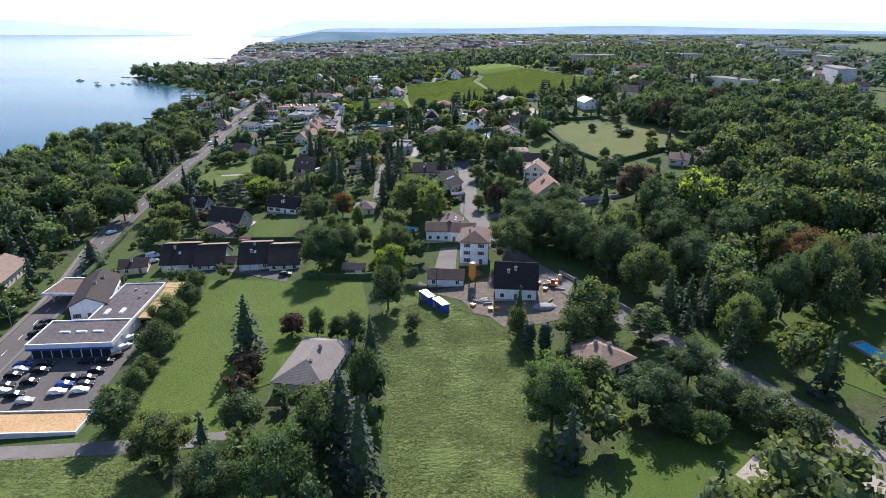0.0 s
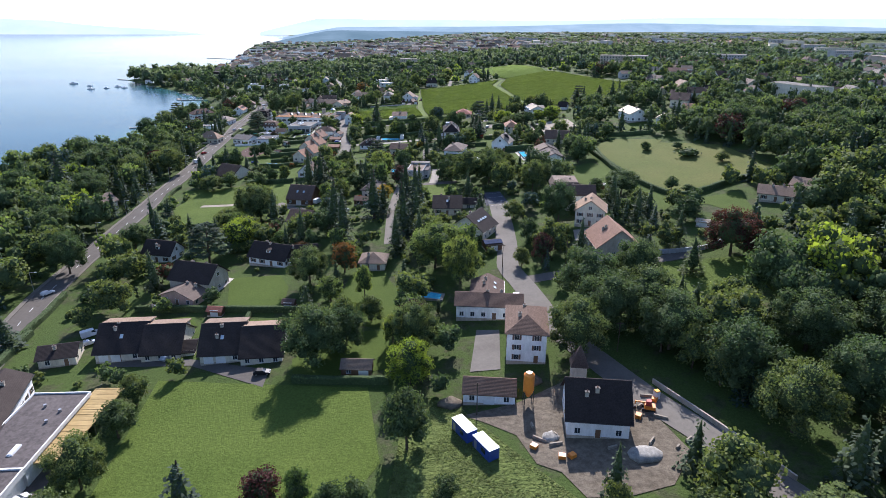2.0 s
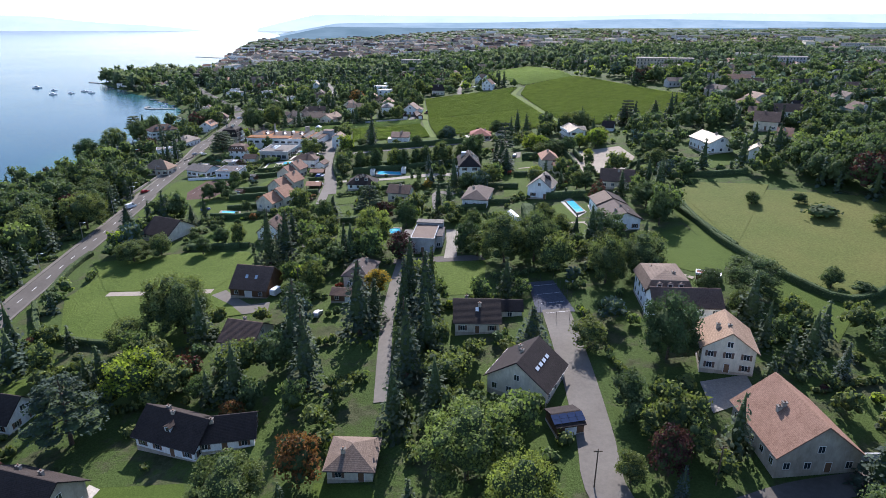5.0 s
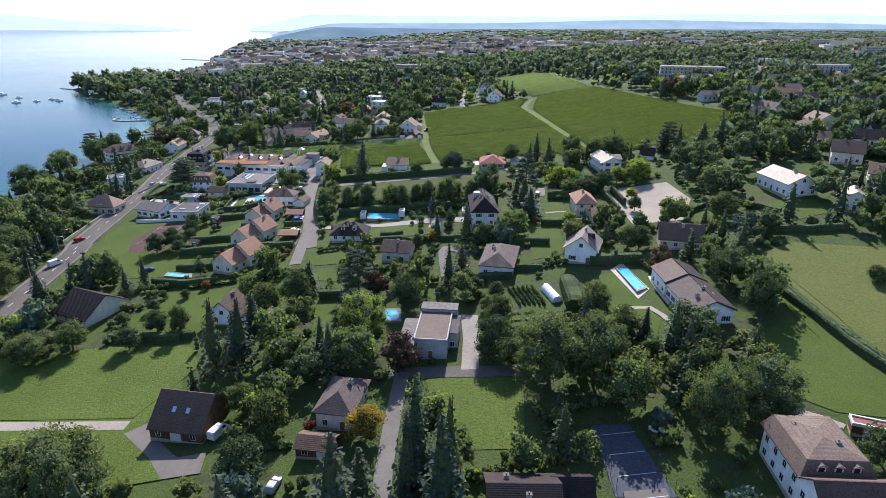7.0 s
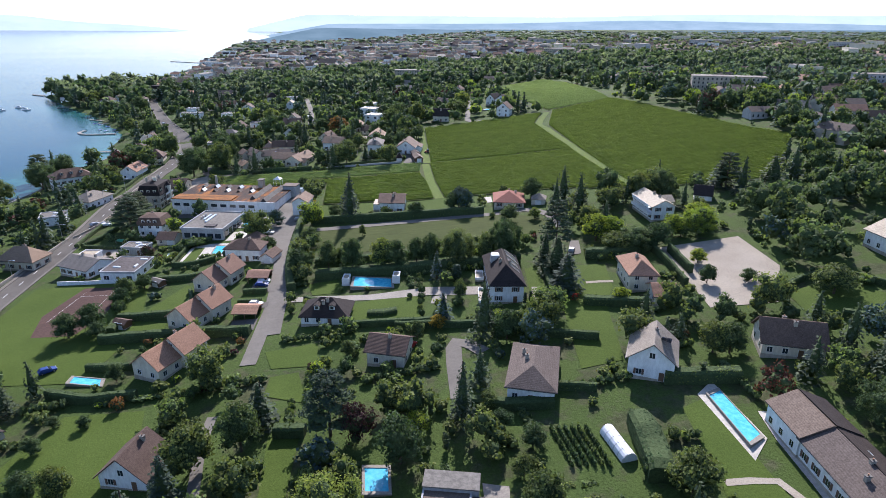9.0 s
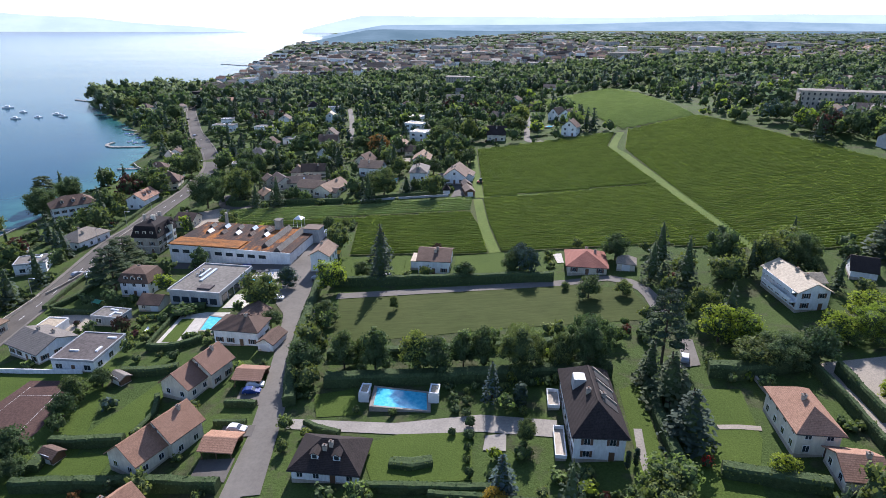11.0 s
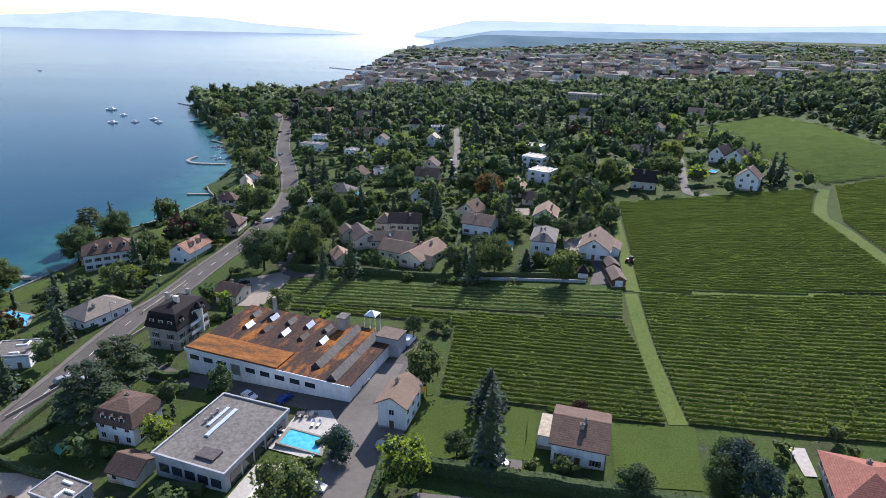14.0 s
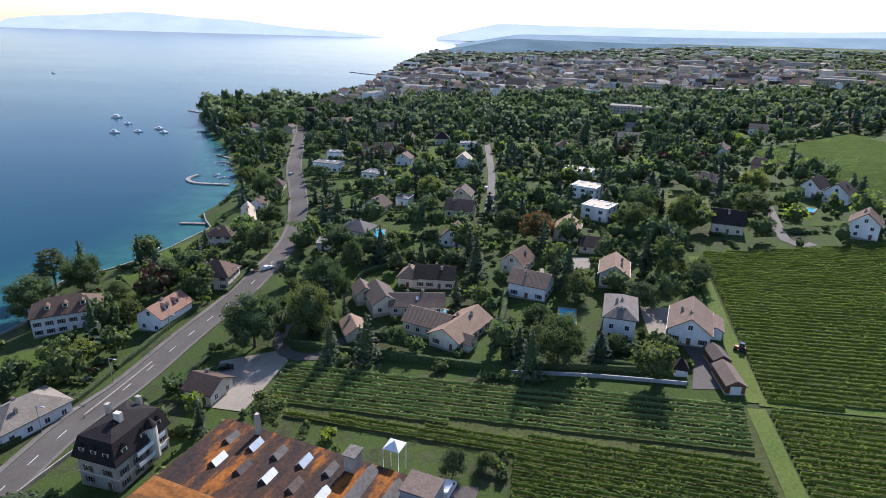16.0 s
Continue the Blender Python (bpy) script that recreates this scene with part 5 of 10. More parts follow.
patch("car_park", [(-110.3, 132.9), (-115.3, 155.7), (-118.8, 173.5), (-109.0, 171.1), (-84.9, 164.2), (-87.5, 202.7), (-81.5, 175.4), (-78.8, 122.1), (-103.5, 122.1)], "asphalt", 0.12, "asphalt car park full of cars", "car park")
patch("forecourt", [(-121.0, 177.5), (-121.1, 204.6), (-112.6, 185.4), (-113.4, 171.3)], "old_asphalt", 0.13, "asphalt forecourt under a canopy", "car park")
patch("forecourt", [(-91.0, 210.0), (-66.5, 207.4), (-44.0, 194.4), (-43.9, 202.0), (-67.7, 210.8), (-91.3, 213.5)], "asphalt", 0.13, "asphalt forecourt of the row houses", "car park")
patch("building_site", [(4.6, 176.1), (17.3, 178.8), (30.5, 185.8), (44.6, 182.7), (46.5, 169.4), (49.1, 158.5), (42.3, 150.3), (33.1, 148.4), (25.6, 149.1), (22.6, 156.1), (18.3, 159.0), (15.6, 168.1), (9.0, 173.5)], "soil", 0.13, "bare pale brown earth of a building site", "bare earth")
patch("yard", [(11.5, 212.2), (17.8, 211.2), (15.6, 192.7), (8.0, 192.8)], "old_asphalt", 0.14, "asphalt yard of the white house", "yard")
patch("tennis_court", [(26.2, 330.5), (33.7, 330.0), (35.7, 310.5), (25.4, 311.9)], "court_dark", 0.14, "dark tennis court with white lines", "tennis court")
patch("tennis_court", [(-119.7, 489.5), (-104.5, 488.5), (-103.6, 468.0), (-107.0, 456.0), (-119.6, 456.6), (-123.5, 470.0)], "court_clay", 0.14, "dark brown clay tennis court with worn white lines", "tennis court")
patch("gravel_court", [(73.9, 477.7), (100.6, 478.8), (100.7, 454.5), (89.0, 434.3), (71.2, 435.6)], "gravel", 0.13, "pale gravel yard behind hedges", "yard")
patch("gravel_court", [(-21.7, 675.7), (-13.2, 676.9), (-13.2, 656.5), (-19.8, 655.5)], "gravel", 0.13, "white gravel court between two villas", "yard")
patch("yard", [(-12.7, 656.3), (-3.6, 654.5), (-4.3, 634.4), (-12.1, 633.1), (-9.9, 646.4)], "asphalt", 0.13, "asphalt yard before the garages", "yard")
patch("yard", [(-135.0, 625.5), (-120.6, 634.0), (-116.2, 628.7), (-116.3, 605.6), (-127.2, 605.9)], "gravel", 0.13, "pale gravel yard by the vineyard", "yard")
patch("factory_yard", [(-130.6, 570.7), (-117.8, 566.5), (-70.8, 562.8), (-65.4, 580.2), (-62.4, 591.0), (-56.5, 591.9), (-57.0, 570.0), (-64.9, 546.9), (-75.8, 555.3), (-93.4, 558.4), (-115.7, 561.2), (-135.6, 562.6)], "asphalt", 0.12, "asphalt yard round the workshop", "yard")
patch("terrace", [(-46.5, 469.5), (-21.2, 466.0), (-2.8, 467.3), (13.2, 463.9), (12.4, 458.5), (-2.9, 461.6), (-20.8, 462.2), (-45.5, 465.9)], "pavement", 0.14, "paved villa terrace and drive", "terrace")
patch("kitchen_garden", [(20.6, 397.5), (29.2, 396.1), (26.8, 380.5), (22.8, 366.0), (15.8, 366.4), (18.4, 382.4)], "ground", 0.13, "green vegetable plot planted in rows", "vegetable garden")
OPEN.append([(13.5, 355), (22, 355), (26, 380), (18, 382)])
road("vineyard_track", [(0.6, 627.2), (2.1, 591.6), (5.1, 560.4)], 4, "path_grass", "grass track between vineyard blocks", 0.2, "path")
road("vineyard_track", [(89.4, 542.2), (87.7, 577.8), (84.8, 622.4), (80.8, 682.6), (78.9, 700.5), (91.1, 734.7)], 4.5, "path_grass", "grass track climbing through the vineyard", 0.2, "path")
road("vineyard_track", [(1.4, 629.5), (0.8, 659.8), (-0.3, 719.6)], 4, "path_grass", "grass track along the vineyard edge", 0.2, "path")
road("vineyard_track", [(1.7, 629.9), (60.5, 628.1)], 3, "path_grass", "grass track between vineyard blocks", 0.2, "path")
road("lane", [(43.2, 735.2), (34.8, 739.3), (42.9, 821.4), (42.3, 856.7)], 4, "old_asphalt", "lane ending at the vineyard", 0.16, "road")
road("lane", [(-83.9, 768.2), (-94.3, 841.1), (-115.9, 954.3)], 4.2, "old_asphalt", "residential lane with parked cars", 0.16, "road")
# hedges
hedge([(94.3, 390.2), (91.7, 349.2), (99.1, 312.2), (108.1, 302.3), (133.4, 314.0), (162.1, 326.2)], 2.2, 1.8, "tall clipped hedge round a pasture")
hedge([(90.8, 385.8), (91.8, 362.4), (93.5, 339.7)], 2.2, 2, "tall clipped hedge beside a pasture")
hedge([(-49.9, 540.1), (-33.6, 538.8), (-10.2, 536.7), (6.5, 535.2), (22.2, 533.4)], 3.2, 2.5, "tall dark clipped hedge along a lane")
hedge([(-121.6, 637.6), (-104.0, 635.2), (-84.1, 634.7), (-63.7, 633.4)], 2.2, 1.5, "dark clipped hedge at the vineyard edge")
hedge([(-56.0, 636.1), (-33.8, 638.5), (-12.6, 639.3)], 1.6, 1.2, "clipped hedge on a low garden wall")
hedge([(-96.6, 450.3), (-76.0, 450.0), (-53.8, 448.4)], 2.8, 2.4, "tall dark clipped garden hedge")
hedge([(-25.6, 446.7), (-12.8, 445.6), (1.7, 444.3)], 1.8, 1.8, "clipped villa hedge with a pale top")
hedge([(-130.3, 347.3), (-117.2, 327.0), (-105.0, 320.9), (-90.5, 316.2)], 2, 1.8, "clipped hedge round a meadow corner")
hedge([(-129.7, 352.2), (-133.3, 375.4), (-132.7, 389.6)], 2, 1.8, "clipped hedge along the road")
hedge([(-95.5, 242.8), (-67.6, 237.9), (-39.7, 232.2)], 2.0, 1.5, "long clipped garden hedge")
hedge([(-56.6, 232.8), (-56.5, 226.4)], 1.8, 1.3, "clipped hedge between two small gardens")
hedge([(-36.7, 195.7), (-23.6, 193.1), (-12.2, 191.4)], 2.0, 1.5, "long clipped garden hedge")
hedge([(-95.3, 389.3), (-83.0, 386.5), (-70.5, 384.8)], 2, 1.5, "dark clipped hedge between gardens")
hedge([(89.0, 431.3), (95.4, 441.4), (111.2, 445.4), (121.9, 430.0)], 1.8, 1.5, "curved clipped garden hedge")
hedge([(14.7, 410.6), (32.1, 406.0)], 2, 1.5, "clipped dark green garden hedge")
hedge([(-140.5, 530.3), (-137.0, 538.7), (-135.1, 550.3)], 1.8, 1.5, "clipped roadside garden hedge")
hedge([(-121.5, 230.1), (-119.3, 207.1)], 2, 2, "clipped roadside garden hedge")
hedge([(-54.5, 560.2), (-55.7, 574.5), (-55.4, 586.2)], 1.5, 1.2, "clipped hedge along a car park")
# swimming pools
pool([(-26.7, 471.2), (-14.5, 469.7), (-15.0, 476.4), (-26.7, 478.3)], "blue swimming pool with a pale stone rim")
pool([(-83.6, 512.4), (-80.1, 512.2), (-79.9, 520.2), (-84.2, 521.2)], "blue swimming pool with a pale stone rim")
pool([(-79.3, 542.8), (-69.5, 541.3), (-70.6, 546.4), (-78.9, 547.7)], "blue swimming pool with a pale stone rim")
pool([(53.9, 399.3), (57.1, 401.0), (57.8, 386.5), (54.4, 384.3)], "blue swimming pool with a pale stone rim")
pool([(-7.2, 234.0), (2.1, 231.3), (2.9, 235.1), (-6.5, 239.2)], "blue swimming pool with a pale stone rim")
pool([(108.9, 121.8), (112.8, 122.8), (114.4, 113.8), (110.8, 109.3)], "blue swimming pool with a pale stone rim")
pool([(-17.2, 382.8), (-12.9, 382.5), (-13.3, 388.7), (-17.7, 389.0)], "blue swimming pool with a pale stone rim")
pool([(-94.6, 429.8), (-86.4, 428.2), (-87.4, 431.2), (-94.8, 432.7)], "blue swimming pool with a pale stone rim")
pool([(-125.0, 722.7), (-120.9, 723.2), (-123.8, 734.1), (-127.8, 734.3)], "blue swimming pool with a pale stone rim")
pool([(-45.4, 661.1), (-40.5, 661.2), (-40.9, 671.0), (-45.7, 671.0)], "blue swimming pool with a pale stone rim")
pool([(49.9, 773.5), (53.5, 772.5), (56.4, 778.2), (53.2, 779.3)], "blue swimming pool with a pale stone rim")
pool([(-198.7, 586.0), (-186.5, 584.8), (-191.0, 591.4), (-201.1, 592.7)], "blue swimming pool with a pale stone rim")
# terraces, paths and garden walls
patch("terrace", [(-94.2, 505.4), (-88.0, 505.0), (-85.8, 509.6), (-78.4, 510.2), (-78.6, 523.6), (-87.0, 524.4), (-94.0, 522.6)], "pale_paving", 0.15, "pale stone terrace round turf and pool", "terrace")
patch("artificial_lawn", [(-92.8, 506.8), (-88.2, 506.7), (-88.6, 520.4), (-92.6, 520.6)], "lawn", 0.24, "flat bright green rectangle of turf", "lawn")
patch("terrace", [(-45.0, 713.6), (-37.1, 714.7), (-36.9, 704.1), (-44.5, 702.5)], "gravel", 0.15, "white paved garden terrace", "terrace")
patch("terrace", [(52.1, 400.7), (56.9, 404.6), (58.7, 385.5), (53.6, 380.3)], "pale_paving", 0.13, "pale stone surround of a swimming pool", "terrace")
road("garden_path", [(45.9, 376.0), (54.8, 375.0), (56.6, 369.8), (57.4, 361.0)], 1.6, "gravel", "pale stone garden path", 0.17, "path")
road("garden_path", [(66.8, 328.9), (70.3, 326.2), (73.1, 323.0)], 1.8, "gravel", "pale garden path", 0.17, "path")
road("garden_path", [(44.2, 458.6), (48.4, 458.2), (52.1, 457.3)], 1.4, "gravel", "pale stepping path over lawn", 0.17, "path")
road("garden_path", [(28.8, 459.6), (27.8, 453.0), (27.4, 446.7)], 1.6, "pavement", "paved path along a villa", 0.17, "path")
road("garden_path", [(-53.9, 702.2), (-52.1, 690.3), (-50.6, 678.2)], 1.4, "gravel", "white garden path", 0.17, "path")
road("drive", [(-126.9, 653.7), (-125.6, 643.0), (-119.1, 632.7), (-109.4, 632.2), (-105.4, 642.9)], 4, "asphalt", "curved asphalt drive round an island", 0.15, "road")
road("driveway", [(-71.3, 345.2), (-64.9, 337.4), (-58.3, 331.5), (-51.8, 332.1)], 6, "old_asphalt", "asphalt drive before a timber house", 0.17, "road")
patch("terrace", [(-75.4, 251.5), (-72.2, 250.0), (-69.1, 261.6), (-71.9, 263.2)], "pale_paving", 0.15, "pale paved terrace beside a house", "terrace")
patch("yard", [(54.4, 276.1), (65.1, 277.1), (63.9, 269.1), (52.7, 265.9)], "pavement", 0.14, "stone yard between villas", "yard")
patch("lawn", [(-92.1, 235.5), (-76.1, 236.0), (-71.3, 229.5), (-88.4, 229.8)], "lawn", 0.12, "small bright garden behind row houses", "lawn")
patch("lawn", [(-67.8, 227.2), (-68.9, 233.0), (-49.1, 229.3), (-45.2, 224.1)], "lawn", 0.12, "small bright garden behind row houses", "lawn")
patch("lawn", [(-113.9, 297.8), (-109.7, 305.2), (-103.4, 299.3), (-106.1, 289.2)], "lawn", 0.12, "bright front garden lawn", "lawn")
patch("lawn", [(-153.8, 821.9), (-163.0, 872.5), (-150.4, 868.9), (-136.3, 809.0)], "lawn", 0.12, "bright garden lawn among trees", "lawn")
patch("lawn", [(-169.9, 793.3), (-158.0, 796.5), (-147.7, 769.1), (-158.5, 766.2)], "lawn", 0.12, "bright garden lawn among trees", "lawn")
patch("lawn", [(-156.5, 904.2), (-139.1, 935.6), (-132.2, 905.0), (-148.6, 882.9)], "lawn", 0.12, "bright garden lawn among trees", "lawn")
patch("lawn", [(-69.9, 797.1), (-54.8, 804.6), (-54.8, 783.1), (-66.7, 779.7)], "lawn", 0.12, "bright garden lawn among trees", "lawn")
patch("lawn", [(-132.9, 691.2), (-124.3, 695.0), (-120.6, 680.2), (-127.6, 679.3)], "lawn", 0.12, "bright garden lawn among trees", "lawn")
patch("lawn", [(51.2, 763.2), (62.7, 761.1), (58.9, 755.6), (46.7, 754.5)], "lawn", 0.12, "bright lawn at the vineyard edge", "lawn")
patch("driveway", [(48.0, 492.7), (50.8, 491.9), (48.7, 480.5), (43.8, 479.9)], "old_asphalt", 0.2, "short asphalt drive in a garden", "yard")
patch("driveway", [(-35.0, 545.4), (-27.0, 545.0), (-27.0, 541.8), (-35.4, 542.2)], "old_asphalt", 0.2, "asphalt drive behind a hedge", "yard")
patch("driveway", [(-60.0, 467.8), (-52.6, 467.6), (-52.4, 463.8), (-60.0, 464.0)], "asphalt", 0.2, "asphalt drive before a carport", "yard")
patch("terrace", [(25.0, 555.4), (28.0, 555.3), (27.6, 547.0), (25.4, 547.0)], "pale_paving", 0.2, "pale paved terrace of the red-roofed house", "terrace")
patch("yard", [(-138.0, 525.6), (-121.0, 527.2), (-119.6, 517.4), (-126.4, 510.6), (-133.6, 519.6)], "gravel", 0.2, "grey gravel yard between low sheds", "yard")
patch("driveway", [(-61.0, 482.6), (-52.6, 481.4), (-52.4, 474.8), (-60.4, 476.0)], "old_asphalt", 0.2, "asphalt drive before a carport", "yard")
patch("driveway", [(-61.0, 457.0), (-53.6, 457.0), (-53.4, 450.2), (-61.0, 451.6)], "asphalt", 0.2, "asphalt drive before a carport", "yard")
patch("terrace", [(-1.9, 460.2), (2.4, 460.6), (2.0, 455.2), (-2.6, 455.8)], "pavement", 0.2, "paved square in the villa garden", "terrace")
LOW.append([(-46, 446), (10, 442), (12, 480), (-44, 481)])          # the villa garden
LOW.append([(-48, 488), (48, 488), (48, 506), (-46, 506)])
LOW.append([(26, 446), (33, 446), (33, 476), (28, 476)])
LOW.append([(-79, 452), (-50, 448), (-50, 492), (-74, 494)])        # round the terracotta houses
LOW.append([(-96, 500), (-76, 498), (-70, 524), (-92, 526)])        # terrace and pool
LOW.append([(-84, 524), (-66, 524), (-66, 558), (-82, 558)])
LOW.append([(-125, 488), (-95, 486), (-95, 510), (-120, 512)])
LOW.append([(44, 358), (62, 358), (62, 402), (46, 402)])
OPEN.append([(-66, 325), (-50, 325), (-48, 340), (-66, 340)])        # before the timber house
LOW.append([(-40, 318), (-20, 322), (-20, 340), (-38, 340)])
WALLS = []
LOW += [[(-98, 446), (-76, 444), (-76, 500), (-98, 500)], [(-110, 508), (-94, 508), (-94, 532), (-110, 532)], [(30, 440), (72, 436), (72, 480), (30, 484)], [(-34, 538), (30, 534), (60, 545), (60, 558), (-34, 564)]]
WALLS.append(([(-131.3, 494.0), (-118.7, 492.8), (-107.2, 492.1)], 1.4, 0.3, "wall_white", "white garden wall of a flat-roofed house"))
WALLS.append(([(-55.6, 632.9), (-42.1, 634.4), (-28.3, 634.9), (-13.1, 634.9)], 1.0, 0.35, "wall_grey", "long grey garden wall at the vineyard"))
WALLS.append(([(-150.0, 542.0), (-146.9, 556.1), (-146.8, 572.2), (-145.2, 589.3)], 1.0, 0.3, "wall_stone", "stone wall along the lakeside road"))
WALLS.append(([(49.9, 181.9), (56.3, 167.9), (60.9, 157.0), (64.1, 148.5)], 1.2, 0.4, "wall_stone", "stone retaining wall beside the lane"))
WALLS.append(([(-152.9, 456.2), (-152.0, 505.5), (-151.1, 540.9)], 1.2, 0.3, "wall_stone", "stone garden wall beside the road"))
WALLS.append(([(-153.2, 596.6), (-153.0, 608.6), (-153.2, 620.9)], 1.0, 0.3, "wall_stone", "stone wall along the lakeside road"))
WALLS.append(([(58.6, 459.2), (58.0, 469.8), (58.0, 474.1)], 1.0, 0.5, "wall_stone", "planted stone wall by the terracotta villa"))
hedge([(-46.8, 474.1), (-50.9, 493.7), (-53.1, 518.9), (-54.5, 543.2)], 2.8, 2.8, "loose dark green shrub hedge along the lane")
hedge([(-97.0, 463.4), (-89.0, 463.2), (-80.6, 463.6)], 2.4, 2.2, "dark clipped hedge between two garden lawns")
hedge([(-79.6, 465.0), (-78.4, 473.0), (-81.0, 480.0)], 1.6, 1.4, "loose dark shrubs beside a terracotta house")
tree(-101.4, 479.8, 7.2, 6.8, "broad", "leaf_hedge")
tree(-100.6, 473.6, 6.6, 6.4, "broad", "leaf_hedge")
tree(-98.8, 468.4, 4.6, 4.8, "shrub", "leaf_hedge")
tree(-98.0, 485.6, 5.4, 6.0, "broad", "leaf_broad")
hedge([(-96.0, 491.0), (-88.0, 490.6), (-81.0, 492.0)], 2.2, 2.4, "dark loose shrubs between gardens")
hedge([(-62.5, 475.6), (-54.8, 474.8)], 1.6, 1.4, "dark clipped hedge between two carports")
hedge([(-62.5, 468.6), (-55.0, 468.2)], 1.3, 1.2, "low clipped hedge beside a drive")
hedge([(-95.8, 455.0), (-96.4, 461.0)], 2.2, 2.6, "dark loose shrubs beside a shed")
hedge([(-13.0, 443.7), (13.7, 439.1)], 2.0, 1.6, "dark clipped hedge behind garden plots")
hedge([(13.3, 435.6), (38.7, 426.5)], 2.2, 1.6, "dark clipped hedge behind garden plots")
hedge([(70.8, 479.1), (71.1, 466.1), (70.3, 449.0)], 2.6, 1.2, "row of narrow clipped evergreens")
hedge([(98.7, 424.0), (116.5, 414.0), (133.6, 411.3)], 2.2, 2.0, "tall dark hedge above the pasture")
hedge([(-117.9, 655.1), (-105.0, 646.3), (-90.7, 645.3)], 1.8, 1.5, "clipped hedge round a bungalow")
hedge([(-70.4, 652.0), (-69.0, 662.8), (-65.1, 671.1)], 2.5, 2.0, "tall clipped hedge beside a drive")
hedge([(-33.8, 641.2), (-22.6, 640.3), (-12.4, 640.6)], 1.8, 1.4, "clipped hedge before the white villa")
hedge([(-135.6, 569.9), (-121.9, 563.3), (-116.2, 565.5)], 2.0, 1.8, "rounded clipped hedge by the yard")
hedge([(-137.2, 314.5), (-124.7, 311.0), (-109.8, 312.2)], 2.0, 1.8, "dark hedge beside the road")
hedge([(-122.7, 214.0), (-123.1, 233.5), (-125.6, 257.5)], 2.0, 1.8, "dark hedge beside the road")
pool([(-85.3, 658.0), (-82.0, 657.8), (-79.1, 664.2), (-82.5, 665.2)], "blue swimming pool with a pale stone rim")
patch("lawn", [(-212.1, 678.3), (-205.7, 694.8), (-194.5, 699.7), (-184.5, 673.8), (-198.0, 667.6)], "lawn", 0.12, "bright garden lawn among trees", "lawn")
patch("lawn", [(-208.9, 664.5), (-197.0, 666.3), (-180.8, 654.0), (-188.5, 647.7)], "lawn", 0.12, "bright garden lawn among trees", "lawn")
patch("lawn", [(-183.8, 826.8), (-168.6, 824.4), (-161.3, 805.1), (-176.1, 808.2)], "lawn", 0.12, "bright garden lawn among trees", "lawn")
patch("lawn", [(-158.5, 935.1), (-141.4, 945.7), (-132.4, 909.5), (-146.0, 895.6)], "lawn", 0.12, "bright garden lawn among trees", "lawn")
patch("lawn", [(-134.0, 693.7), (-118.5, 691.5), (-116.2, 679.9), (-128.7, 679.1)], "lawn", 0.12, "bright garden lawn among trees", "lawn")
patch("lawn", [(-110.2, 714.2), (-101.4, 720.3), (-99.6, 709.5), (-106.3, 705.2)], "lawn", 0.12, "bright garden lawn among trees", "lawn")
patch("lawn", [(-42.5, 658.2), (-38.2, 658.8), (-38.2, 647.1), (-44.2, 646.1)], "lawn", 0.12, "bright garden lawn among trees", "lawn")
patch("lawn", [(-39.1, 957.3), (-20.0, 965.5), (-22.7, 926.9), (-36.9, 919.4)], "lawn", 0.12, "bright garden lawn among trees", "lawn")
patch("lawn", [(-115.9, 644.5), (-107.0, 642.6), (-105.6, 635.9), (-113.0, 637.1)], "lawn", 0.12, "bright garden lawn among trees", "lawn")
patch("lawn", [(-147.7, 769.1), (-134.8, 774.5), (-128.9, 756.6), (-140.9, 754.8)], "lawn", 0.12, "bright garden lawn among trees", "lawn")
patch("lawn", [(-79.3, 814.1), (-69.1, 817.8), (-67.9, 791.9), (-77.7, 790.7)], "lawn", 0.12, "bright garden lawn among trees", "lawn")
patch("lawn", [(-83.8, 708.8), (-78.0, 712.5), (-75.1, 696.6), (-80.7, 695.8)], "lawn", 0.12, "bright garden lawn among trees", "lawn")
patch("lawn", [(-28.3, 881.2), (-9.3, 891.8), (-11.5, 856.3), (-27.3, 850.5)], "lawn", 0.12, "bright garden lawn among trees", "lawn")
patch("lawn", [(-246.6, 631.8), (-248.8, 651.1), (-232.2, 651.8), (-211.8, 622.4), (-207.1, 601.4), (-212.2, 599.3)], "lawn", 0.12, "lakeside lawn before a villa", "lawn")
patch("lawn", [(-201.5, 660.3), (-190.7, 665.0), (-177.3, 649.3), (-187.0, 644.4)], "lawn", 0.12, "garden lawn above the lake", "lawn")
patch("lawn", [(-50.4, 559.7), (-40.9, 563.2), (-36.9, 554.2), (-38.2, 546.5), (-48.2, 545.1)], "lawn", 0.12, "green garden lawn beside the shed", "lawn")
patch("lawn", [(-9.1, 559.6), (8.5, 560.6), (6.6, 540.9), (-9.0, 540.4)], "lawn", 0.12, "orchard lawn below the vineyard", "lawn")
patch("lawn", [(-33.9, 559.7), (-25.0, 560.8), (-24.7, 545.6), (-33.2, 544.5)], "lawn", 0.12, "small lawn by the white house", "lawn")
hedge([(-95.8, 505.4), (-95.8, 514.0), (-95.2, 523.6), (-90.0, 526.0)], 1.3, 1.0, "low clipped hedge round a pale terrace")
hedge([(-95.0, 503.4), (-87.0, 502.8), (-81.0, 507.0)], 2.0, 1.8, "loose dark shrubs below a terrace")
hedge([(-139.2, 529.3), (-127.4, 526.5), (-118.5, 526.1)], 1.6, 1.4, "clipped hedge round a small garden")
hedge([(-99.2, 526.5), (-87.9, 527.2)], 2.2, 1.8, "dark hedge below the modern villa")
hedge([(-143.0, 530.8), (-144.1, 544.7), (-143.9, 558.6)], 1.6, 1.5, "dark hedge beside the road")
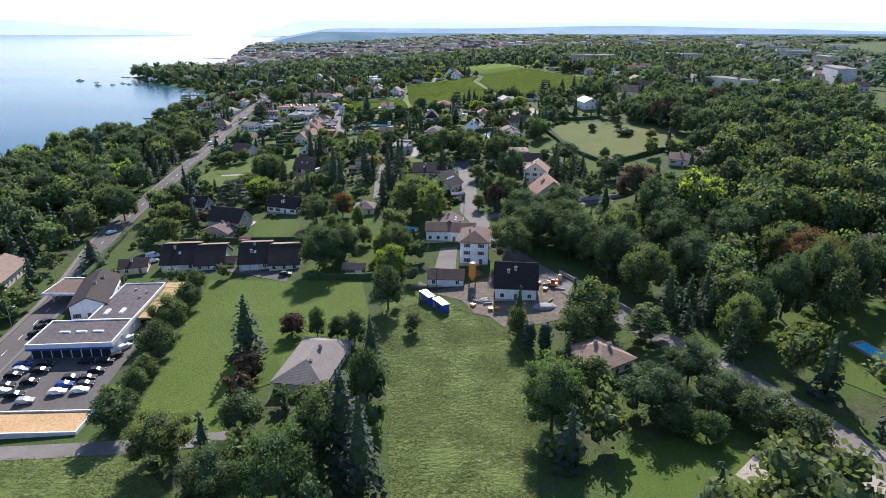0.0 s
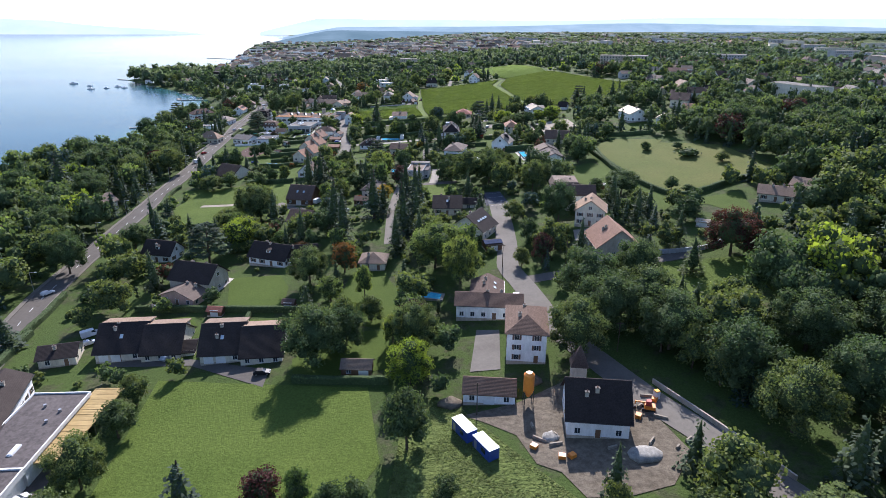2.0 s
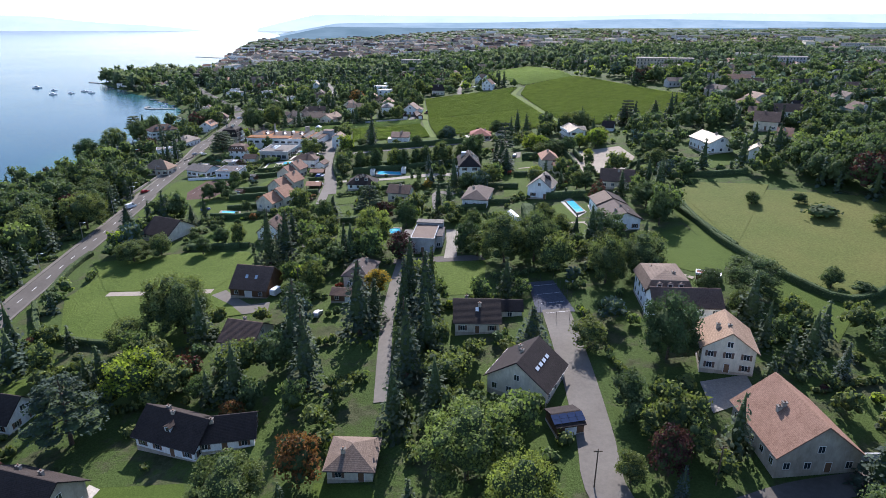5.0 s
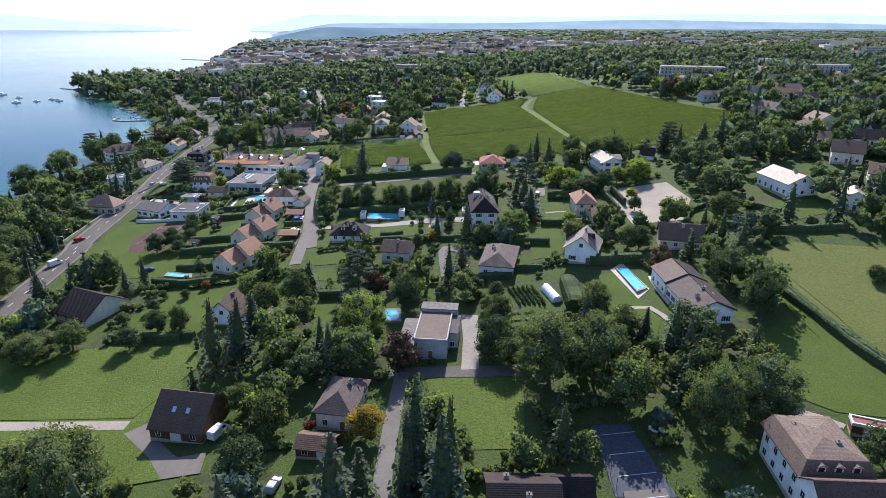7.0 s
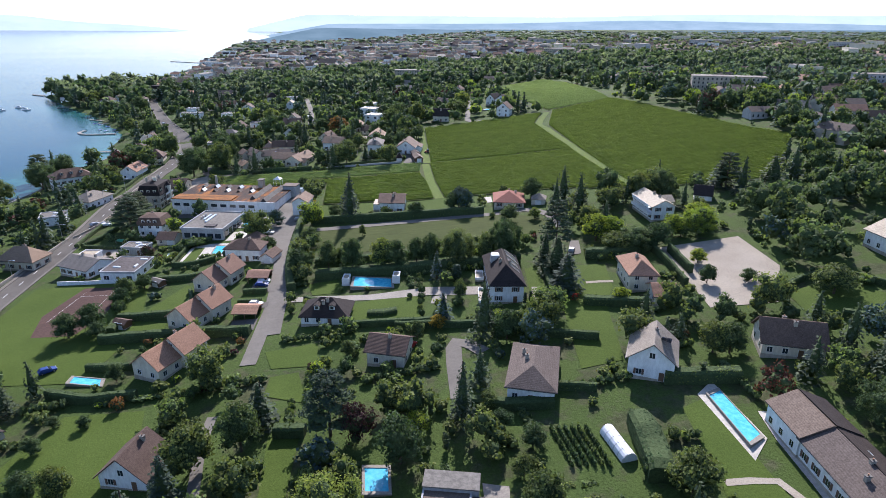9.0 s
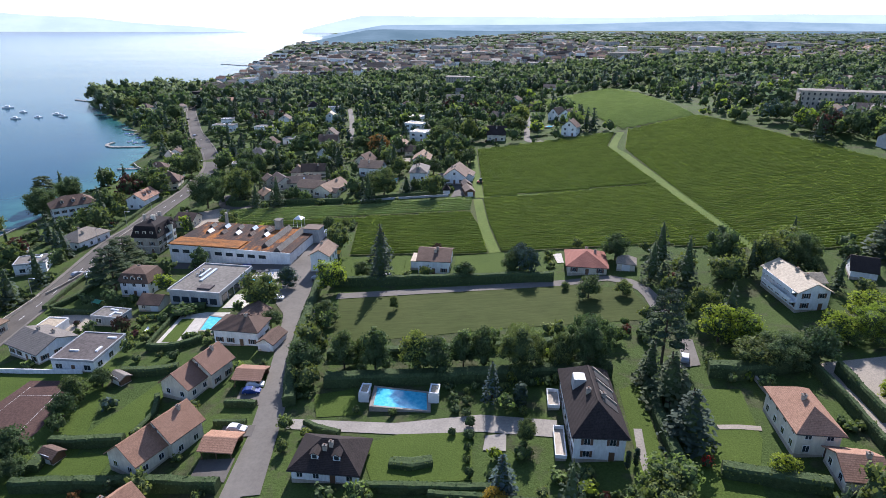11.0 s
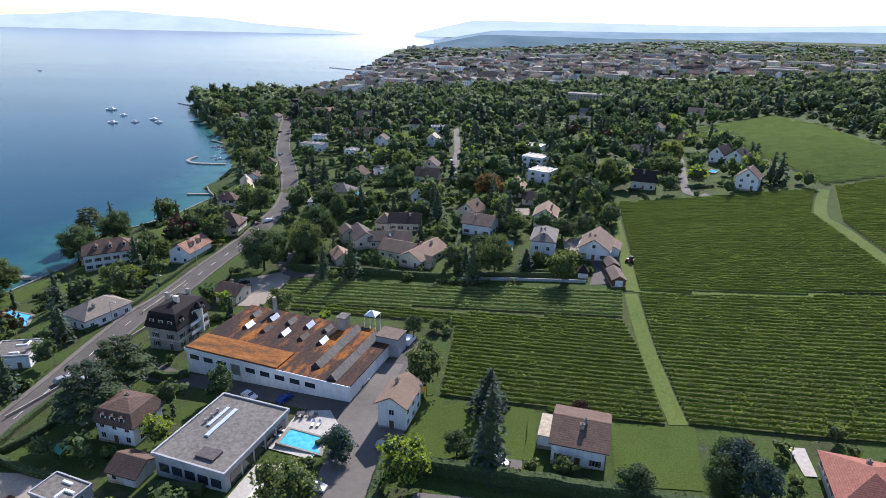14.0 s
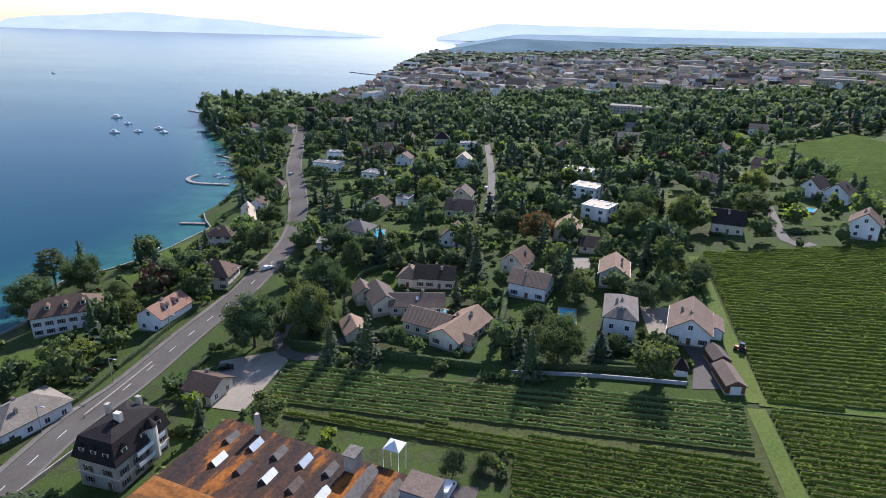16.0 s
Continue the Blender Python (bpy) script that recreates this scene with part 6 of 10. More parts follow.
hedge([(-71.2, 543.8), (-67.6, 548.1)], 1.2, 1.0, "low hedge by the pool terrace")
hedge([(-162.7, 582.4), (-162.0, 590.6), (-160.7, 601.0), (-161.2, 615.2)], 1.4, 1.4, "loose green hedge above the road wall")
hedge([(-161.5, 616.6), (-161.5, 625.6), (-162.4, 640.7), (-161.8, 654.4)], 1.6, 1.4, "loose green hedge above the road wall")
hedge([(-137.4, 611.4), (-139.5, 620.4), (-139.1, 626.3)], 1.5, 1.4, "dark hedge beside the road")
hedge([(-158.4, 665.7), (-161.0, 684.9)], 1.6, 1.6, "dark hedge beside the road")
hedge([(-125.3, 643.0), (-129.6, 653.3), (-131.5, 663.0), (-126.7, 670.2)], 1.8, 1.6, "tall clipped hedge round a drive")
hedge([(-206.4, 664.4), (-186.8, 648.5), (-171.3, 632.7)], 1.8, 1.5, "clipped hedge between lakeside gardens")
hedge([(-111.3, 672.4), (-116.3, 685.7), (-107.2, 697.3)], 1.8, 1.5, "clipped hedge between gardens")
hedge([(-61.8, 650.1), (-62.2, 663.9), (-63.6, 679.6)], 2.4, 1.8, "tall clipped hedge between villas")
hedge([(-122.2, 744.4), (-107.5, 748.3), (-91.9, 747.7)], 1.8, 1.5, "clipped hedge between gardens")
hedge([(-163.6, 757.1), (-150.1, 760.1), (-131.0, 763.2)], 1.8, 1.5, "clipped hedge between gardens")
hedge([(-73.2, 828.3), (-54.9, 833.0), (-33.7, 825.5)], 1.8, 1.5, "clipped hedge between gardens")
hedge([(-187.9, 836.6), (-172.6, 844.9), (-148.3, 849.0)], 1.8, 1.5, "clipped hedge between gardens")
hedge([(-21.0, 453.3), (-16.4, 452.4), (-12.6, 453.1)], 1.4, 2.6, "dense dark shrub bed on the villa lawn")
hedge([(-33.0, 463.1), (-38.5, 465.4), (-41.5, 467.5)], 1.2, 1.4, "low clipped hedge along a terrace")
hedge([(-40.0, 482.4), (-22.0, 482.0), (-4.0, 481.0), (13.0, 480.6), (28.0, 480.0)], 3.0, 3.6, "tall loose dark shrubs under garden trees")
hedge([(-42.0, 495.0), (-20.0, 494.6), (2.0, 494.0), (26.0, 494.0)], 2.2, 3.0, "loose dark shrubs along a dry lawn")
hedge([(33.4, 447.0), (33.8, 462.0), (35.0, 478.0)], 2.4, 2.4, "dark hedge under tall conifers")
hedge([(49.0, 477.0), (58.0, 475.4), (69.0, 477.4)], 3.2, 4.0, "tall loose dark shrubs behind a lawn")
hedge([(40.0, 446.2), (48.0, 443.4), (56.0, 440.6)], 2.4, 3.0, "loose dark shrubs below a lawn")
# gardens between the meadow and the terracotta houses
LOW.append([(-94.3, 467.6), (-69.6, 433.8), (-66.1, 416.1), (-97.3, 421.6), (-89.3, 437.6)])
LOW.append([(-107.9, 422.2), (-70.8, 417.0), (-73.9, 403.5), (-69.0, 387.2), (-97.6, 390.7), (-113.3, 416.6)])
road("lane", [(-53.3, 411.0), (-53.0, 402.2), (-50.9, 391.5), (-48.3, 379.1)], 2.4, "old_asphalt", "narrow pale path between gardens", 0.16, "path")
patch("lawn", [(-39.0, 401.8), (-32.2, 400.6), (-31.9, 374.8), (-36.3, 375.4)], "lawn", 0.14, "strip of lawn between tall trees", "lawn")
patch("driveway", [(4.2, 382.1), (8.9, 380.6), (7.1, 363.0), (3.6, 363.4)], "pavement", 0.2, "pale paved drive beside the concrete villa", "yard")
patch("terrace", [(61.0, 393.3), (60.0, 384.9), (59.8, 373.5), (59.1, 361.5), (61.8, 363.3), (62.0, 373.4), (62.2, 385.6), (62.8, 392.9)], "pale_paving", 0.2, "pale stone path along a long house", "terrace")
hedge([(-97.5, 425.4), (-86.9, 421.6), (-74.4, 421.5)], 2.4, 2.0, "dark clipped hedge behind a garden pool")
hedge([(-93.4, 436.5), (-83.3, 435.1), (-77.4, 436.2)], 2.0, 1.8, "dark clipped hedge between garden plots")
hedge([(-95.6, 387.9), (-85.2, 385.9), (-74.1, 384.5)], 2.2, 2.2, "dark hedge between orchard and meadow")
hedge([(-37.7, 402.3), (-31.0, 401.6)], 2.6, 2.6, "dark loose hedge across a garden")
hedge([(47.2, 406.9), (55.0, 405.4), (62.8, 404.2)], 3.0, 3.4, "tall dark hedge behind a swimming pool")
tree(-95.1, 395.8, 4.5, 5, "broad", "leaf_broad")
tree(-89.2, 403.9, 4.2, 4.6, "broad", "leaf_broad")
tree(-76.8, 391.2, 4.8, 5, "broad", "leaf_broad")
tree(-106.4, 408.6, 4, 4.6, "broad", "leaf_broad")
tree(-89.5, 412.7, 3, 3.4, "broad", "leaf_broad")
tree(-82.2, 411.8, 3, 3.4, "broad", "leaf_broad")
tree(37.3, 391.4, 2.8, 3.4, "shrub", "leaf_hedge")
tree(37.3, 384.2, 3.2, 3.8, "shrub", "leaf_hedge")
tree(41.9, 388.4, 2.6, 3.1, "shrub", "leaf_hedge")
tree(38.3, 375.7, 3.4, 4.1, "shrub", "leaf_hedge")
tree(34.1, 380.1, 3.0, 3.6, "shrub", "leaf_hedge")
tree(48.0, 363.4, 3.6, 4.3, "shrub", "leaf_hedge")
tree(44.3, 361.1, 3.0, 3.6, "shrub", "leaf_hedge")
tree(33.9, 369.9, 3.4, 4.1, "shrub", "leaf_hedge")
tree(-1.2, 441.0, 4.2, 4.6, "broad", "leaf_gold")
LOW.append([(-60.4, 458.6), (0.7, 444.3), (-1.4, 408.7), (-52.4, 418.8)])
road("lane", [(-51.1, 467.0), (-50.8, 447.1), (-50.5, 431.5)], 4.2, "old_asphalt", "asphalt lane down between gardens", 0.16, "road")
patch("lawn", [(-47.2, 437.2), (-33.6, 439.4), (-32.3, 428.1), (-44.0, 428.7)], "lawn", 0.13, "garden lawn beside a curved path", "lawn")
patch("lawn", [(-43.3, 424.9), (-36.6, 425.9), (-32.5, 412.6), (-43.3, 417.1)], "lawn", 0.13, "shaded garden lawn under tall trees", "lawn")
hedge([(1.3, 406.4), (11.9, 403.3), (21.8, 402.4)], 2.4, 2.4, "dark hedge behind a kitchen garden")
hedge([(36.8, 394.3), (36.6, 385.9), (35.4, 377.6)], 3.6, 4.6, "tall loose dark shrubs beside a pool lawn")
tree(-43.6, 398.3, 12.0, 9.0, "broad", "leaf_hedge")
tree(-53.8, 384.4, 13.0, 8.0, "conifer", "leaf_conifer")
tree(-56.8, 376.6, 12.0, 8.0, "conifer", "leaf_conifer")
tree(-25.6, 400.4, 16.0, 14.0, "cedar", "leaf_conifer")
tree(-19.8, 398.0, 9.0, 8.0, "broad", "leaf_purple")
tree(9.7, 396.8, 4.6, 5.199999999999999, "broad", "leaf_hedge")
tree(15.1, 390.5, 5, 5.6, "broad", "leaf_hedge")
tree(12.0, 383.3, 4.4, 5.0, "broad", "leaf_hedge")
tree(7.9, 404.3, 4, 4.6, "broad", "leaf_hedge")
tree(55.1, 205.6, 9, 8.5, "broad", "leaf_light")
tree(56.5, 194.2, 11, 9, "broad", "leaf_broad")
tree(61.0, 186.2, 12, 9.5, "broad", "leaf_hedge")
tree(64.4, 178.8, 12, 9, "broad", "leaf_broad")
tree(66.6, 172.6, 11, 6, "conifer", "leaf_conifer")
tree(64.1, 203.9, 12, 10, "broad", "leaf_broad")
tree(69.1, 166.1, 12, 9.5, "broad", "leaf_hedge")
OPEN.append([(-92.0, 606.3), (-72.0, 609.1), (-55.5, 604.1), (-47.7, 576.4), (-62.7, 574.0)])
tree(-62.2, 594.0, 6.5, 6.0, "broad", "leaf_broad")
hedge([(75.4, 473.8), (75.3, 465.5), (75.0, 456.5)], 3.0, 1.4, "row of narrow clipped evergreens")
patch("yard", [(-65.7, 528.4), (-67.5, 536.8), (-66.9, 550.1), (-65.7, 564.6), (-53.2, 552.7), (-55.0, 537.2), (-50.6, 516.9), (-58.2, 516.0)], "old_asphalt", 0.13, "worn asphalt yard beside the lane", "yard")

# ---- buildings ----
CARPORTS = []
house(-105.0, 186.3, 14, 10.5, 24.0, 5, 2.6, "gable_d", "white", "dark")
house(-26.0, 134.4, -13, 12.6, 22.0, 3.4, 3, "hip", "cream", "grey", skylights=2)
house(45.8, 124.9, 29, 11.2, 12.0, 3.5, 2.5, "hip", "cream", "tan")
house(32.9, 170.7, -9, 12.6, 12.0, 4.5, 6, "gable_w", "white", "dark")
house(23.3, 201.5, -9, 9.8, 15.0, 8.5, 2.6, "hip", "white", "brown")
house(16.0, 221.0, -8, 18.6, 8.0, 4.5, 2.2, "gable_w", "white", "brown")
house(16.2, 227.6, -8, 9.0, 12.5, 4.5, 2.2, "gable_d", "white", "brown", skylights=2)
house(11.6, 182.7, -8, 11.8, 7.0, 2.8, 2.2, "gable_w", "white", "brown")
row_a = house(-87.6, 219.8, 3, 12.6, 15.0, 3.0, 5.3, "gable_w", "cream", "dark", garage=2, skylights=1, name="row_house", label="cream row house with a long dark tiled roof and garages")
wing(row_a, 11.5, -1.6, 0, 10.4, 15.0, 2.8, 5.2, "gable_w", "cream", "dark")
row_b = house(-58.2, 214.6, 3, 11.0, 15.0, 3.0, 5.3, "gable_w", "cream", "dark", garage=2, skylights=1, name="row_house", label="cream row house with a long dark tiled roof beside the meadow")
wing(row_b, 11.0, -2.2, 0, 11.0, 15.0, 2.8, 5.2, "gable_w", "cream", "dark")
# rear slopes get a lighter tile colour that paints full sun on them
for row, u, v, a, z in ((row_a, 0.0, 0.0, 6.3, 8.36), (row_a, 11.5, -1.6, 5.2, 8.06), (row_b, 0.0, 0.0, 5.5, 8.36), (row_b, 11.0, -2.2, 5.5, 8.06)):
    ob_of("rear_wall", Shape().box(u - a + 0.05, u + a - 0.05, v + 0.4, v + 4.6, 3.0, z - 1.15, "wall_cream").mesh("rear_wall"), row)
    ob_of("rear_roof", Shape().add([(u + p, v + q, z - 0.24 * q + h) for h in (-0.18, 0.06) for p, q in ((-a, 0.0), (a + 0.4, 0.0), (a + 0.4, 5.2), (-a, 5.2))], [(3, 2, 1, 0), (4, 5, 6, 7), (0, 1, 5, 4), (1, 2, 6, 5), (2, 3, 7, 6), (3, 0, 4, 7)], "roof_tan").mesh("rear_roof"), row, label="low rear slope in lighter tan that paints full sun")
wing(row_a, 18.4, -4.6, 0, 3.6, 7.0, 2.6, 1.6, "gable_w", "cream", "dark", False)
house(-80.8, 249.0, -21, 12.7, 10.2, 3, 2.5, "gable_d", "pink", "greybrown")
house(-79.3, 256.9, -18, 15.1, 11.2, 5, 4.5, "gable_w", "stone", "dark")
house(-57.4, 274.2, -22, 15.1, 10.0, 3.2, 4, "gable_w", "white", "dark", dormers=1)
house(-47.5, 273.1, 8, 11.7, 8.0, 3, 3, "gable_w", "white", "dark")
house(-102.9, 287.1, -15, 11.8, 9.0, 3.5, 4, "gable_w", "white", "dark", dormers=1)
house(-19.8, 261.4, -5, 8.6, 8.8, 3, 2.2, "hip", "cream", "greybrown")
long_low = house(8.8, 310.3, -4, 11.4, 12.4, 3.4, 3.6, "gable_w", "cream", "dark", skylights=1)
wing(long_low, 9.0, 4.2, 0, 6.5, 5.0, 3.0, 1.8, "gable_w", "cream", "dark")
house(17.2, 281.3, -32, 13.7, 12.0, 4, 5, "gable_d", "cream", "dark", skylights=4)
house(22.4, 266.4, 10, 5.7, 6.0, 2.5, 1, "gable_w", "wood", "dark", solar=True)
house(62.6, 283.3, -18, 10.9, 11.0, 6, 4, "gable_d", "cream", "tan")
manor = house(59.0, 311.8, -6, 11.0, 13.0, 6.4, 3.4, "mansard", "white", "greybrown", dormers=3, name="villa", label="large white villa with a weathered mansard roof and dormers")
wing(manor, 2.2, -10.9, 0, 16.5, 8.4, 6.0, 3.2, "gable_w", "white", "brown")
house(62.9, 256.2, -1, 14.9, 16.0, 4, 6, "gable_d", "stone", "terracotta", name="barn")
house(139.3, 290.3, -30, 12.6, 9.0, 3.2, 2.5, "gable_w", "cream", "tan")
house(152.9, 291.8, -50, 10.3, 9.0, 4.5, 2.5, "gable_w", "white", "tan")
house(-58.2, 346.0, -13, 12.0, 13.4, 2.8, 5.3, "gable_w", "wood", "brown", skylights=2)
house(-53.0, 312.2, -17, 9.4, 11.2, 3, 3.6, "gable_w", "cream", "brown")
house(-24.7, 344.0, -13, 7.6, 12.6, 4.5, 2.5, "hip", "cream", "greybrown", skylights=2)
house(-28.7, 332.2, -11, 7.4, 5.2, 2.4, 1.3, "gable_w", "wood", "brown")
cube = house(-3.7, 369.4, -9, 8.0, 16.6, 5, 0, "flat", "grey", "greybrown", name="villa", label="grey concrete villa of stepped flat-roofed blocks")
wing(cube, -6.2, -1.4, 0, 4.0, 14.0, 3.2, 0, "flat", "grey", "concrete")
wing(cube, 5.0, 1.6, 0, 2.6, 10.0, 4.4, 0, "flat", "grey", "bitumen")
wing(cube, 0.6, 8.6, 0, 9.6, 4.0, 5.9, 0, "flat", "grey", "concrete", False)
ranch = house(66.1, 371.5, -1, 10.6, 16.6, 4.2, 2.4, "gable_d", "white", "greybrown", skylights=2)
wing(ranch, -0.3, 13.6, 0, 10.6, 10.4, 4.6, 2.3, "gable_d", "white", "greybrown")
# dark slabs over the right-hand slopes paint them as shaded
for v, d, z in ((0.0, 16.6, 6.6), (13.6, 10.4, 6.9)):
    ob_of("shaded_slope", Shape().add([(0.1 + q, v + g * (d / 2 + 0.45), z - 0.43 * q + h) for h in (-0.05, 0.16) for q, g in ((0.0, -1), (5.75, -1), (5.75, 1), (0.0, 1))], [(3, 2, 1, 0), (4, 5, 6, 7), (0, 1, 5, 4), (1, 2, 6, 5), (2, 3, 7, 6), (3, 0, 4, 7)], "roof_dark").mesh("shaded_slope"), ranch, label="dark slab painting shade on one roof slope")
house(-108.8, 406.8, -27, 13.7, 15.9, 2.5, 5, "gable_w", "cream", "dark")
house(-63.4, 395.0, -11, 9.8, 9.0, 3, 4.5, "gable_d", "white", "brown")
house(-109.3, 500.0, -4, 12.0, 14.4, 3.5, 0, "flat", "white", "bitumen")
house(-126.2, 505.3, -25, 13.4, 11.4, 3.6, 2.3, "gable_w", "white", "grey")
twin_a = house(-70.9, 487.9, -20, 8.4, 7.6, 4.9, 3.4, "gable_d", "cream", "terracotta")
wing(twin_a, -1.5, -6.6, 0, 8.4, 7.0, 3.7, 3.3, "gable_d", "cream", "terracotta")
twin_b = house(-69.0, 463.2, -25, 8.6, 8.0, 4.9, 3.5, "gable_d", "cream", "terracotta")
wing(twin_b, -1.5, -7.6, 0, 8.6, 7.6, 3.7, 3.4, "gable_d", "cream", "terracotta")
CARPORTS += [(-59.4, 485.8, -4), (-57.3, 460.0, -4)]
pool_house = house(-69.0, 507.4, -7, 12.8, 8.2, 5, 2.4, "hip", "white", "brown", name="villa", label="white villa with brown tiled hipped roofs beside a pool")
wing(pool_house, 0.0, 7.4, 0, 7.4, 7.2, 4.6, 1.8, "gable_d", "white", "brown")
house(-59.2, 503.0, -14, 4.6, 7.4, 2.5, 1.4, "gable_d", "white", "brown")
house(-115.9, 542.8, -4, 9.9, 9.0, 5.5, 3.5, "mansard", "white", "brown", dormers=3)
house(-105.7, 530.4, -6, 7.2, 7.0, 2.5, 2, "gable_w", "cream", "brown")
house(-130.8, 584.2, -4, 9.8, 14.0, 7.4, 5.4, "mansard", "stone", "dark", dormers=0, name="hotel")
house(-128.8, 611.0, -6, 7.8, 8.4, 3.5, 2.3, "gable_w", "cream", "brown")
house(-56.0, 556.6, -6, 6.6, 9.9, 6.5, 2, "gable_d", "white", "tan")
terrace_house = house(-15.8, 550.9, -5, 10.4, 12.4, 5, 2.2, "gable_w", "white", "brown")
wing(terrace_house, -6.8, 1.6, 0, 3.2, 7.6, 2.6, 0, "flat", "white", "cream", False)
house(33.9, 542.7, -7, 12.2, 13.8, 3, 3, "hip", "cream", "red")
house(46.2, 539.3, -16, 5.6, 6.0, 2.6, 1.8, "hip", "cream", "grey")
lantern_villa = house(19.5, 462.2, -2, 9.6, 22.4, 6, 4.2, "hip", "white", "dark", name="villa", label="white villa with a dark tiled hipped roof and a glazed lantern")
house(-32.7, 454.0, -5, 13.1, 10.0, 3, 3.5, "hip", "white", "dark", dormers=2)
house(58.2, 455.8, -4, 7.6, 14.0, 5.4, 2.8, "hip", "cream", "terracotta", skylights=1)
house(61.3, 443.3, -7, 6.3, 8.0, 3, 2, "gable_w", "cream", "terracotta")
balcony_house = house(83.6, 510.0, 3, 8.4, 17.4, 5.6, 2.2, "gable_d", "white", "cream", name="villa", label="white villa with a pale cream roof and long balconies")
wing(balcony_house, 3.4, 0.0, 0, 6.0, 6.0, 5.6, 1.6, "gable_w", "white", "cream", False)
for z in (2.6, 5.2):
    ob_of("balcony", Shape().box(-6.0, -4.25, -8.6, 6.0, z - 0.2, z, "wall_white").box(-6.0, -5.88, -8.6, 6.0, z, z + 0.95, "trim_white").mesh("balcony"), balcony_house)
house(107.0, 519.2, -24, 6.5, 8.0, 2.5, 3, "gable_w", "white", "dark")
house(19.3, 412.4, -15, 10.0, 18.4, 4, 2.5, "hip", "white", "greybrown")
house(-13.8, 428.8, -15, 9.4, 9.0, 4, 2.5, "gable_w", "cream", "brown")
house(46.5, 412.5, -24, 9.7, 11.0, 5, 4, "gable_d", "white", "grey", solar=True)
house(78.8, 413.7, -17, 13.0, 9.0, 3.5, 4, "gable_w", "cream", "brown")
house(136.8, 452.3, -86, 18.4, 12.4, 5, 3, "gable_w", "white", "cream")
house(146.3, 428.0, -29, 6.2, 9.0, 5, 2, "gable_d", "white", "cream")
house(192.5, 529.3, -49, 13.3, 12.0, 5, 3, "hip", "cream", "tan", far=True)
house(178.3, 479.3, -31, 11.4, 12.0, 5, 4, "gable_w", "cream", "brown", far=True)
house(186.6, 502.9, -36, 9.5, 10.0, 4, 3, "gable_w", "cream", "brown", far=True)
house(172.1, 451.5, -33, 6.2, 10.0, 4, 3, "gable_w", "cream", "terracotta", far=True)
corner_villa = house(-72.6, 650.2, -20, 9.6, 18.0, 3.5, 2.8, "gable_d", "cream", "tan", name="villa", label="cream villa with two tan tiled wings round a pool")
wing(corner_villa, -9.2, -1.8, 6, 13.5, 9.4, 3.5, 2.8, "gable_w", "cream", "tan")
wing(corner_villa, 4.6, -4.8, 0, 5.0, 4.6, 2.8, 1.6, "gable_w", "cream", "tan")
elbow = house(-89.6, 664.2, 16, 16.5, 8.0, 3.4, 2.5, "gable_w", "cream", "greybrown", skylights=1)
wing(elbow, -11.5, 3.2, 18, 8.4, 13.0, 3.6, 2.8, "gable_d", "cream", "greybrown")
wing(elbow, -17.5, 8.6, 18, 6.0, 7.0, 3.2, 2.2, "gable_d", "cream", "greybrown")
house(-103.6, 645.8, 35, 6.0, 8.4, 2.9, 1.9, "gable_d", "cream", "tan")
house(-88.4, 683.8, 8, 13.0, 9.0, 4, 3, "gable_w", "cream", "dark")
house(-28.5, 661.2, -3, 8.4, 15.0, 7.3, 2.4, "hip", "white", "grey", dormers=1)
chalet = house(-9.4, 661.6, -9, 10.6, 15.2, 4.3, 3.8, "gable_d", "white", "tan")
wing(chalet, 6.6, 2.0, 0, 3.6, 8.0, 3.4, 1.0, "gable_d", "white", "tan", False)
house(-3.6, 637.0, 9, 4.4, 9.6, 2.6, 1.3, "gable_d", "wood", "greybrown")
house(-4.6, 646.8, 12, 4.2, 6.4, 2.6, 1.3, "gable_d", "wood", "greybrown")
house(-14.2, 640.0, 0, 3.2, 3.2, 2.4, 2.2, "hip", "white", "dark", name="garden_shed")
house(-29.2, 695.0, -3, 9.0, 13.0, 5, 3, "gable_d", "white", "tan")
house(-55.6, 681.3, -12, 12.2, 10.0, 5, 3, "gable_w", "white", "tan")
house(-34.1, 762.2, -24, 11.7, 11.0, 6, 0, "flat", "white", "cream", far=True)
house(-39.9, 796.2, -20, 12.8, 11.0, 6, 0, "flat", "white", "cream", far=True)
house(-44.6, 837.6, -13, 14.7, 11.0, 5, 0, "flat", "white", "cream", far=True)
house(-131.5, 721.5, -9, 12.5, 10.0, 6, 3, "hip", "white", "grey")
house(-155.0, 816.8, -12, 17.0, 10.0, 6, 0, "flat", "white", "concrete", far=True)
house(-136.9, 761.1, -13, 10.8, 9.0, 4, 3.5, "gable_d", "cream", "brown", far=True)
house(-95.8, 759.6, -2, 12.3, 10.0, 4, 3.5, "gable_w", "cream", "brown", far=True)
house(-90.6, 723.1, -1, 8.7, 10.0, 4, 4, "gable_d", "white", "brown", far=True)
house(-115.9, 864.4, 3, 9.5, 10.0, 5, 4, "gable_d", "white", "cream", far=True)
house(-57.6, 923.6, 3, 9.1, 10.0, 5, 3, "hip", "white", "brown", far=True)
house(-46.4, 735.5, -5, 9.5, 10.0, 5, 3.5, "gable_d", "cream", "tan", far=True)
house(-201.3, 852.1, -6, 17.6, 9.0, 5, 0, "flat", "white", "concrete", far=True)
house(-184.0, 910.3, -0, 12.8, 10.0, 5, 3, "gable_w", "cream", "brown", far=True)
house(61.7, 801.4, -38, 8.1, 11.0, 5, 4, "gable_d", "white", "dark", far=True)
house(68.1, 789.6, -35, 9.9, 10.0, 5, 4, "gable_d", "white", "dark", far=True)
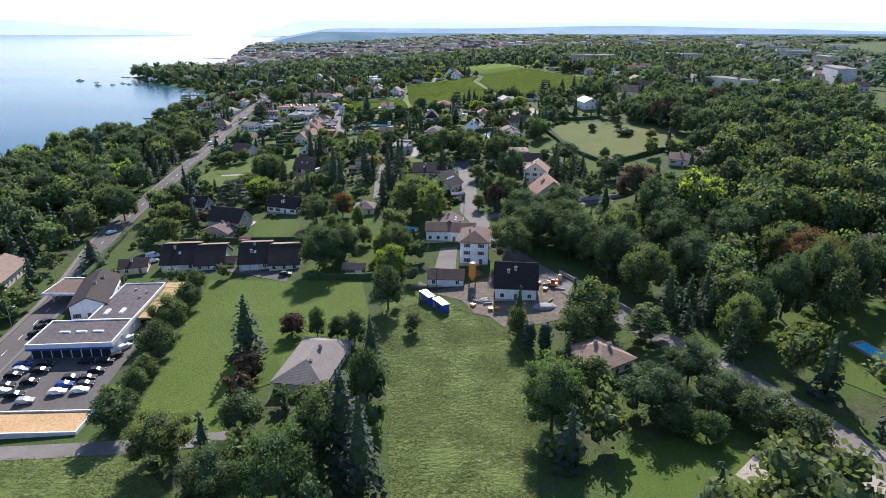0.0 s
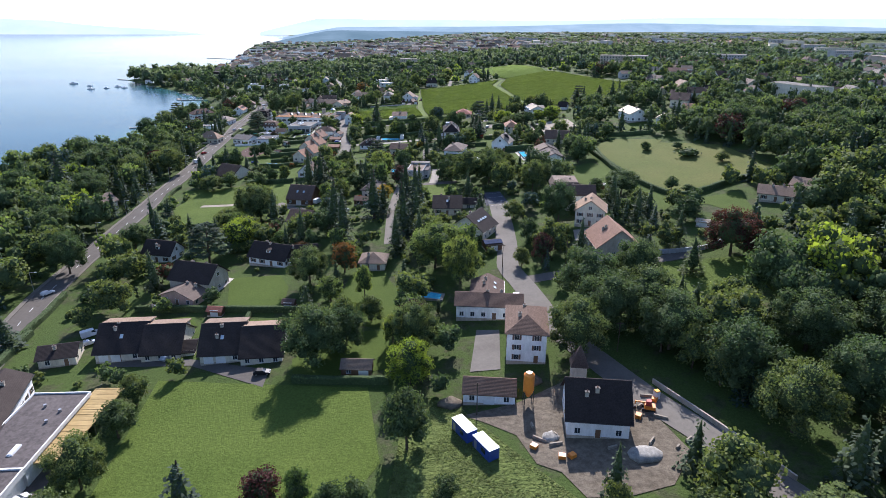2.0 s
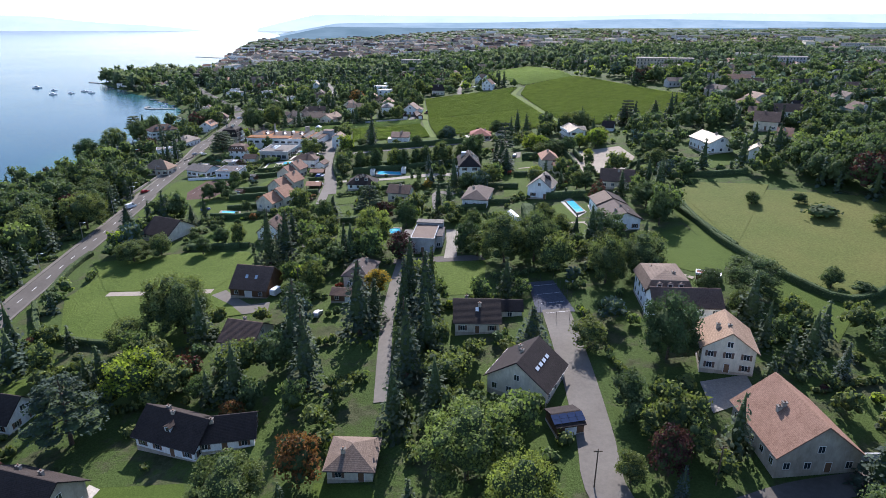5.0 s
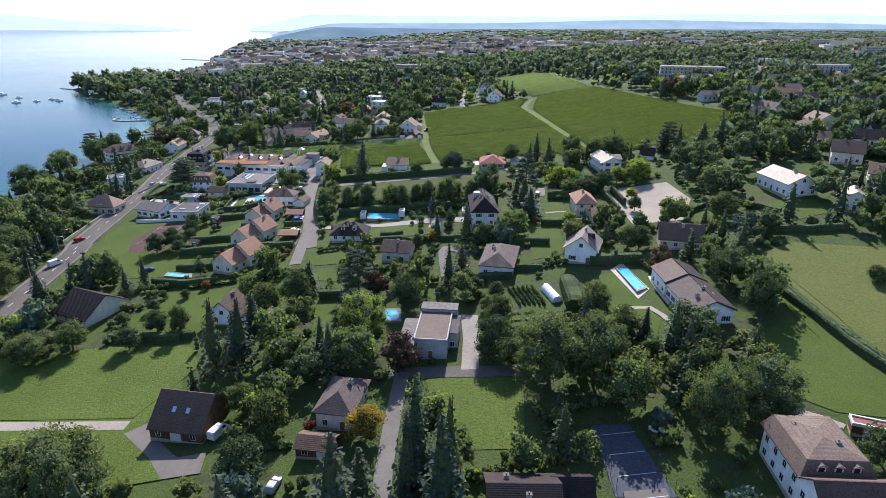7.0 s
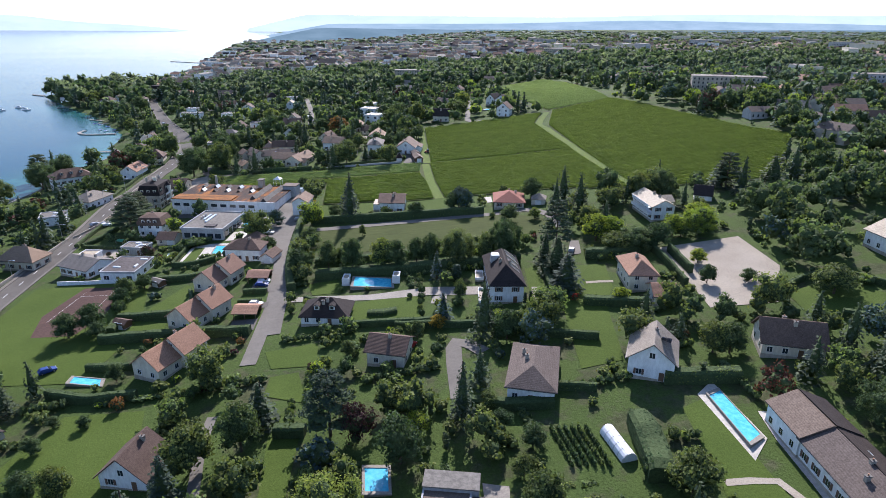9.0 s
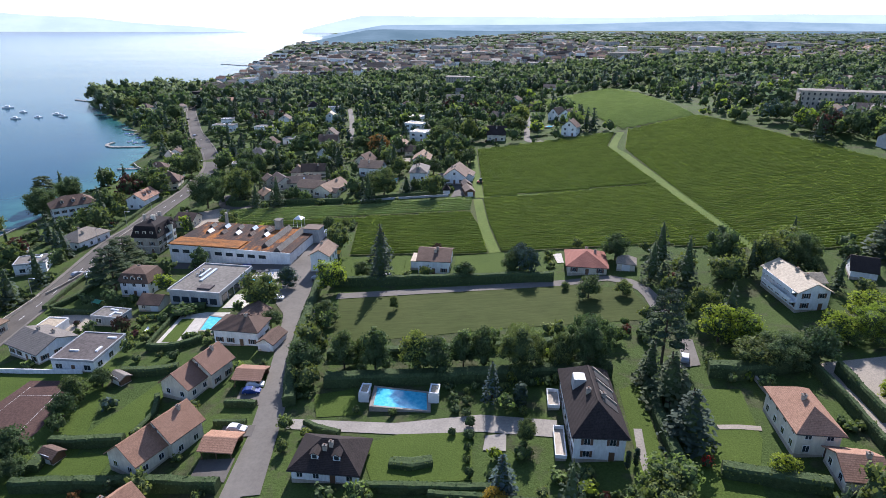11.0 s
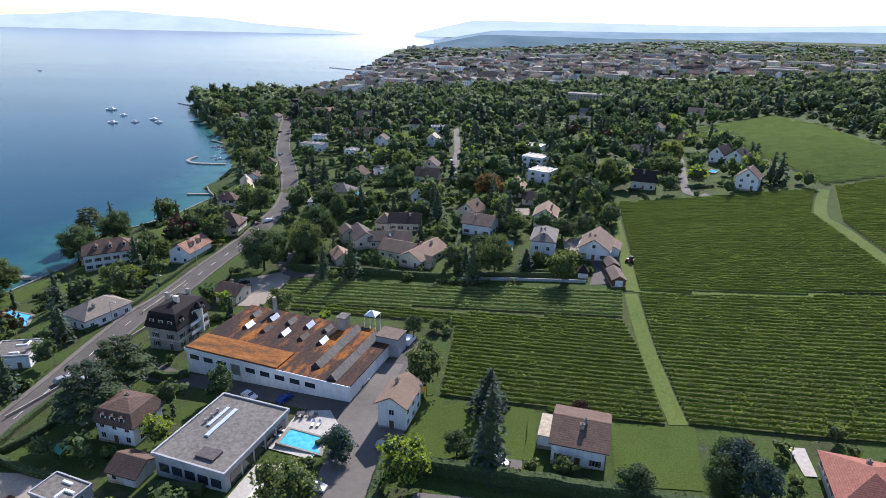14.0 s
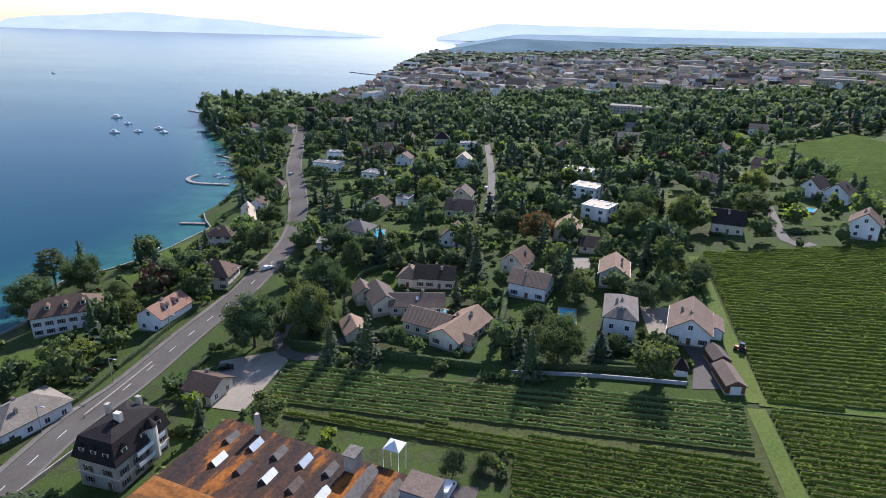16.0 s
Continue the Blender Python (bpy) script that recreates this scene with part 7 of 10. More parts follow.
house(62.0, 744.0, -23, 9.4, 10.0, 6, 4, "gable_d", "white", "brown", far=True)
house(15.8, 749.5, -8, 11.3, 10.0, 4.5, 4.5, "gable_w", "cream", "dark", far=True)
house(-201.2, 642.2, 40, 19.6, 11.0, 7, 3.8, "hip", "white", "brown", dormers=3)
house(-166.6, 644.9, 87, 13.9, 9.0, 5, 3, "gable_w", "white", "terracotta", dormers=2)
house(-165.6, 672.7, 8, 11.8, 10.0, 5.5, 4, "hip", "cream", "brown")
house(-196.6, 723.6, 9, 11.7, 9.0, 5.5, 3, "hip", "cream", "brown")
house(-203.3, 757.1, 32, 5.8, 24.2, 4, 3, "gable_d", "white", "cream")
house(-208.1, 775.2, 6, 7.6, 7.0, 3.5, 2.5, "gable_d", "white", "brown")
house(-165.8, 592.4, -16, 11.1, 15.6, 4, 3, "hip", "white", "grey")
house(-169.9, 565.5, 21, 10.5, 9.0, 4, 0, "flat", "white", "concrete")
house(-218.4, 813.0, 14, 10.9, 9.0, 4, 3, "hip", "cream", "brown")
house(-150.2, 206.3, 98, 21.7, 14.0, 4, 3, "gable_w", "cream", "tan")
house(-159.5, 353.0, 68, 16.1, 9.0, 5, 3.5, "gable_w", "stone", "greybrown")
house(-104.3, 215.1, 13, 9.2, 8.0, 3, 2, "gable_w", "cream", "dark")
house(-154.0, 514.9, -11, 14.5, 9.0, 4, 4, "hip", "cream", "tan")
house(6.9, 847.0, -28, 9.4, 9.0, 4, 3, "gable_w", "cream", "dark", far=True)
house(20.9, 821.1, -33, 9.4, 9.0, 4, 3, "gable_w", "stone", "greybrown", far=True)
house(-13.4, 969.2, 1, 16.0, 10.0, 4, 3, "gable_w", "cream", "grey", far=True)
house(40.9, 912.7, -28, 10.3, 9.0, 5, 3, "gable_d", "white", "brown", far=True)
house(-178.3, 953.8, -0, 11.0, 9.0, 5, 4, "gable_d", "white", "brown", far=True)
house(-151.6, 955.1, 15, 10.9, 9.0, 5, 4, "hip", "cream", "dark", far=True)
house(-124.1, 922.6, 14, 12.0, 9.0, 6, 0, "flat", "white", "concrete", far=True)
house(-213.4, 891.2, -1, 9.4, 8.0, 5, 0, "flat", "white", "concrete", far=True)
house(-99.4, 782.9, -1, 9.0, 9.0, 4, 3.5, "gable_d", "cream", "greybrown", far=True)
house(-127.0, 774.4, -4, 6.5, 8.0, 3.5, 0, "flat", "white", "concrete", far=True)
house(-36.6, 722.8, -4, 8.9, 9.0, 3, 2.5, "gable_w", "cream", "dark", far=True)
house(-62.5, 700.6, -19, 8.8, 10.0, 4, 3.5, "gable_d", "cream", "brown", far=True)
house(53.0, 861.6, -39, 6.2, 8.0, 4, 3, "gable_w", "pink", "brown", far=True)
house(-97.1, 682.9, 0, 6.6, 8.0, 4, 3, "hip", "cream", "tan", far=True)
house(-142.4, 712.6, 11, 5.1, 7.0, 2.9, 0, "flat", "white", "concrete", far=True)
house(-202.3, 910.0, -1, 10.9, 9.0, 5, 3, "gable_w", "cream", "brown", far=True)
house(-156.2, 870.3, 1, 9.4, 9.0, 5, 3, "gable_d", "white", "greybrown", far=True)
house(-130.5, 515.6, -4, 6.2, 7.0, 2.7, 0, "flat", "white", "cream")
house(-114.8, 521.1, -9, 9.2, 6.0, 2.9, 0, "flat", "grey", "concrete")
twin_c = house(-68.6, 438.4, -25, 8.6, 8.0, 4.9, 3.5, "gable_d", "cream", "terracotta")
wing(twin_c, -1.5, -7.6, 0, 8.6, 7.6, 3.7, 3.4, "gable_d", "cream", "terracotta")


# ---- the car showroom and its yard ----
def part(name, sh, parent, m=None, label=""):
    return ob_of(name, sh.mesh(name), parent, m, label)


def thing(name, x, y, rot, label, category, dz=0.0, z=None):
    top = new(name)
    top.matrix_basis = pose(x, y, (terrain(x, y) if z is None else z) + dz, 0, 0, rot)
    return tagged(top, label, category)


show = thing("car_showroom", -95.6, 157.0, 1, "flat-roofed white car showroom with a glazed front and blue band", "showroom")
BUILT += [(-95.6, 157, 11), (-91, 177, 13), (-82, 181, 13), (-115, 191, 7)]
part("wall", Shape().box(-11, 11, -6.5, 7, -3, 4.3, "wall_white"), show)
part("roof", Shape().box(-11.4, 11.4, -7.2, 7.2, 4.3, 4.6, "roof_bitumen"), show)
ob_of("parapet", parapet_mesh(11.6, 7.4, 3.6, 4.95, 0.35, "trim_white"), show)
part("sign_band", Shape().box(-11.62, 11.62, -7.5, -7.42, 3.0, 3.6, "blue_paint"), show, label="plain blue sign band")
for k in range(8):
    part("shop_window", Shape().box(-10.6 + k * 2.65, -8.2 + k * 2.65, -6.6, -6.5, 0.2, 2.8, "glass"), show)
    part("pillar", Shape().box(-10.85 + k * 2.65, -10.65 + k * 2.65, -6.7, -6.45, 0, 3.0, "trim_white"), show)
for k in range(3):
    part("roof_light", Shape().box(-6 + k * 4.6, -3 + k * 4.6, -0.5, 0.5, 4.6, 5.0, "plastic_white", 0.15), show)
back = thing("workshop", -90.8, 177.9, 0, "flat dark-roofed workshop behind the showroom", "workshop")
part("wall", Shape().box(-6.4, 6.4, -13.2, 13.2, -3, 4.3, "wall_white"), back)
part("roof", Shape().box(-6.5, 6.5, -13.3, 13.3, 4.3, 4.55, "roof_bitumen"), back)
ob_of("parapet", parapet_mesh(6.7, 13.5, 4.0, 4.9, 0.3, "trim_white"), back)
for x, y in ((-3.2, -8), (1.2, -7.5)):
    part("roof_light", Shape().box(x - 0.6, x + 0.6, y - 1.8, y + 1.8, 4.55, 4.95, "plastic_white", 0.15), back)
for x, y in ((2.5, 2), (3.4, 6), (-1, 8)):
    part("roof_vent", Shape().tube(x, y, 4.55, 5.2, 0.35, "metal_grey"), back)
shed = thing("open_shed", -82.0, 181.1, -3, "long open shed with an ochre ribbed roof", "shed")
part("roof", Shape().box(-3.5, 3.5, -13.7, 13.7, 3.3, 3.5, "roof_ochre"), shed)
for k in range(14):
    part("roof_rib", Shape().box(-3.5, 3.5, -13.6 + k * 2.05, -13.5 + k * 2.05, 3.504, 3.56, "roof_ochre"), shed)
for k in range(5):
    part("post", Shape().box(3.2, 3.4, -13.4 + k * 6.6, -13.2 + k * 6.6, -2, 3.3, "metal_dark"), shed)
part("wall", Shape().box(-3.5, -3.3, -13.5, 13.5, -2, 3.3, "wall_white"), shed)
can = thing("canopy", -115.7, 191.5, -3, "flat white-edged petrol station canopy on posts", "canopy")
part("roof", Shape().box(-5.5, 5.5, -6.5, 6.5, 3.9, 4.3, "roof_brown"), can)
ob_of("parapet", parapet_mesh(5.7, 6.7, 3.8, 4.6, 0.3, "trim_white"), can)
for x in (-4, 4):
    for y in (-4, 4):
        part("post", Shape().box(x - 0.15, x + 0.15, y - 0.15, y + 0.15, -1, 3.9, "trim_white"), can)
deck = thing("terrace_wall", -88, 118.6, -1, "low white-walled terrace filled with ochre gravel", "terrace", 0.2)
part("fill", Shape().box(-11, 11, -4, 4, -3, 0.9, "ochre_gravel"), deck)
ob_of("parapet", parapet_mesh(11.3, 4.3, -3, 1.3, 0.3, "trim_white"), deck)
OPEN.append([(-101, 112), (-75, 112), (-75, 125), (-101, 125)])

# ---- the old workshop with the rusty roof ----
fac = thing("factory", -91.2, 577.4, -9, "long white factory with a rusty brown roof and glazed roof lights", "factory")
BUILT += [(-105, 579, 15), (-78, 575, 15)]
part("wall", Shape().box(-24.3, 24.3, -13.8, 13.8, -3, 5.3, "wall_white"), fac)
part("roof", Shape().box(-24.5, 24.5, -14, 14, 5.3, 5.55, "roof_rust"), fac)
part("raised_roof", Shape().box(-24.3, 4, -13.8, -6.0, 5.55, 6.0, "roof_rust_bright"), fac)
part("eave_board", Shape().box(-24.6, 24.6, -14.15, -13.95, 5.0, 5.6, "trim_white"), fac)
for k in range(9):
    if k != 3:
        part("factory_window", Shape().box(-23.2 + k * 4.4, -20.4 + k * 4.4, -13.88, -13.8, 2.6, 3.9, "glass"), fac)
        part("window_bar", Shape().box(-23.3 + k * 4.4, -20.3 + k * 4.4, -13.92, -13.8, 2.45, 2.6, "trim_white"), fac)
part("gate", Shape().box(-10.2, -7.4, -13.9, -13.8, 1.0, 4.0, "metal_grey"), fac)


def roof_light(x, y, ln, wd, hh, mat):
    sh = Shape()
    a, c = wd / 2, ln / 2
    sh.add([(-a, -c, 0), (a, -c, 0), (a, c, 0), (-a, c, 0), (0, -c, hh), (0, c, hh)], [(0, 1, 4), (2, 3, 5)], "trim_dark")
    sh.add([(-a, -c, 0), (a, -c, 0), (a, c, 0), (-a, c, 0), (0, -c, hh), (0, c, hh)], [(1, 2, 5, 4), (3, 0, 4, 5)], mat)
    return part("roof_light", sh, fac, pose(x, y, 5.55))


for r in range(2):
    for k in range(5 - r // 2):
        roof_light(-19 + k * 6.0 + r * 2.2, 9.0 - r * 6.4, 3.6, 2.1, 1.1, ("roof_concrete", "plastic_white", "skylight", "roof_greybrown")[(2 * k + r) % 4])
roof_light(12.5, 1.5, 22, 2.8, 1.6, "roof_concrete")
roof_light(19, -1.0, 24, 2.8, 1.6, "roof_concrete")
part("stair_tower", Shape().box(7.5, 9.8, 10, 13, 5.55, 9.2, "wall_stone").box(7.2, 10.1, 9.7, 13.3, 9.2, 9.45, "roof_concrete"), fac)
part("annex", Shape().box(20.5, 27, 8, 13.5, -3, 7.2, "wall_grey").box(20.3, 27.2, 7.8, 13.7, 7.2, 7.5, "roof_greybrown"), fac)
part("chimney", Shape().box(-15.3, -14.3, 12, 13, 5.55, 10.5, "wall_stone", 0.08), fac)

# ---- the modern flat-roofed house ----
mod = thing("villa", -90.5, 540.2, -8, "modern grey flat-roofed villa with a gravelled roof", "house")
BUILT += [(-90.5, 540.2, 12)]
part("wall", Shape().box(-8.6, 8.6, -11, 11, -3, 4.6, "wall_grey"), mod)
part("roof", Shape().box(-8.7, 8.7, -11.1, 11.1, 4.6, 4.8, "roof_concrete"), mod)
ob_of("parapet", parapet_mesh(9.0, 11.4, 4.3, 5.2, 0.4, "wall_grey"), mod)
for k in range(5):
    part("window_wall", Shape().box(8.6, 8.7, -9.5 + k * 4, -6.2 + k * 4, 0.3, 3.4, "glass"), mod)
    part("window_wall", Shape().box(-7.6 + k * 3.2, -5.2 + k * 3.2, -11.1, -11, 0.8, 2.8, "glass"), mod)
part("roof_light", Shape().box(-2.6, -1.6, -3, 7, 4.8, 5.2, "skylight"), mod)
part("roof_light", Shape().box(-4.6, -3.8, 0, 7, 4.8, 5.15, "skylight"), mod)
part("plant_room", Shape().box(0, 4.5, -9, -6, 4.8, 5.3, "roof_bitumen"), mod)
for k in range(3):
    part("duct", Shape().tube(-5.6, 1 + 2 * k, 4.8, 5.7, 0.3, "metal_grey"), mod)
patch("terrace", [(-81.6, 541.5), (-80.0, 555.1), (-72.9, 556.3), (-68.7, 551.1), (-70.5, 539.4)], "pale_paving", 0.2, "pale stone pool terrace of a villa", "terrace")
patch("timber_deck", [(-82.6, 526.8), (-81.6, 536.2), (-72.9, 538.3), (-73.7, 526.1)], "pale_paving", 0.18, "weathered pale timber deck below the pool terrace", "terrace")
patch("awning_ground", [(-78.6, 526.9), (-77.9, 535.0), (-74.9, 535.0), (-74.6, 526.0)], "wall_cream", 0.26, "pale ground sheet over part of the deck", "sheet")


def garden_table(x, y, rot):
    top = thing("garden_table", x, y, rot, "dark metal garden table on the pale terrace", "table", 0.22)
    part("tabletop", Shape().box(-0.9, 0.9, -0.5, 0.5, 0.7, 0.75, "metal_dark"), top)
    for a in (-0.8, 0.8):
        for c in (-0.4, 0.4):
            part("leg", Shape().box(a - 0.04, a + 0.04, c - 0.04, c + 0.04, -0.1, 0.7, "metal_dark"), top)


def garden_chair(x, y, rot, mat="metal_dark", word="dark"):
    top = thing("garden_chair", x, y, rot, word + " garden chair on the pale terrace", "chair", 0.22)
    part("seat", Shape().box(-0.28, 0.28, -0.28, 0.28, 0.4, 0.47, mat), top)
    part("backrest", Shape().box(-0.28, 0.28, 0.24, 0.3, 0.47, 0.95, mat), top)
    for a in (-0.24, 0.24):
        for c in (-0.24, 0.24):
            part("leg", Shape().box(a - 0.03, a + 0.03, c - 0.03, c + 0.03, -0.1, 0.4, mat), top)


def sun_lounger(x, y, rot, mat="plastic_white", word="white"):
    top = thing("sun_lounger", x, y, rot, word + " sun lounger beside the swimming pool", "sun lounger", 0.22)
    part("frame", Shape().box(-0.35, 0.35, -0.95, 0.95, 0.22, 0.3, "metal_grey"), top)
    part("mattress", Shape().box(-0.33, 0.33, -0.93, 0.4, 0.3, 0.4, mat), top)
    part("backrest", Shape().add([(-0.33, 0.4, 0.3), (0.33, 0.4, 0.3), (0.33, 0.95, 0.72), (-0.33, 0.95, 0.72), (-0.33, 0.4, 0.4), (0.33, 0.4, 0.4), (0.33, 0.9, 0.82), (-0.33, 0.9, 0.82)],
                                 [(0, 1, 2, 3), (4, 5, 6, 7), (0, 1, 5, 4), (1, 2, 6, 5), (2, 3, 7, 6), (3, 0, 4, 7)], mat), top)
    for a in (-0.3, 0.3):
        for c in (-0.8, 0.8):
            part("leg", Shape().box(a - 0.03, a + 0.03, c - 0.03, c + 0.03, -0.1, 0.22, "metal_grey"), top)


for x, y, r in ((-79.0, 553.4, 10), (-76.4, 553.6, 95)):
    garden_table(x, y, r)
for x, y, r in ((-79.6, 554.4, 0), (-78.3, 554.5, 10), (-79.6, 552.4, 180), (-78.2, 552.5, 170), (-75.4, 553.8, -90), (-77.4, 553.5, 90)):
    garden_chair(x, y, r)
for x, y, r in ((-80.9, 545.5, 80), (-80.8, 547.2, 85), (-74.8, 550.5, 5), (-73.4, 550.6, -5)):
    sun_lounger(x, y, r)
for x, y, r in ((37.5, 327.0, 30), (39.2, 326.2, 30), (-100.5, 514.0, 0)):
    sun_lounger(x, y, r)

# pale stone trim, dormers and balconies of the old hotel
hot = bpy.data.objects["hotel"]
for z in (3.0, 7.0):
    part("string_course", Shape().box(-5.05, 5.05, -7.15, -7.03, z, z + 0.28, "wall_cream"), hot)
    part("string_course", Shape().box(4.93, 5.05, -7.03, 7.1, z, z + 0.28, "wall_cream"), hot)
for z in (2.9, 5.6):
    part("balcony", Shape().box(4.95, 6.1, -2.6, 5.2, z, z + 0.18, "wall_stone"), hot)
    part("railing", Shape().box(6.02, 6.1, -2.6, 5.2, z + 0.18, z + 1.1, "trim_white"), hot)


def tall_dormer(m):
    sh = Shape().box(-0.7, 0.7, -0.2, 2.4, 0, 1.8, "wall_cream").box(-0.4, 0.4, -0.26, -0.19, 0.3, 1.5, "glass")
    sh.add([(-0.9, -0.4, 1.8), (0.9, -0.4, 1.8), (0, -0.4, 2.7), (-0.9, 2.6, 1.8), (0.9, 2.6, 1.8), (0, 2.6, 2.7)], [(0, 1, 2), (0, 2, 5, 3), (1, 4, 5, 2), (3, 5, 4)], "roof_dark")
    ob_of("dormer", sh.mesh("dormer"), hot, m, "pale dormer with a pointed roof")


for u in (-3.0, 0.0, 3.0):
    tall_dormer(pose(u, -7.0, 7.7))
for v in (-4.5, 0.5, 4.8):
    tall_dormer(pose(4.9, v, 7.7, 0, 0, 90))
part("corner_turret", Shape().tube(5.0, 2.6, 2.0, 9.6, 1.3, "wall_cream", 14).tube(5.0, 2.6, 9.6, 11.4, 1.5, "roof_dark", 14, 0.15), hot)
part("chimney", Shape().box(0.2, 1.7, -1.4, -0.4, 10.5, 14.2, "wall_cream"), hot)
part("chimney", Shape().box(-4.6, -3.7, 1.0, 2.0, 9.5, 13.6, "wall_stone"), hot)
part("chimney", Shape().box(-1.0, 0.2, 5.6, 6.4, 9.8, 13.4, "wall_stone"), hot)
# lantern and painted roof terrace recesses of the villa above the pool
lan = lantern_villa
part("roof_lantern", Shape().box(-3.6, -0.9, 1.4, 4.2, 7.2, 9.6, "wall_grey", 0.1).box(-3.3, -1.2, 1.5, 4.1, 9.55, 9.75, "skylight"), lan, label="glazed roof lantern with a white frame")
def on_slope(sh, u0, u1, v0, v1, lo, hi, mat):
    """A slab lying on the eastern roof slope."""
    z = lambda u, h: 10.2 - 0.84 * u + h
    return sh.add([(u, v, z(u, h)) for h in (lo, hi) for u, v in ((u0, v0), (u1, v0), (u1, v1), (u0, v1))], [(3, 2, 1, 0), (4, 5, 6, 7), (0, 1, 5, 4), (1, 2, 6, 5), (2, 3, 7, 6), (3, 0, 4, 7)], mat)


# terraces are not cut in: dark slabs on the slope paint their shade
for v in (-3.6, 0.8, 5.2):
    part("roof_terrace", on_slope(Shape(), 1.2, 4.5, v - 1.5, v + 1.3, -0.1, 0.14, "trim_dark"), lan, label="dark slab painting the shade of a sunk roof terrace")
    part("parapet", on_slope(Shape(), 1.0, 4.7, v + 1.3, v + 1.62, -0.1, 0.5, "wall_stone"), lan)
part("ridge", Shape().box(-0.14, 0.14, -6.4, 6.4, 10.08, 10.26, "roof_dark"), lan)


def carport(x, y, rot):
    """An open tiled carport on posts."""
    top = thing("carport", x, y, rot, "open timber carport under a terracotta tiled roof", "carport")
    BUILT.append((x, y, 3.6))
    ob_of("roof", roof_shape("gable_w", 7.0, 6.4, 2.3, 1.1, "roof_terracotta", 0.3)[0].mesh("roof"), top)
    for u in (-3.2, 0.0, 3.2):
        for v in (-2.9, 2.9):
            part("post", Shape().box(u - 0.09, u + 0.09, v - 0.09, v + 0.09, -0.5, 2.35, "door_wood"), top)
    part("back_wall", Shape().box(-3.3, 3.3, 2.95, 3.1, -0.5, 2.3, "wall_wood"), top)


for x, y, r in CARPORTS:
    carport(x, y, r)

# ---- building site ----
for x, y, lab in ((4.7, 170.0, "blue site cabin with a white roof"), (8.6, 163.8, "blue site cabin with a white roof, set further down")):
    cab = thing("site_cabin", x, y, -62, lab, "site cabin")
    part("body", Shape().box(-3, 3, -1.25, 1.25, 0.1, 2.7, "blue_paint"), cab)
    part("roof", Shape().box(-3.05, 3.05, -1.3, 1.3, 2.7, 2.85, "plastic_white"), cab)
    part("door", Shape().box(-2.4, -1.5, -1.29, -1.25, 0.2, 2.2, "metal_grey"), cab)
    part("window", Shape().box(0.2, 1.6, -1.29, -1.25, 1.0, 2.0, "glass"), cab)
silo = thing("mortar_silo", 20.0, 178.9, 0, "orange mortar silo on steel legs", "silo")
part("tank", Shape().tube(0, 0, 3.2, 7.4, 1.25, "orange", 20).tube(0, 0, 1.6, 3.2, 0.3, "orange", 20, 1.25).tube(0, 0, 7.4, 8.0, 1.25, "orange", 20, 0.7), silo)
for a, c in ((-1, -1), (1, -1), (1, 1), (-1, 1)):
    part("leg", Shape().box(a - 0.08, a + 0.08, c - 0.08, c + 0.08, -0.3, 3.6, "metal_dark"), silo)


def heap(name, x, y, r, h, mat, label, category):
    rr = np.random.default_rng(int(abs(x * 10)) + 3)
    v, f = BALLS[2]
    v = v * (r, r * 0.8, h) * rr.uniform(0.75, 1.15, (len(v), 1))
    ob = new(name, mesh_of(name, v.tolist(), f, [mat], smooth=True))
    ob.matrix_basis = at_ground(x, y)
    return tagged(ob, label, category)


heap("earth_mound", 2.2, 181.0, 3.2, 1.6, "soil", "heap of bare brown earth on the building site", "heap")
heap("earth_mound", 22.5, 186.5, 2.6, 1.8, "soil", "heap of brown earth behind the silo", "heap")
heap("rubble_heap", 40.0, 159.0, 3.5, 1.3, "rock", "heap of grey rubble and stones", "heap")
heap("rubble_heap", 22.5, 166.5, 2.2, 1.0, "rock", "heap of broken stone beside the house", "heap")
site = random.Random(4)
for k in range(26):
    x, y = site.uniform(18, 50), site.uniform(158, 178)
    if 25 < x < 41 and 163 < y < 178:
        continue
    ln = site.uniform(1.0, 3.2)
    pl = thing("plank_stack" if k % 3 else "crate", x, y, site.uniform(0, 180), "stack of pale timber planks on bare earth" if k % 3 else "orange crate on bare earth", "timber" if k % 3 else "crate")
    for j in range(3 if k % 3 else 1):
        part("plank" if k % 3 else "box", Shape().box(-ln / 2, ln / 2, -0.3 + j * 0.06, 0.3 - j * 0.06, j * 0.22, j * 0.22 + 0.2, "gravel") if k % 3 else Shape().box(-0.7, 0.7, -0.6, 0.6, 0, 0.9, "orange"), pl)
dig = thing("excavator", 45.5, 172.5, 70, "small red and orange tracked excavator", "excavator")
part("cab", Shape().box(-0.6, 0.6, -0.6, 0.7, 0.9, 2.4, "red_paint", 0.1), dig)
part("house", Shape().box(-0.9, 0.9, -1.4, 0.9, 0.6, 1.3, "orange", 0.05), dig)
for s in (-1, 1):
    part("track", Shape().box(s * 0.75 - 0.2, s * 0.75 + 0.2, -1.4, 1.4, 0, 0.55, "rubber", 0.08), dig)
part("boom", Shape().box(-0.12, 0.12, 0.7, 3.0, 1.6, 1.9, "orange").box(-0.1, 0.1, 2.8, 3.0, 0.4, 1.7, "orange"), dig)
part("bucket", Shape().box(-0.35, 0.35, 2.6, 3.2, 0.1, 0.6, "metal_dark", 0.08), dig)
toilet = thing("site_toilet", 48.5, 176.0, 20, "pale plastic site toilet with a yellow roof", "toilet cabin")
part("body", Shape().box(-0.55, 0.55, -0.55, 0.55, 0, 2.1, "plastic_white"), toilet)
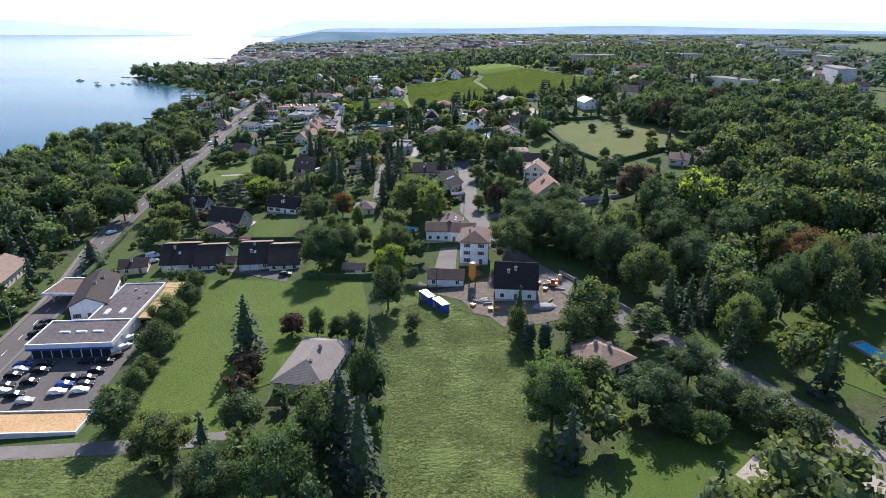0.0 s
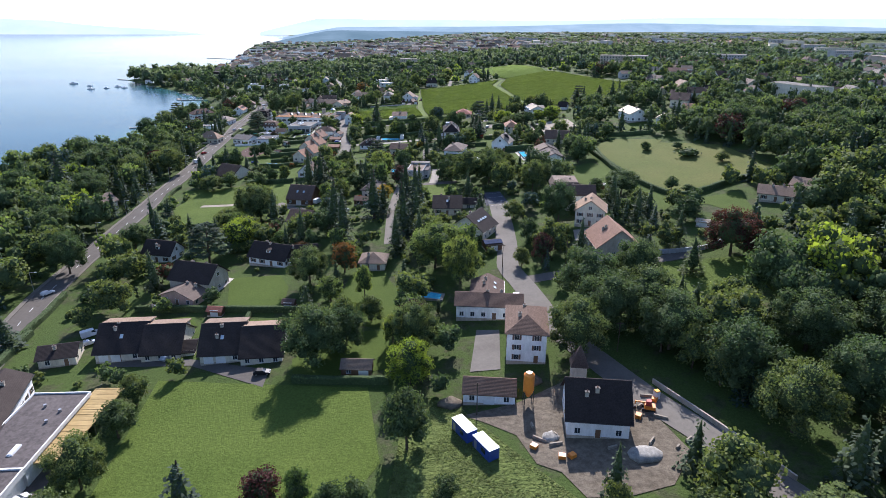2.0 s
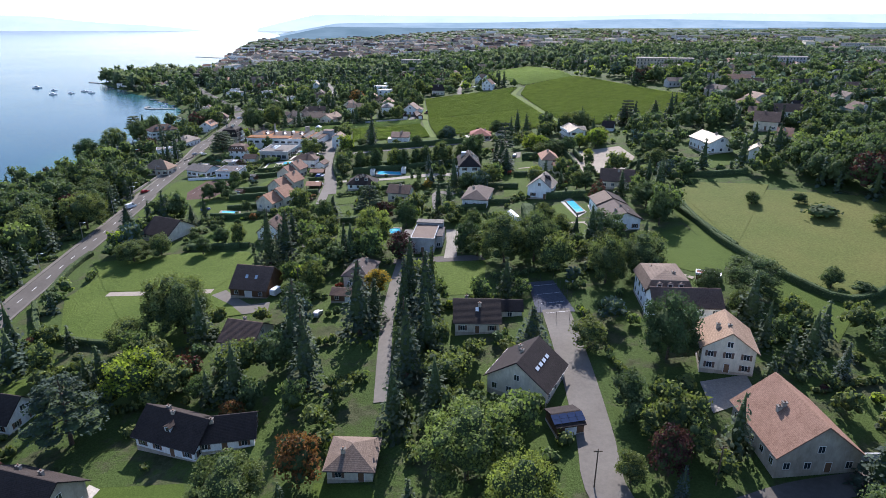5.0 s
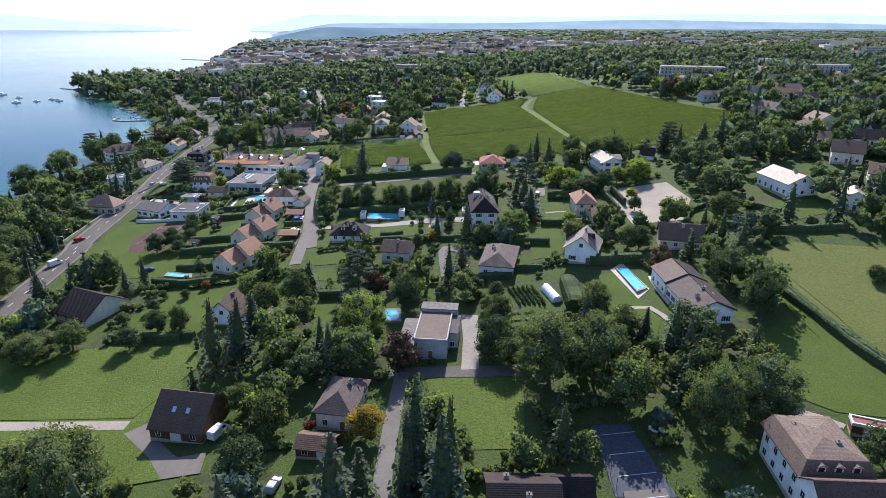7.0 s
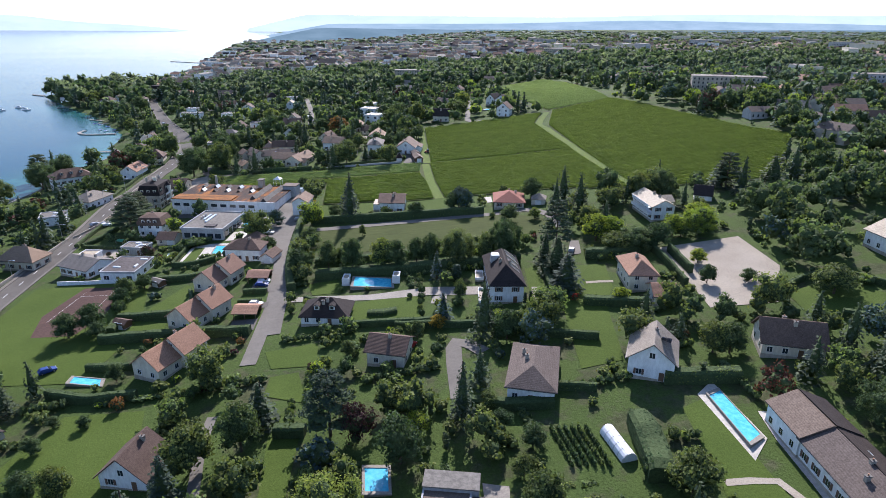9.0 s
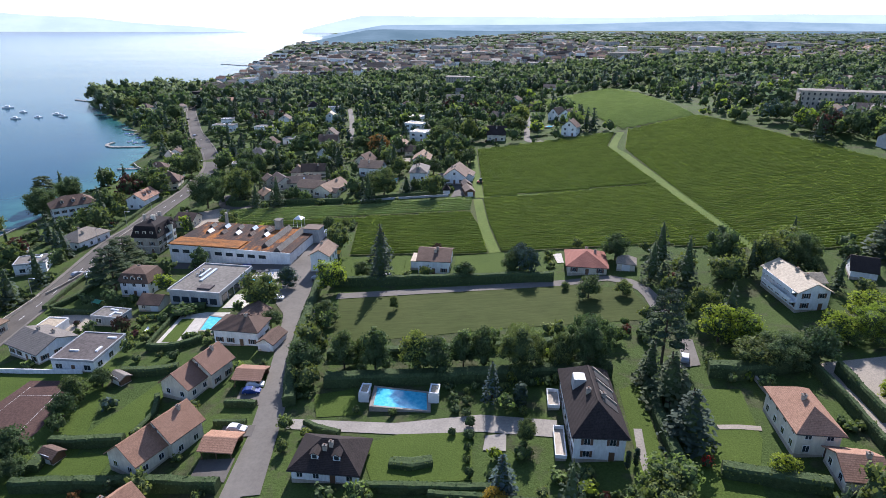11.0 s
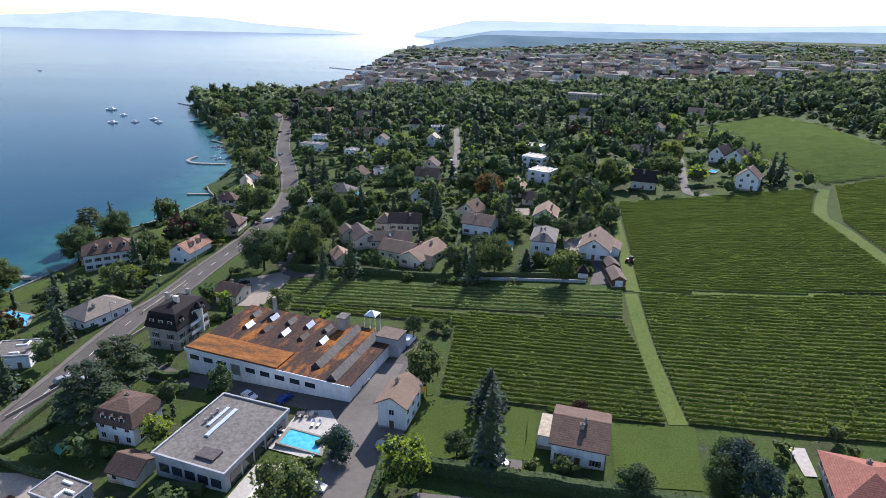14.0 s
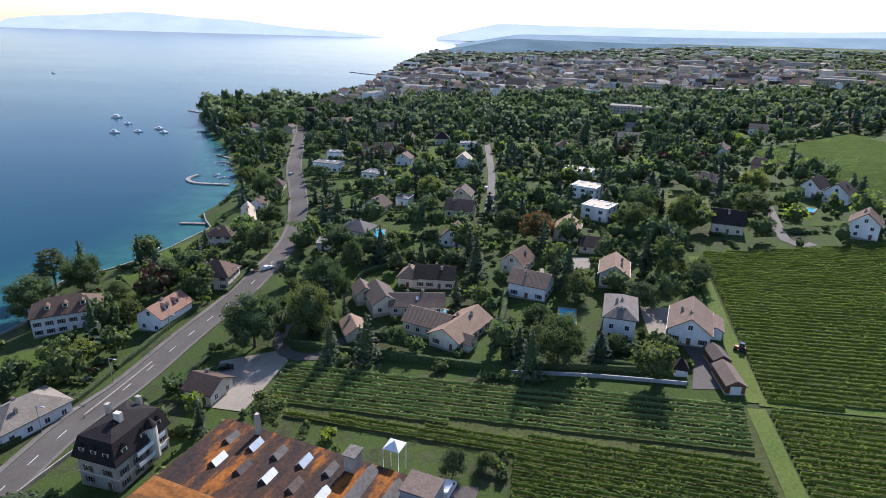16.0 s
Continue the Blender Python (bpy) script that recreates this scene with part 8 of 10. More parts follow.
part("roof", Shape().box(-0.6, 0.6, -0.6, 0.6, 2.1, 2.3, "awning_orange", 0.1), toilet)
tower = thing("turret", 32.5, 183.5, -9, "small stone turret with a tall brown pyramid roof", "turret")
part("wall", Shape().box(-1.7, 1.7, -1.7, 1.7, -2, 6.0, "wall_cream"), tower)
part("roof", Shape().add([(-2.1, -2.1, 6), (2.1, -2.1, 6), (2.1, 2.1, 6), (-2.1, 2.1, 6), (0, 0, 11)], [(0, 1, 4), (1, 2, 4), (2, 3, 4), (3, 0, 4), (3, 2, 1, 0)], "roof_brown"), tower)
trailer = thing("trailer", -7.4, 177.3, 84, "white tarpaulin-covered trailer in the grass", "trailer")
part("body", Shape().box(-2.6, 2.6, -1.1, 1.1, 0.5, 1.9, "plastic_white", 0.05), trailer)
for s in (-1, 1):
    part("wheel", Shape().box(-0.3, 0.3, s * 1.1 - 0.1, s * 1.1 + 0.1, 0, 0.6, "rubber", 0.08), trailer)

# ---- garden sheds and small things ----
house(-20.4, 197.5, -5, 7.5, 4.5, 2.4, 1.5, "gable_w", "wood", "greybrown", name="garden_shed")
house(-67.7, 236.0, -8, 4.5, 3.0, 2.0, 0.9, "gable_w", "wood", "red", name="garden_shed")
house(-45.0, 236.5, -8, 3.5, 3.0, 2.0, 0.9, "gable_w", "wood", "brown", name="garden_shed")
house(-93.9, 459.2, -20, 4.0, 3.0, 2.0, 0.8, "gable_w", "wood", "brown", name="garden_shed")
house(-94.2, 487.7, -30, 4.4, 2.8, 2.0, 0.7, "gable_w", "wood", "grey", name="garden_shed")
house(76.1, 320.7, -25, 6.4, 2.6, 2.2, 0.1, "flat", "wood", "red", name="garden_shed", label="reddish brown wooden garden shed on the slope")
house(-88.0, 243.0, 20, 3.5, 2.8, 2.0, 0.7, "gable_w", "wood", "grey", name="garden_shed")
house(-29.2, 476.0, -5, 1.8, 3.4, 2.3, 0, "flat", "white", "cream", name="pool_pavilion", label="small white pool pavilion with a pale roof")
house(-13.0, 474.2, -5, 1.8, 3.4, 2.3, 0, "flat", "white", "cream", name="pool_pavilion", label="small white pool pavilion with a pale roof")
house(70.0, 78.0, -35, 9.0, 9.0, 2.6, 0, "flat", "grey", "concrete", name="garage", label="grey flat-roofed garage beside a pale yard")
patch("yard", [(58, 82), (66, 88), (84, 84), (88, 66), (66, 66)], "gravel", 0.14, "pale gravel yard round a flat garage", "yard")
house(150.0, 172.0, 20, 11.0, 14.0, 5.0, 3.5, "hip", "white", "brown")
house(61.0, 262.5, -30, 3.5, 5.0, 2.4, 0.8, "gable_w", "wood", "grey", name="garden_shed")
house(101.0, 270.0, -30, 4.5, 3.0, 2.0, 0.8, "gable_w", "white", "cream", name="greenhouse", label="small white garden greenhouse")
tun = thing("polytunnel", 31.0, 388.0, 10, "white plastic polytunnel beside vegetable beds", "polytunnel")
OPEN.append([(18, 378), (40, 378), (40, 400), (18, 400)])
ring = [(1.6 * math.cos(a), 1.9 * math.sin(a)) for a in [math.pi * k / 10 for k in range(11)]]
part("cover", Shape().add([(x, -4.5, z) for x, z in ring] + [(x, 4.5, z) for x, z in ring], [(k, k + 1, 12 + k, 11 + k) for k in range(10)] + [tuple(range(10, -1, -1)), tuple(range(11, 22))], "plastic_white"), tun)
for k in range(6):
    part("hoop", Shape().add([(1.02 * x, -4.5 + 1.77 * k, 1.02 * z) for x, z in ring] + [(1.02 * x, -4.38 + 1.77 * k, 1.02 * z) for x, z in ring], [(j, j + 1, 12 + j, 11 + j) for j in range(10)], "metal_grey"), tun)
def vegetable_bed(x, y, rot, a, c, h, leaf, seed, text):
    p = Plant()
    r = np.random.default_rng(seed)
    for v in np.arange(-c + 0.5, c, 1.0):
        p.blob(r, np.array((0, v, 0.1)), (a, 0.62, h * r.uniform(0.8, 1.15)), 22, 0.42, 1, 0.85)
    bed = new("vegetable_bed", p.mesh("vegetable_bed", leaf))
    bed.matrix_basis = at_ground(x, y, rot)
    tagged(bed, text, "vegetable bed", "vegetable beds")


for k in range(6):
    vegetable_bed(20.4 + k * 1.35, 389.6 - 0.2 * k, 8, 0.45, 6.0, 1.2, "leaf_hedge", k, "tall dark green row of beans in a kitchen garden")
for k in range(8):
    vegetable_bed(17.6 + (k % 2) * 4.0 + (k // 2) * 0.55, 368.4 + (k // 2) * 3.6, -82, 0.8, 1.7, 0.45, "leaf_light", 20 + k, "leafy green vegetable bed in a kitchen garden")
cover = thing("garden_cover", -126.5, 533.5, -20, "green cloth cover over a low garden frame", "garden cover")
part("cloth", Shape().add([(-1.7, -1.2, 1.0), (1.7, -1.2, 1.0), (1.7, 0.0, 1.7), (-1.7, 0.0, 1.7), (1.7, 1.2, 1.0), (-1.7, 1.2, 1.0), (-1.7, 0.0, 1.6), (1.7, 0.0, 1.6)], [(0, 1, 2, 3), (3, 2, 4, 5), (1, 0, 6, 7), (7, 6, 5, 4), (0, 3, 5, 6), (2, 1, 7, 4)], "green_sheet"), cover)
for u in (-1.6, 1.6):
    for v in (-1.1, 1.1):
        part("post", Shape().tube(u, v, -0.3, 1.04, 0.05, "metal_grey", 6), cover)
awn = thing("awning", -53.4, 564.0, -6, "orange striped awning beside a white house", "awning")
part("cloth", Shape().add([(-1.8, -1.3, 2.3), (1.8, -1.3, 2.3), (1.8, 1.3, 2.8), (-1.8, 1.3, 2.8), (-1.8, -1.3, 2.25), (1.8, -1.3, 2.25), (1.8, 1.3, 2.75), (-1.8, 1.3, 2.75)], [(0, 1, 2, 3), (7, 6, 5, 4), (0, 4, 5, 1), (1, 5, 6, 2), (2, 6, 7, 3), (3, 7, 4, 0)], "awning_orange"), awn)
for x in (-1.7, 1.7):
    for y in (-1.2, 1.2):
        part("post", Shape().box(x - 0.05, x + 0.05, y - 0.05, y + 0.05, -0.3, 2.5, "metal_dark"), awn)
mq = thing("marquee", -74.0, 592.5, -9, "small white party tent on the workshop yard", "tent")
part("roof", Shape().add([(-1.8, -1.8, 2.4), (1.8, -1.8, 2.4), (1.8, 1.8, 2.4), (-1.8, 1.8, 2.4), (0, 0, 3.7)], [(0, 1, 4), (1, 2, 4), (2, 3, 4), (3, 0, 4)], "plastic_white"), mq, pose(0, 0, 4.5))
for x in (-1.7, 1.7):
    for y in (-1.7, 1.7):
        part("post", Shape().box(x - 0.05, x + 0.05, y - 0.05, y + 0.05, -0.3, 6.9, "plastic_white"), mq)
trac = thing("tractor", 2.2, 653.5, 70, "red vineyard tractor parked on grass", "tractor")
part("body", Shape().box(-0.5, 0.5, -1.5, 1.3, 0.6, 1.3, "red_paint", 0.08), trac)
part("cab", Shape().box(-0.65, 0.65, -1.2, 0.2, 1.3, 2.5, "glass", 0.1), trac)
for x, y, r in ((-0.75, -0.8, 0.7), (0.75, -0.8, 0.7), (-0.65, 1.0, 0.45), (0.65, 1.0, 0.45)):
    part("wheel", Shape().tube(0, 0, -0.18, 0.18, r, "rubber", 14), trac, pose(x, y, r, 0, 90, 0))


def wall_run(pts, h, t, mat, label):
    """A garden wall along a line."""
    sh, line = Shape(), smooth_line(pts, 3.0)
    rows = []
    for k, p in enumerate(line):
        d = line[min(k + 1, len(line) - 1)] - line[max(k - 1, 0)]
        d = d / (np.linalg.norm(d) + 1e-9)
        for s, z in ((-1, -0.5), (-1, h), (1, h), (1, -0.5)):
            rows.append((p[0] + d[1] * s * t / 2, p[1] - d[0] * s * t / 2, terrain(*p) + z))
    n = len(line)
    sh.add(rows, [(4 * k + j, 4 * k + j + 1, 4 * k + j + 5, 4 * k + j + 4) for k in range(n - 1) for j in range(3)] + [(0, 1, 2, 3), (4 * n - 1, 4 * n - 2, 4 * n - 3, 4 * n - 4)], mat)
    return tagged(new("garden_wall", sh.mesh("garden_wall")), label, "wall", kind="structure")


wall_run([(70, 250.5), (93, 250.5), (110, 262)], 1.6, 0.4, "wall_grey", "pale concrete garden wall along the lane")
for run_pts, run_h, run_t, run_mat, run_label in WALLS:
    wall_run(run_pts, run_h, run_t, run_mat, run_label)


# ---- vehicles ----
def car_meshes(colour, kind):
    if kind == "van":
        prof = [(-2.5, 0.35), (-2.5, 2.0), (-2.3, 2.2), (1.0, 2.2), (1.6, 1.35), (2.4, 1.1), (2.5, 0.35)]
        glass = [(0.95, 2.1), (1.62, 1.3), (1.3, 1.3), (0.3, 1.3), (0.3, 2.1)]
    else:
        prof = [(-2.1, 0.35), (-2.15, 0.85), (-1.95, 1.0), (-1.5, 1.4), (-1.2, 1.48), (0.2, 1.46), (1.0, 1.0), (2.0, 0.82), (2.15, 0.6), (2.1, 0.35)]
        glass = [(-1.85, 1.0), (-1.45, 1.36), (0.15, 1.4), (0.85, 1.0)]
    w = 0.88 if kind == "hatch" else 0.98
    n = len(prof)
    tuck = [0.12 if z > 1.2 else 0.0 for _, z in prof]
    body = Shape().add([(x, -w + t, z) for (x, z), t in zip(prof, tuck)] + [(x, w - t, z) for (x, z), t in zip(prof, tuck)],
                       [tuple(range(n - 1, -1, -1)), tuple(range(n, 2 * n))] + [(k, (k + 1) % n, n + (k + 1) % n, n + k) for k in range(n)], colour)
    m = len(glass)
    win = Shape().add([(x, -w - 0.005 + (0.12 if z > 1.2 else 0.03), z) for x, z in glass] + [(x, w + 0.005 - (0.12 if z > 1.2 else 0.03), z) for x, z in glass],
                      [tuple(range(m)), tuple(range(2 * m - 1, m - 1, -1))], "glass")
    wind = Shape()
    if kind == "hatch":
        wind.add([(0.28, -0.72, 1.44), (0.28, 0.72, 1.44), (0.98, 0.8, 1.04), (0.98, -0.8, 1.04)], [(0, 1, 2, 3)], "glass")
    else:
        wind.add([(1.05, -0.8, 2.17), (1.05, 0.8, 2.17), (1.62, 0.85, 1.38), (1.62, -0.85, 1.38)], [(0, 1, 2, 3)], "glass")
    return body.mesh("body"), win.mesh("side_windows"), wind.mesh("windscreen")


CAR, WHEEL = {}, Shape().tube(0, 0, -0.11, 0.11, 0.33, "rubber", 12).tube(0, 0, 0.11, 0.13, 0.2, "metal_grey", 10).mesh("wheel")
LAMP = Shape().box(-0.06, 0.06, -0.18, 0.18, -0.08, 0.08, "plastic_white").mesh("headlight")
COLOUR_WORD = {"car_white": "white", "car_black": "black", "car_silver": "silver", "car_blue": "dark blue", "car_red": "red"}


def car(x, y, rot, colour, kind):
    if (colour, kind) not in CAR:
        CAR[(colour, kind)] = car_meshes(colour, kind)
    body, win, wind = CAR[(colour, kind)]
    top = thing("van" if kind == "van" else "car", x, y, rot, f"{COLOUR_WORD[colour]} {'delivery van' if kind == 'van' else 'hatchback car'} parked on asphalt", "van" if kind == "van" else "car", 0.17)
    ob_of("body", body, top)
    ob_of("side_windows", win, top)
    ob_of("windscreen", wind, top)
    a = 1.35 if kind == "hatch" else 1.6
    for sx in (-1, 1):
        for sy in (-1, 1):
            ob_of("wheel", WHEEL, top, pose(sx * a, sy * 0.82, 0.33, -90 * sy, 0, 0))
    for sy in (-1, 1):
        ob_of("headlight", LAMP, top, pose(2.12 if kind == "hatch" else 2.46, sy * 0.62, 0.68))
    STANDING.append((x, y, 2.5))
    return top



# white terraces of the villa above the pool
for x, y, a, c in ((13.3, 470.5, 1.2, 6.0), (12.6, 456.2, 1.0, 9.0)):
    top = thing("balcony_terrace", x, y, -5, "white-walled raised villa terrace", "terrace")
    part("slab", Shape().box(-a, a, -c / 2, c / 2, -1.5, 0.6, "wall_stone"), top)
    ob_of("parapet", parapet_mesh(a + 0.1, c / 2 + 0.1, 0.6, 1.4, 0.14, "wall_white"), top)
car(-106.6, 146.1, 8, "car_blue", "hatch")
car(-105.7, 143.5, 8, "car_silver", "hatch")
car(-106.0, 141.0, 8, "car_black", "hatch")
car(-104.9, 135.9, 8, "car_black", "hatch")
car(-100.3, 131.6, 8, "car_black", "hatch")
car(-96.3, 128.7, 8, "car_silver", "hatch")
car(-100.8, 146.1, 8, "car_black", "hatch")
car(-100.1, 142.9, 8, "car_black", "hatch")
car(-100.0, 137.5, 8, "car_black", "hatch")
car(-90.1, 147.0, 8, "car_black", "hatch")
car(-85.0, 147.0, 8, "car_black", "hatch")
car(-85.2, 142.1, 8, "car_black", "hatch")
car(-90.2, 138.8, 8, "car_black", "hatch")
car(-85.9, 138.5, 8, "car_black", "hatch")
car(-90.3, 135.6, 8, "car_blue", "hatch")
car(-85.1, 135.6, 8, "car_black", "hatch")
car(-90.4, 132.3, 8, "car_white", "hatch")
car(-85.0, 132.7, 8, "car_white", "hatch")
car(-104.5, 133.3, 8, "car_white", "hatch")
car(-83.6, 160.0, 62, "car_white", "hatch")
car(-83.2, 154.6, 62, "car_white", "hatch")
car(-83.6, 149.6, 62, "car_black", "hatch")
car(-113.9, 172.1, 62, "car_black", "hatch")
car(-113.7, 168.7, 62, "car_black", "hatch")
car(-113.1, 164.4, 62, "car_black", "hatch")
car(-85.2, 169.8, 62, "car_black", "hatch")
car(-132.4, 259.2, 58, "car_white", "hatch")
car(-146.8, 474.7, 60, "car_red", "hatch")
car(-143.1, 449.3, 60, "car_white", "van")
car(-148.6, 558.3, 65, "car_silver", "hatch")
car(-143.9, 558.4, 65, "car_silver", "hatch")
car(-154.3, 687.4, 62, "car_white", "hatch")
car(-51.0, 340.5, 65, "car_white", "van")
car(-66.1, 531.5, -5, "car_white", "hatch")
car(-68.8, 567.8, 75, "car_white", "hatch")
car(-62.2, 589.2, 80, "car_white", "van")
car(-56.0, 545.0, 0, "car_silver", "hatch")
car(25.1, 228.7, 75, "car_white", "hatch")
car(-103.8, 436.8, 40, "car_blue", "hatch")
car(-57.6, 482.9, 5, "car_white", "hatch")
car(-57.6, 480.1, 5, "car_blue", "hatch")
car(-102.9, 228.2, 40, "car_white", "van")
car(-100.9, 223.0, 40, "car_white", "hatch")
car(-74.0, 211.9, 70, "car_silver", "hatch")
car(-45.4, 200.2, 5, "car_black", "hatch")
car(-91.8, 806.5, 88, "car_white", "hatch")
car(-79.7, 753.2, 88, "car_black", "hatch")
car(-270.5, 939.1, 85, "car_black", "hatch")
car(-94.9, 558.5, -20, "car_white", "hatch")
car(-142.9, 556.3, 50, "car_white", "hatch")
car(-131.0, 621.9, 30, "car_black", "hatch")
car(-85.5, 558.5, 70, "car_blue", "hatch")
car(-224.0, 844.0, 80, "car_silver", "hatch")
car(46.0, 483.2, 70, "car_silver", "hatch")
car(-31.6, 543.6, -20, "car_white", "hatch")
car(-56.3, 466.0, -5, "car_white", "hatch")
car(-8.7, 432.3, 60, "car_red", "hatch")
car(-35.8, 323.0, 75, "car_silver", "hatch")


# ---- road marks, lamps and poles ----
MAIN = [(-114.8, 135.7), (-117.5, 169.6), (-122.1, 204.7), (-133.3, 262.4), (-137.7, 346.4), (-142.2, 461.1), (-144.4, 469.3), (-147.9, 540.2), (-153.5, 590.1), (-152.2, 610.8), (-153.0, 635.8), (-153.4, 671.9), (-160.6, 713.4), (-176.9, 758.4), (-206.7, 818.3), (-227.8, 856.4), (-263.6, 934.1), (-297.8, 1010.4), (-314.2, 1059.3), (-318.0, 1116.6)]
line = smooth_line(MAIN, 1.0)
run, marks = 0.0, 0
for k in range(len(line) - 1):
    run += float(np.linalg.norm(line[k + 1] - line[k]))
    if run > 9.0 and marks < 60:
        run, marks = 0.0, marks + 1
        p, d = line[k], line[k + 1] - line[k]
        mk = new("lane_mark", MATS and mesh_of("lane_mark", [(-1.5, -0.08, 0), (1.5, -0.08, 0), (1.5, 0.08, 0), (-1.5, 0.08, 0), (-1.5, -0.08, -0.05), (1.5, -0.08, -0.05), (1.5, 0.08, -0.05), (-1.5, 0.08, -0.05)],
                                              [(0, 1, 2, 3), (0, 4, 5, 1), (2, 6, 7, 3), (1, 5, 6, 2), (3, 7, 4, 0)], ["line_paint"]))
        q = p + d / np.linalg.norm(d) * 1.5
        slope = math.degrees(math.atan2(terrain(*q) - terrain(*(p - d)), 2.5))
        mk.matrix_basis = pose(p[0], p[1], terrain(*p) + 0.21, 0, 0, math.degrees(math.atan2(d[1], d[0]))) @ pose(0, 0, 0, 0, -slope, 0)
        tagged(mk, "white painted dash on the lakeside road", "road marking", "lane marks", "structure")
for side, o0, o1 in (("left", -5.5, -3.95), ("right", 3.95, 4.8)):
    tagged(new("pavement", ribbon(MAIN, o0, o1, "old_asphalt", 0.28, 0.3, "pavement")), "worn asphalt footway beside the lakeside road", "pavement", kind="structure")


def street_lamp(x, y, rot):
    top = thing("street_lamp", x, y, rot, "grey curved street lamp beside the road", "street lamp", 0.2)
    part("pole", Shape().tube(0, 0, -0.5, 7.2, 0.11, "metal_grey", 8, 0.07), top)
    part("arm", Shape().box(0, 1.6, -0.05, 0.05, 7.15, 7.28, "metal_grey"), top)
    part("lamp_head", Shape().box(1.5, 2.3, -0.15, 0.15, 7.12, 7.3, "plastic_white", 0.04), top)


lamp_line = smooth_line(MAIN, 28.0)
for k, p in enumerate(lamp_line[1:22]):
    d = lamp_line[k + 2] - lamp_line[k]
    d = d / np.linalg.norm(d)
    street_lamp(p[0] - d[1] * 5.2, p[1] + d[0] * 5.2, math.degrees(math.atan2(-d[0], d[1])))
for x, y in ((8.0, 176.0), (46.0, 196.0), (24.0, 250.0), (-52.0, 300.0), (-44.0, 340.0), (45.0, 248.0)):
    top = thing("utility_pole", x, y, 0, "wooden utility pole with a short crossarm", "utility pole")
    part("pole", Shape().tube(0, 0, -0.5, 8.5, 0.14, "bark", 8, 0.1), top)
    part("crossarm", Shape().box(-0.8, 0.8, -0.06, 0.06, 7.9, 8.05, "bark"), top)

# tennis court lines and fence
court = [(26.2, 330.5), (33.7, 330.0), (36.5, 306.0), (26.0, 307.0)]
for (x0, y0), (x1, y1) in zip(court, court[1:] + court[:1]):
    d = math.hypot(x1 - x0, y1 - y0)
    n = max(2, int(d / 3))
    for k in range(n):
        x, y = x0 + (x1 - x0) * k / n, y0 + (y1 - y0) * k / n
        ob = new("fence_post", Shape().tube(0, 0, -0.3, 2.8, 0.05, "metal_dark", 6).mesh("fence_post"))
        ob.matrix_basis = at_ground(x, y)
        tagged(ob, "dark metal fence post at the tennis court", "fence post", "court fence posts")
for k in range(4):
    y = 311 + k * 5.5
    tagged(new("court_line", ribbon([(27.5, y), (31, y), (34.2, y)], -0.06, 0.06, "line_paint", 0.2, name="court_line")), "white painted tennis court line", "court line", kind="structure")

for q in ([(-118.0, 483.0), (-106.4, 482.2)], [(-117.6, 486.4), (-119.8, 466.0)], [(-108.4, 485.6), (-108.0, 464.0)]):
    tagged(new("court_line", ribbon(q, -0.03, 0.03, "line_paint", 0.2, name="court_line")), "worn white line on the clay court", "court line", kind="structure")

# ---- the shore ----
def boat(x, y, rot, ln, label, cabin=True):
    top = tagged(new("boat"), label, "boat")
    top.matrix_basis = pose(x, y, LAKE, 0, 0, rot)
    a, w = ln / 2, ln * 0.17
    hull = [(-a, -w * 0.9), (a * 0.4, -w), (a, 0), (a * 0.4, w), (-a, w * 0.9)]
    low = [(p * 0.9, q * 0.7) for p, q in hull]
    part("hull", Shape().add([(x, y, -0.3) for x, y in low] + [(x, y, ln * 0.12) for x, y in hull], [tuple(range(5, 10))] + [(k, (k + 1) % 5, 5 + (k + 1) % 5, 5 + k) for k in range(5)], "plastic_white"), top)
    if cabin:
        part("cabin", Shape().box(-a * 0.5, a * 0.3, -w * 0.7, w * 0.7, ln * 0.12, ln * 0.26, "plastic_white", w * 0.2), top)
        part("cabin_window", Shape().box(-a * 0.3, a * 0.1, -w * 0.72, w * 0.72, ln * 0.18, ln * 0.22, "glass"), top)
    else:
        part("cover", Shape().box(-a * 0.8, a * 0.4, -w * 0.75, w * 0.75, ln * 0.12, ln * 0.17, "blue_paint", w * 0.2), top)


for x, y, r, ln in ((-524, 1044, 20, 12), (-461, 967, 5, 10), (-444, 977, 15, 8), (-437, 997, 10, 9), (-421, 982, 0, 9), (-484, 1012, 10, 8)):
    boat(x, y, r, ln, "white motor boat moored on the lake")
for x, y, r in ((-283, 852, 80), (-276, 847, 80), (-270, 851, 70), (-303, 886, 60), (-296, 880, 70), (-284, 868, 75), (-229, 719, 20), (-236, 602, 15)):
    boat(x, y, r, 6, "small white boat with a blue cover near the shore", False)
boat(-1000, 1448, -5, 9, "white motor boat under way on the open lake")


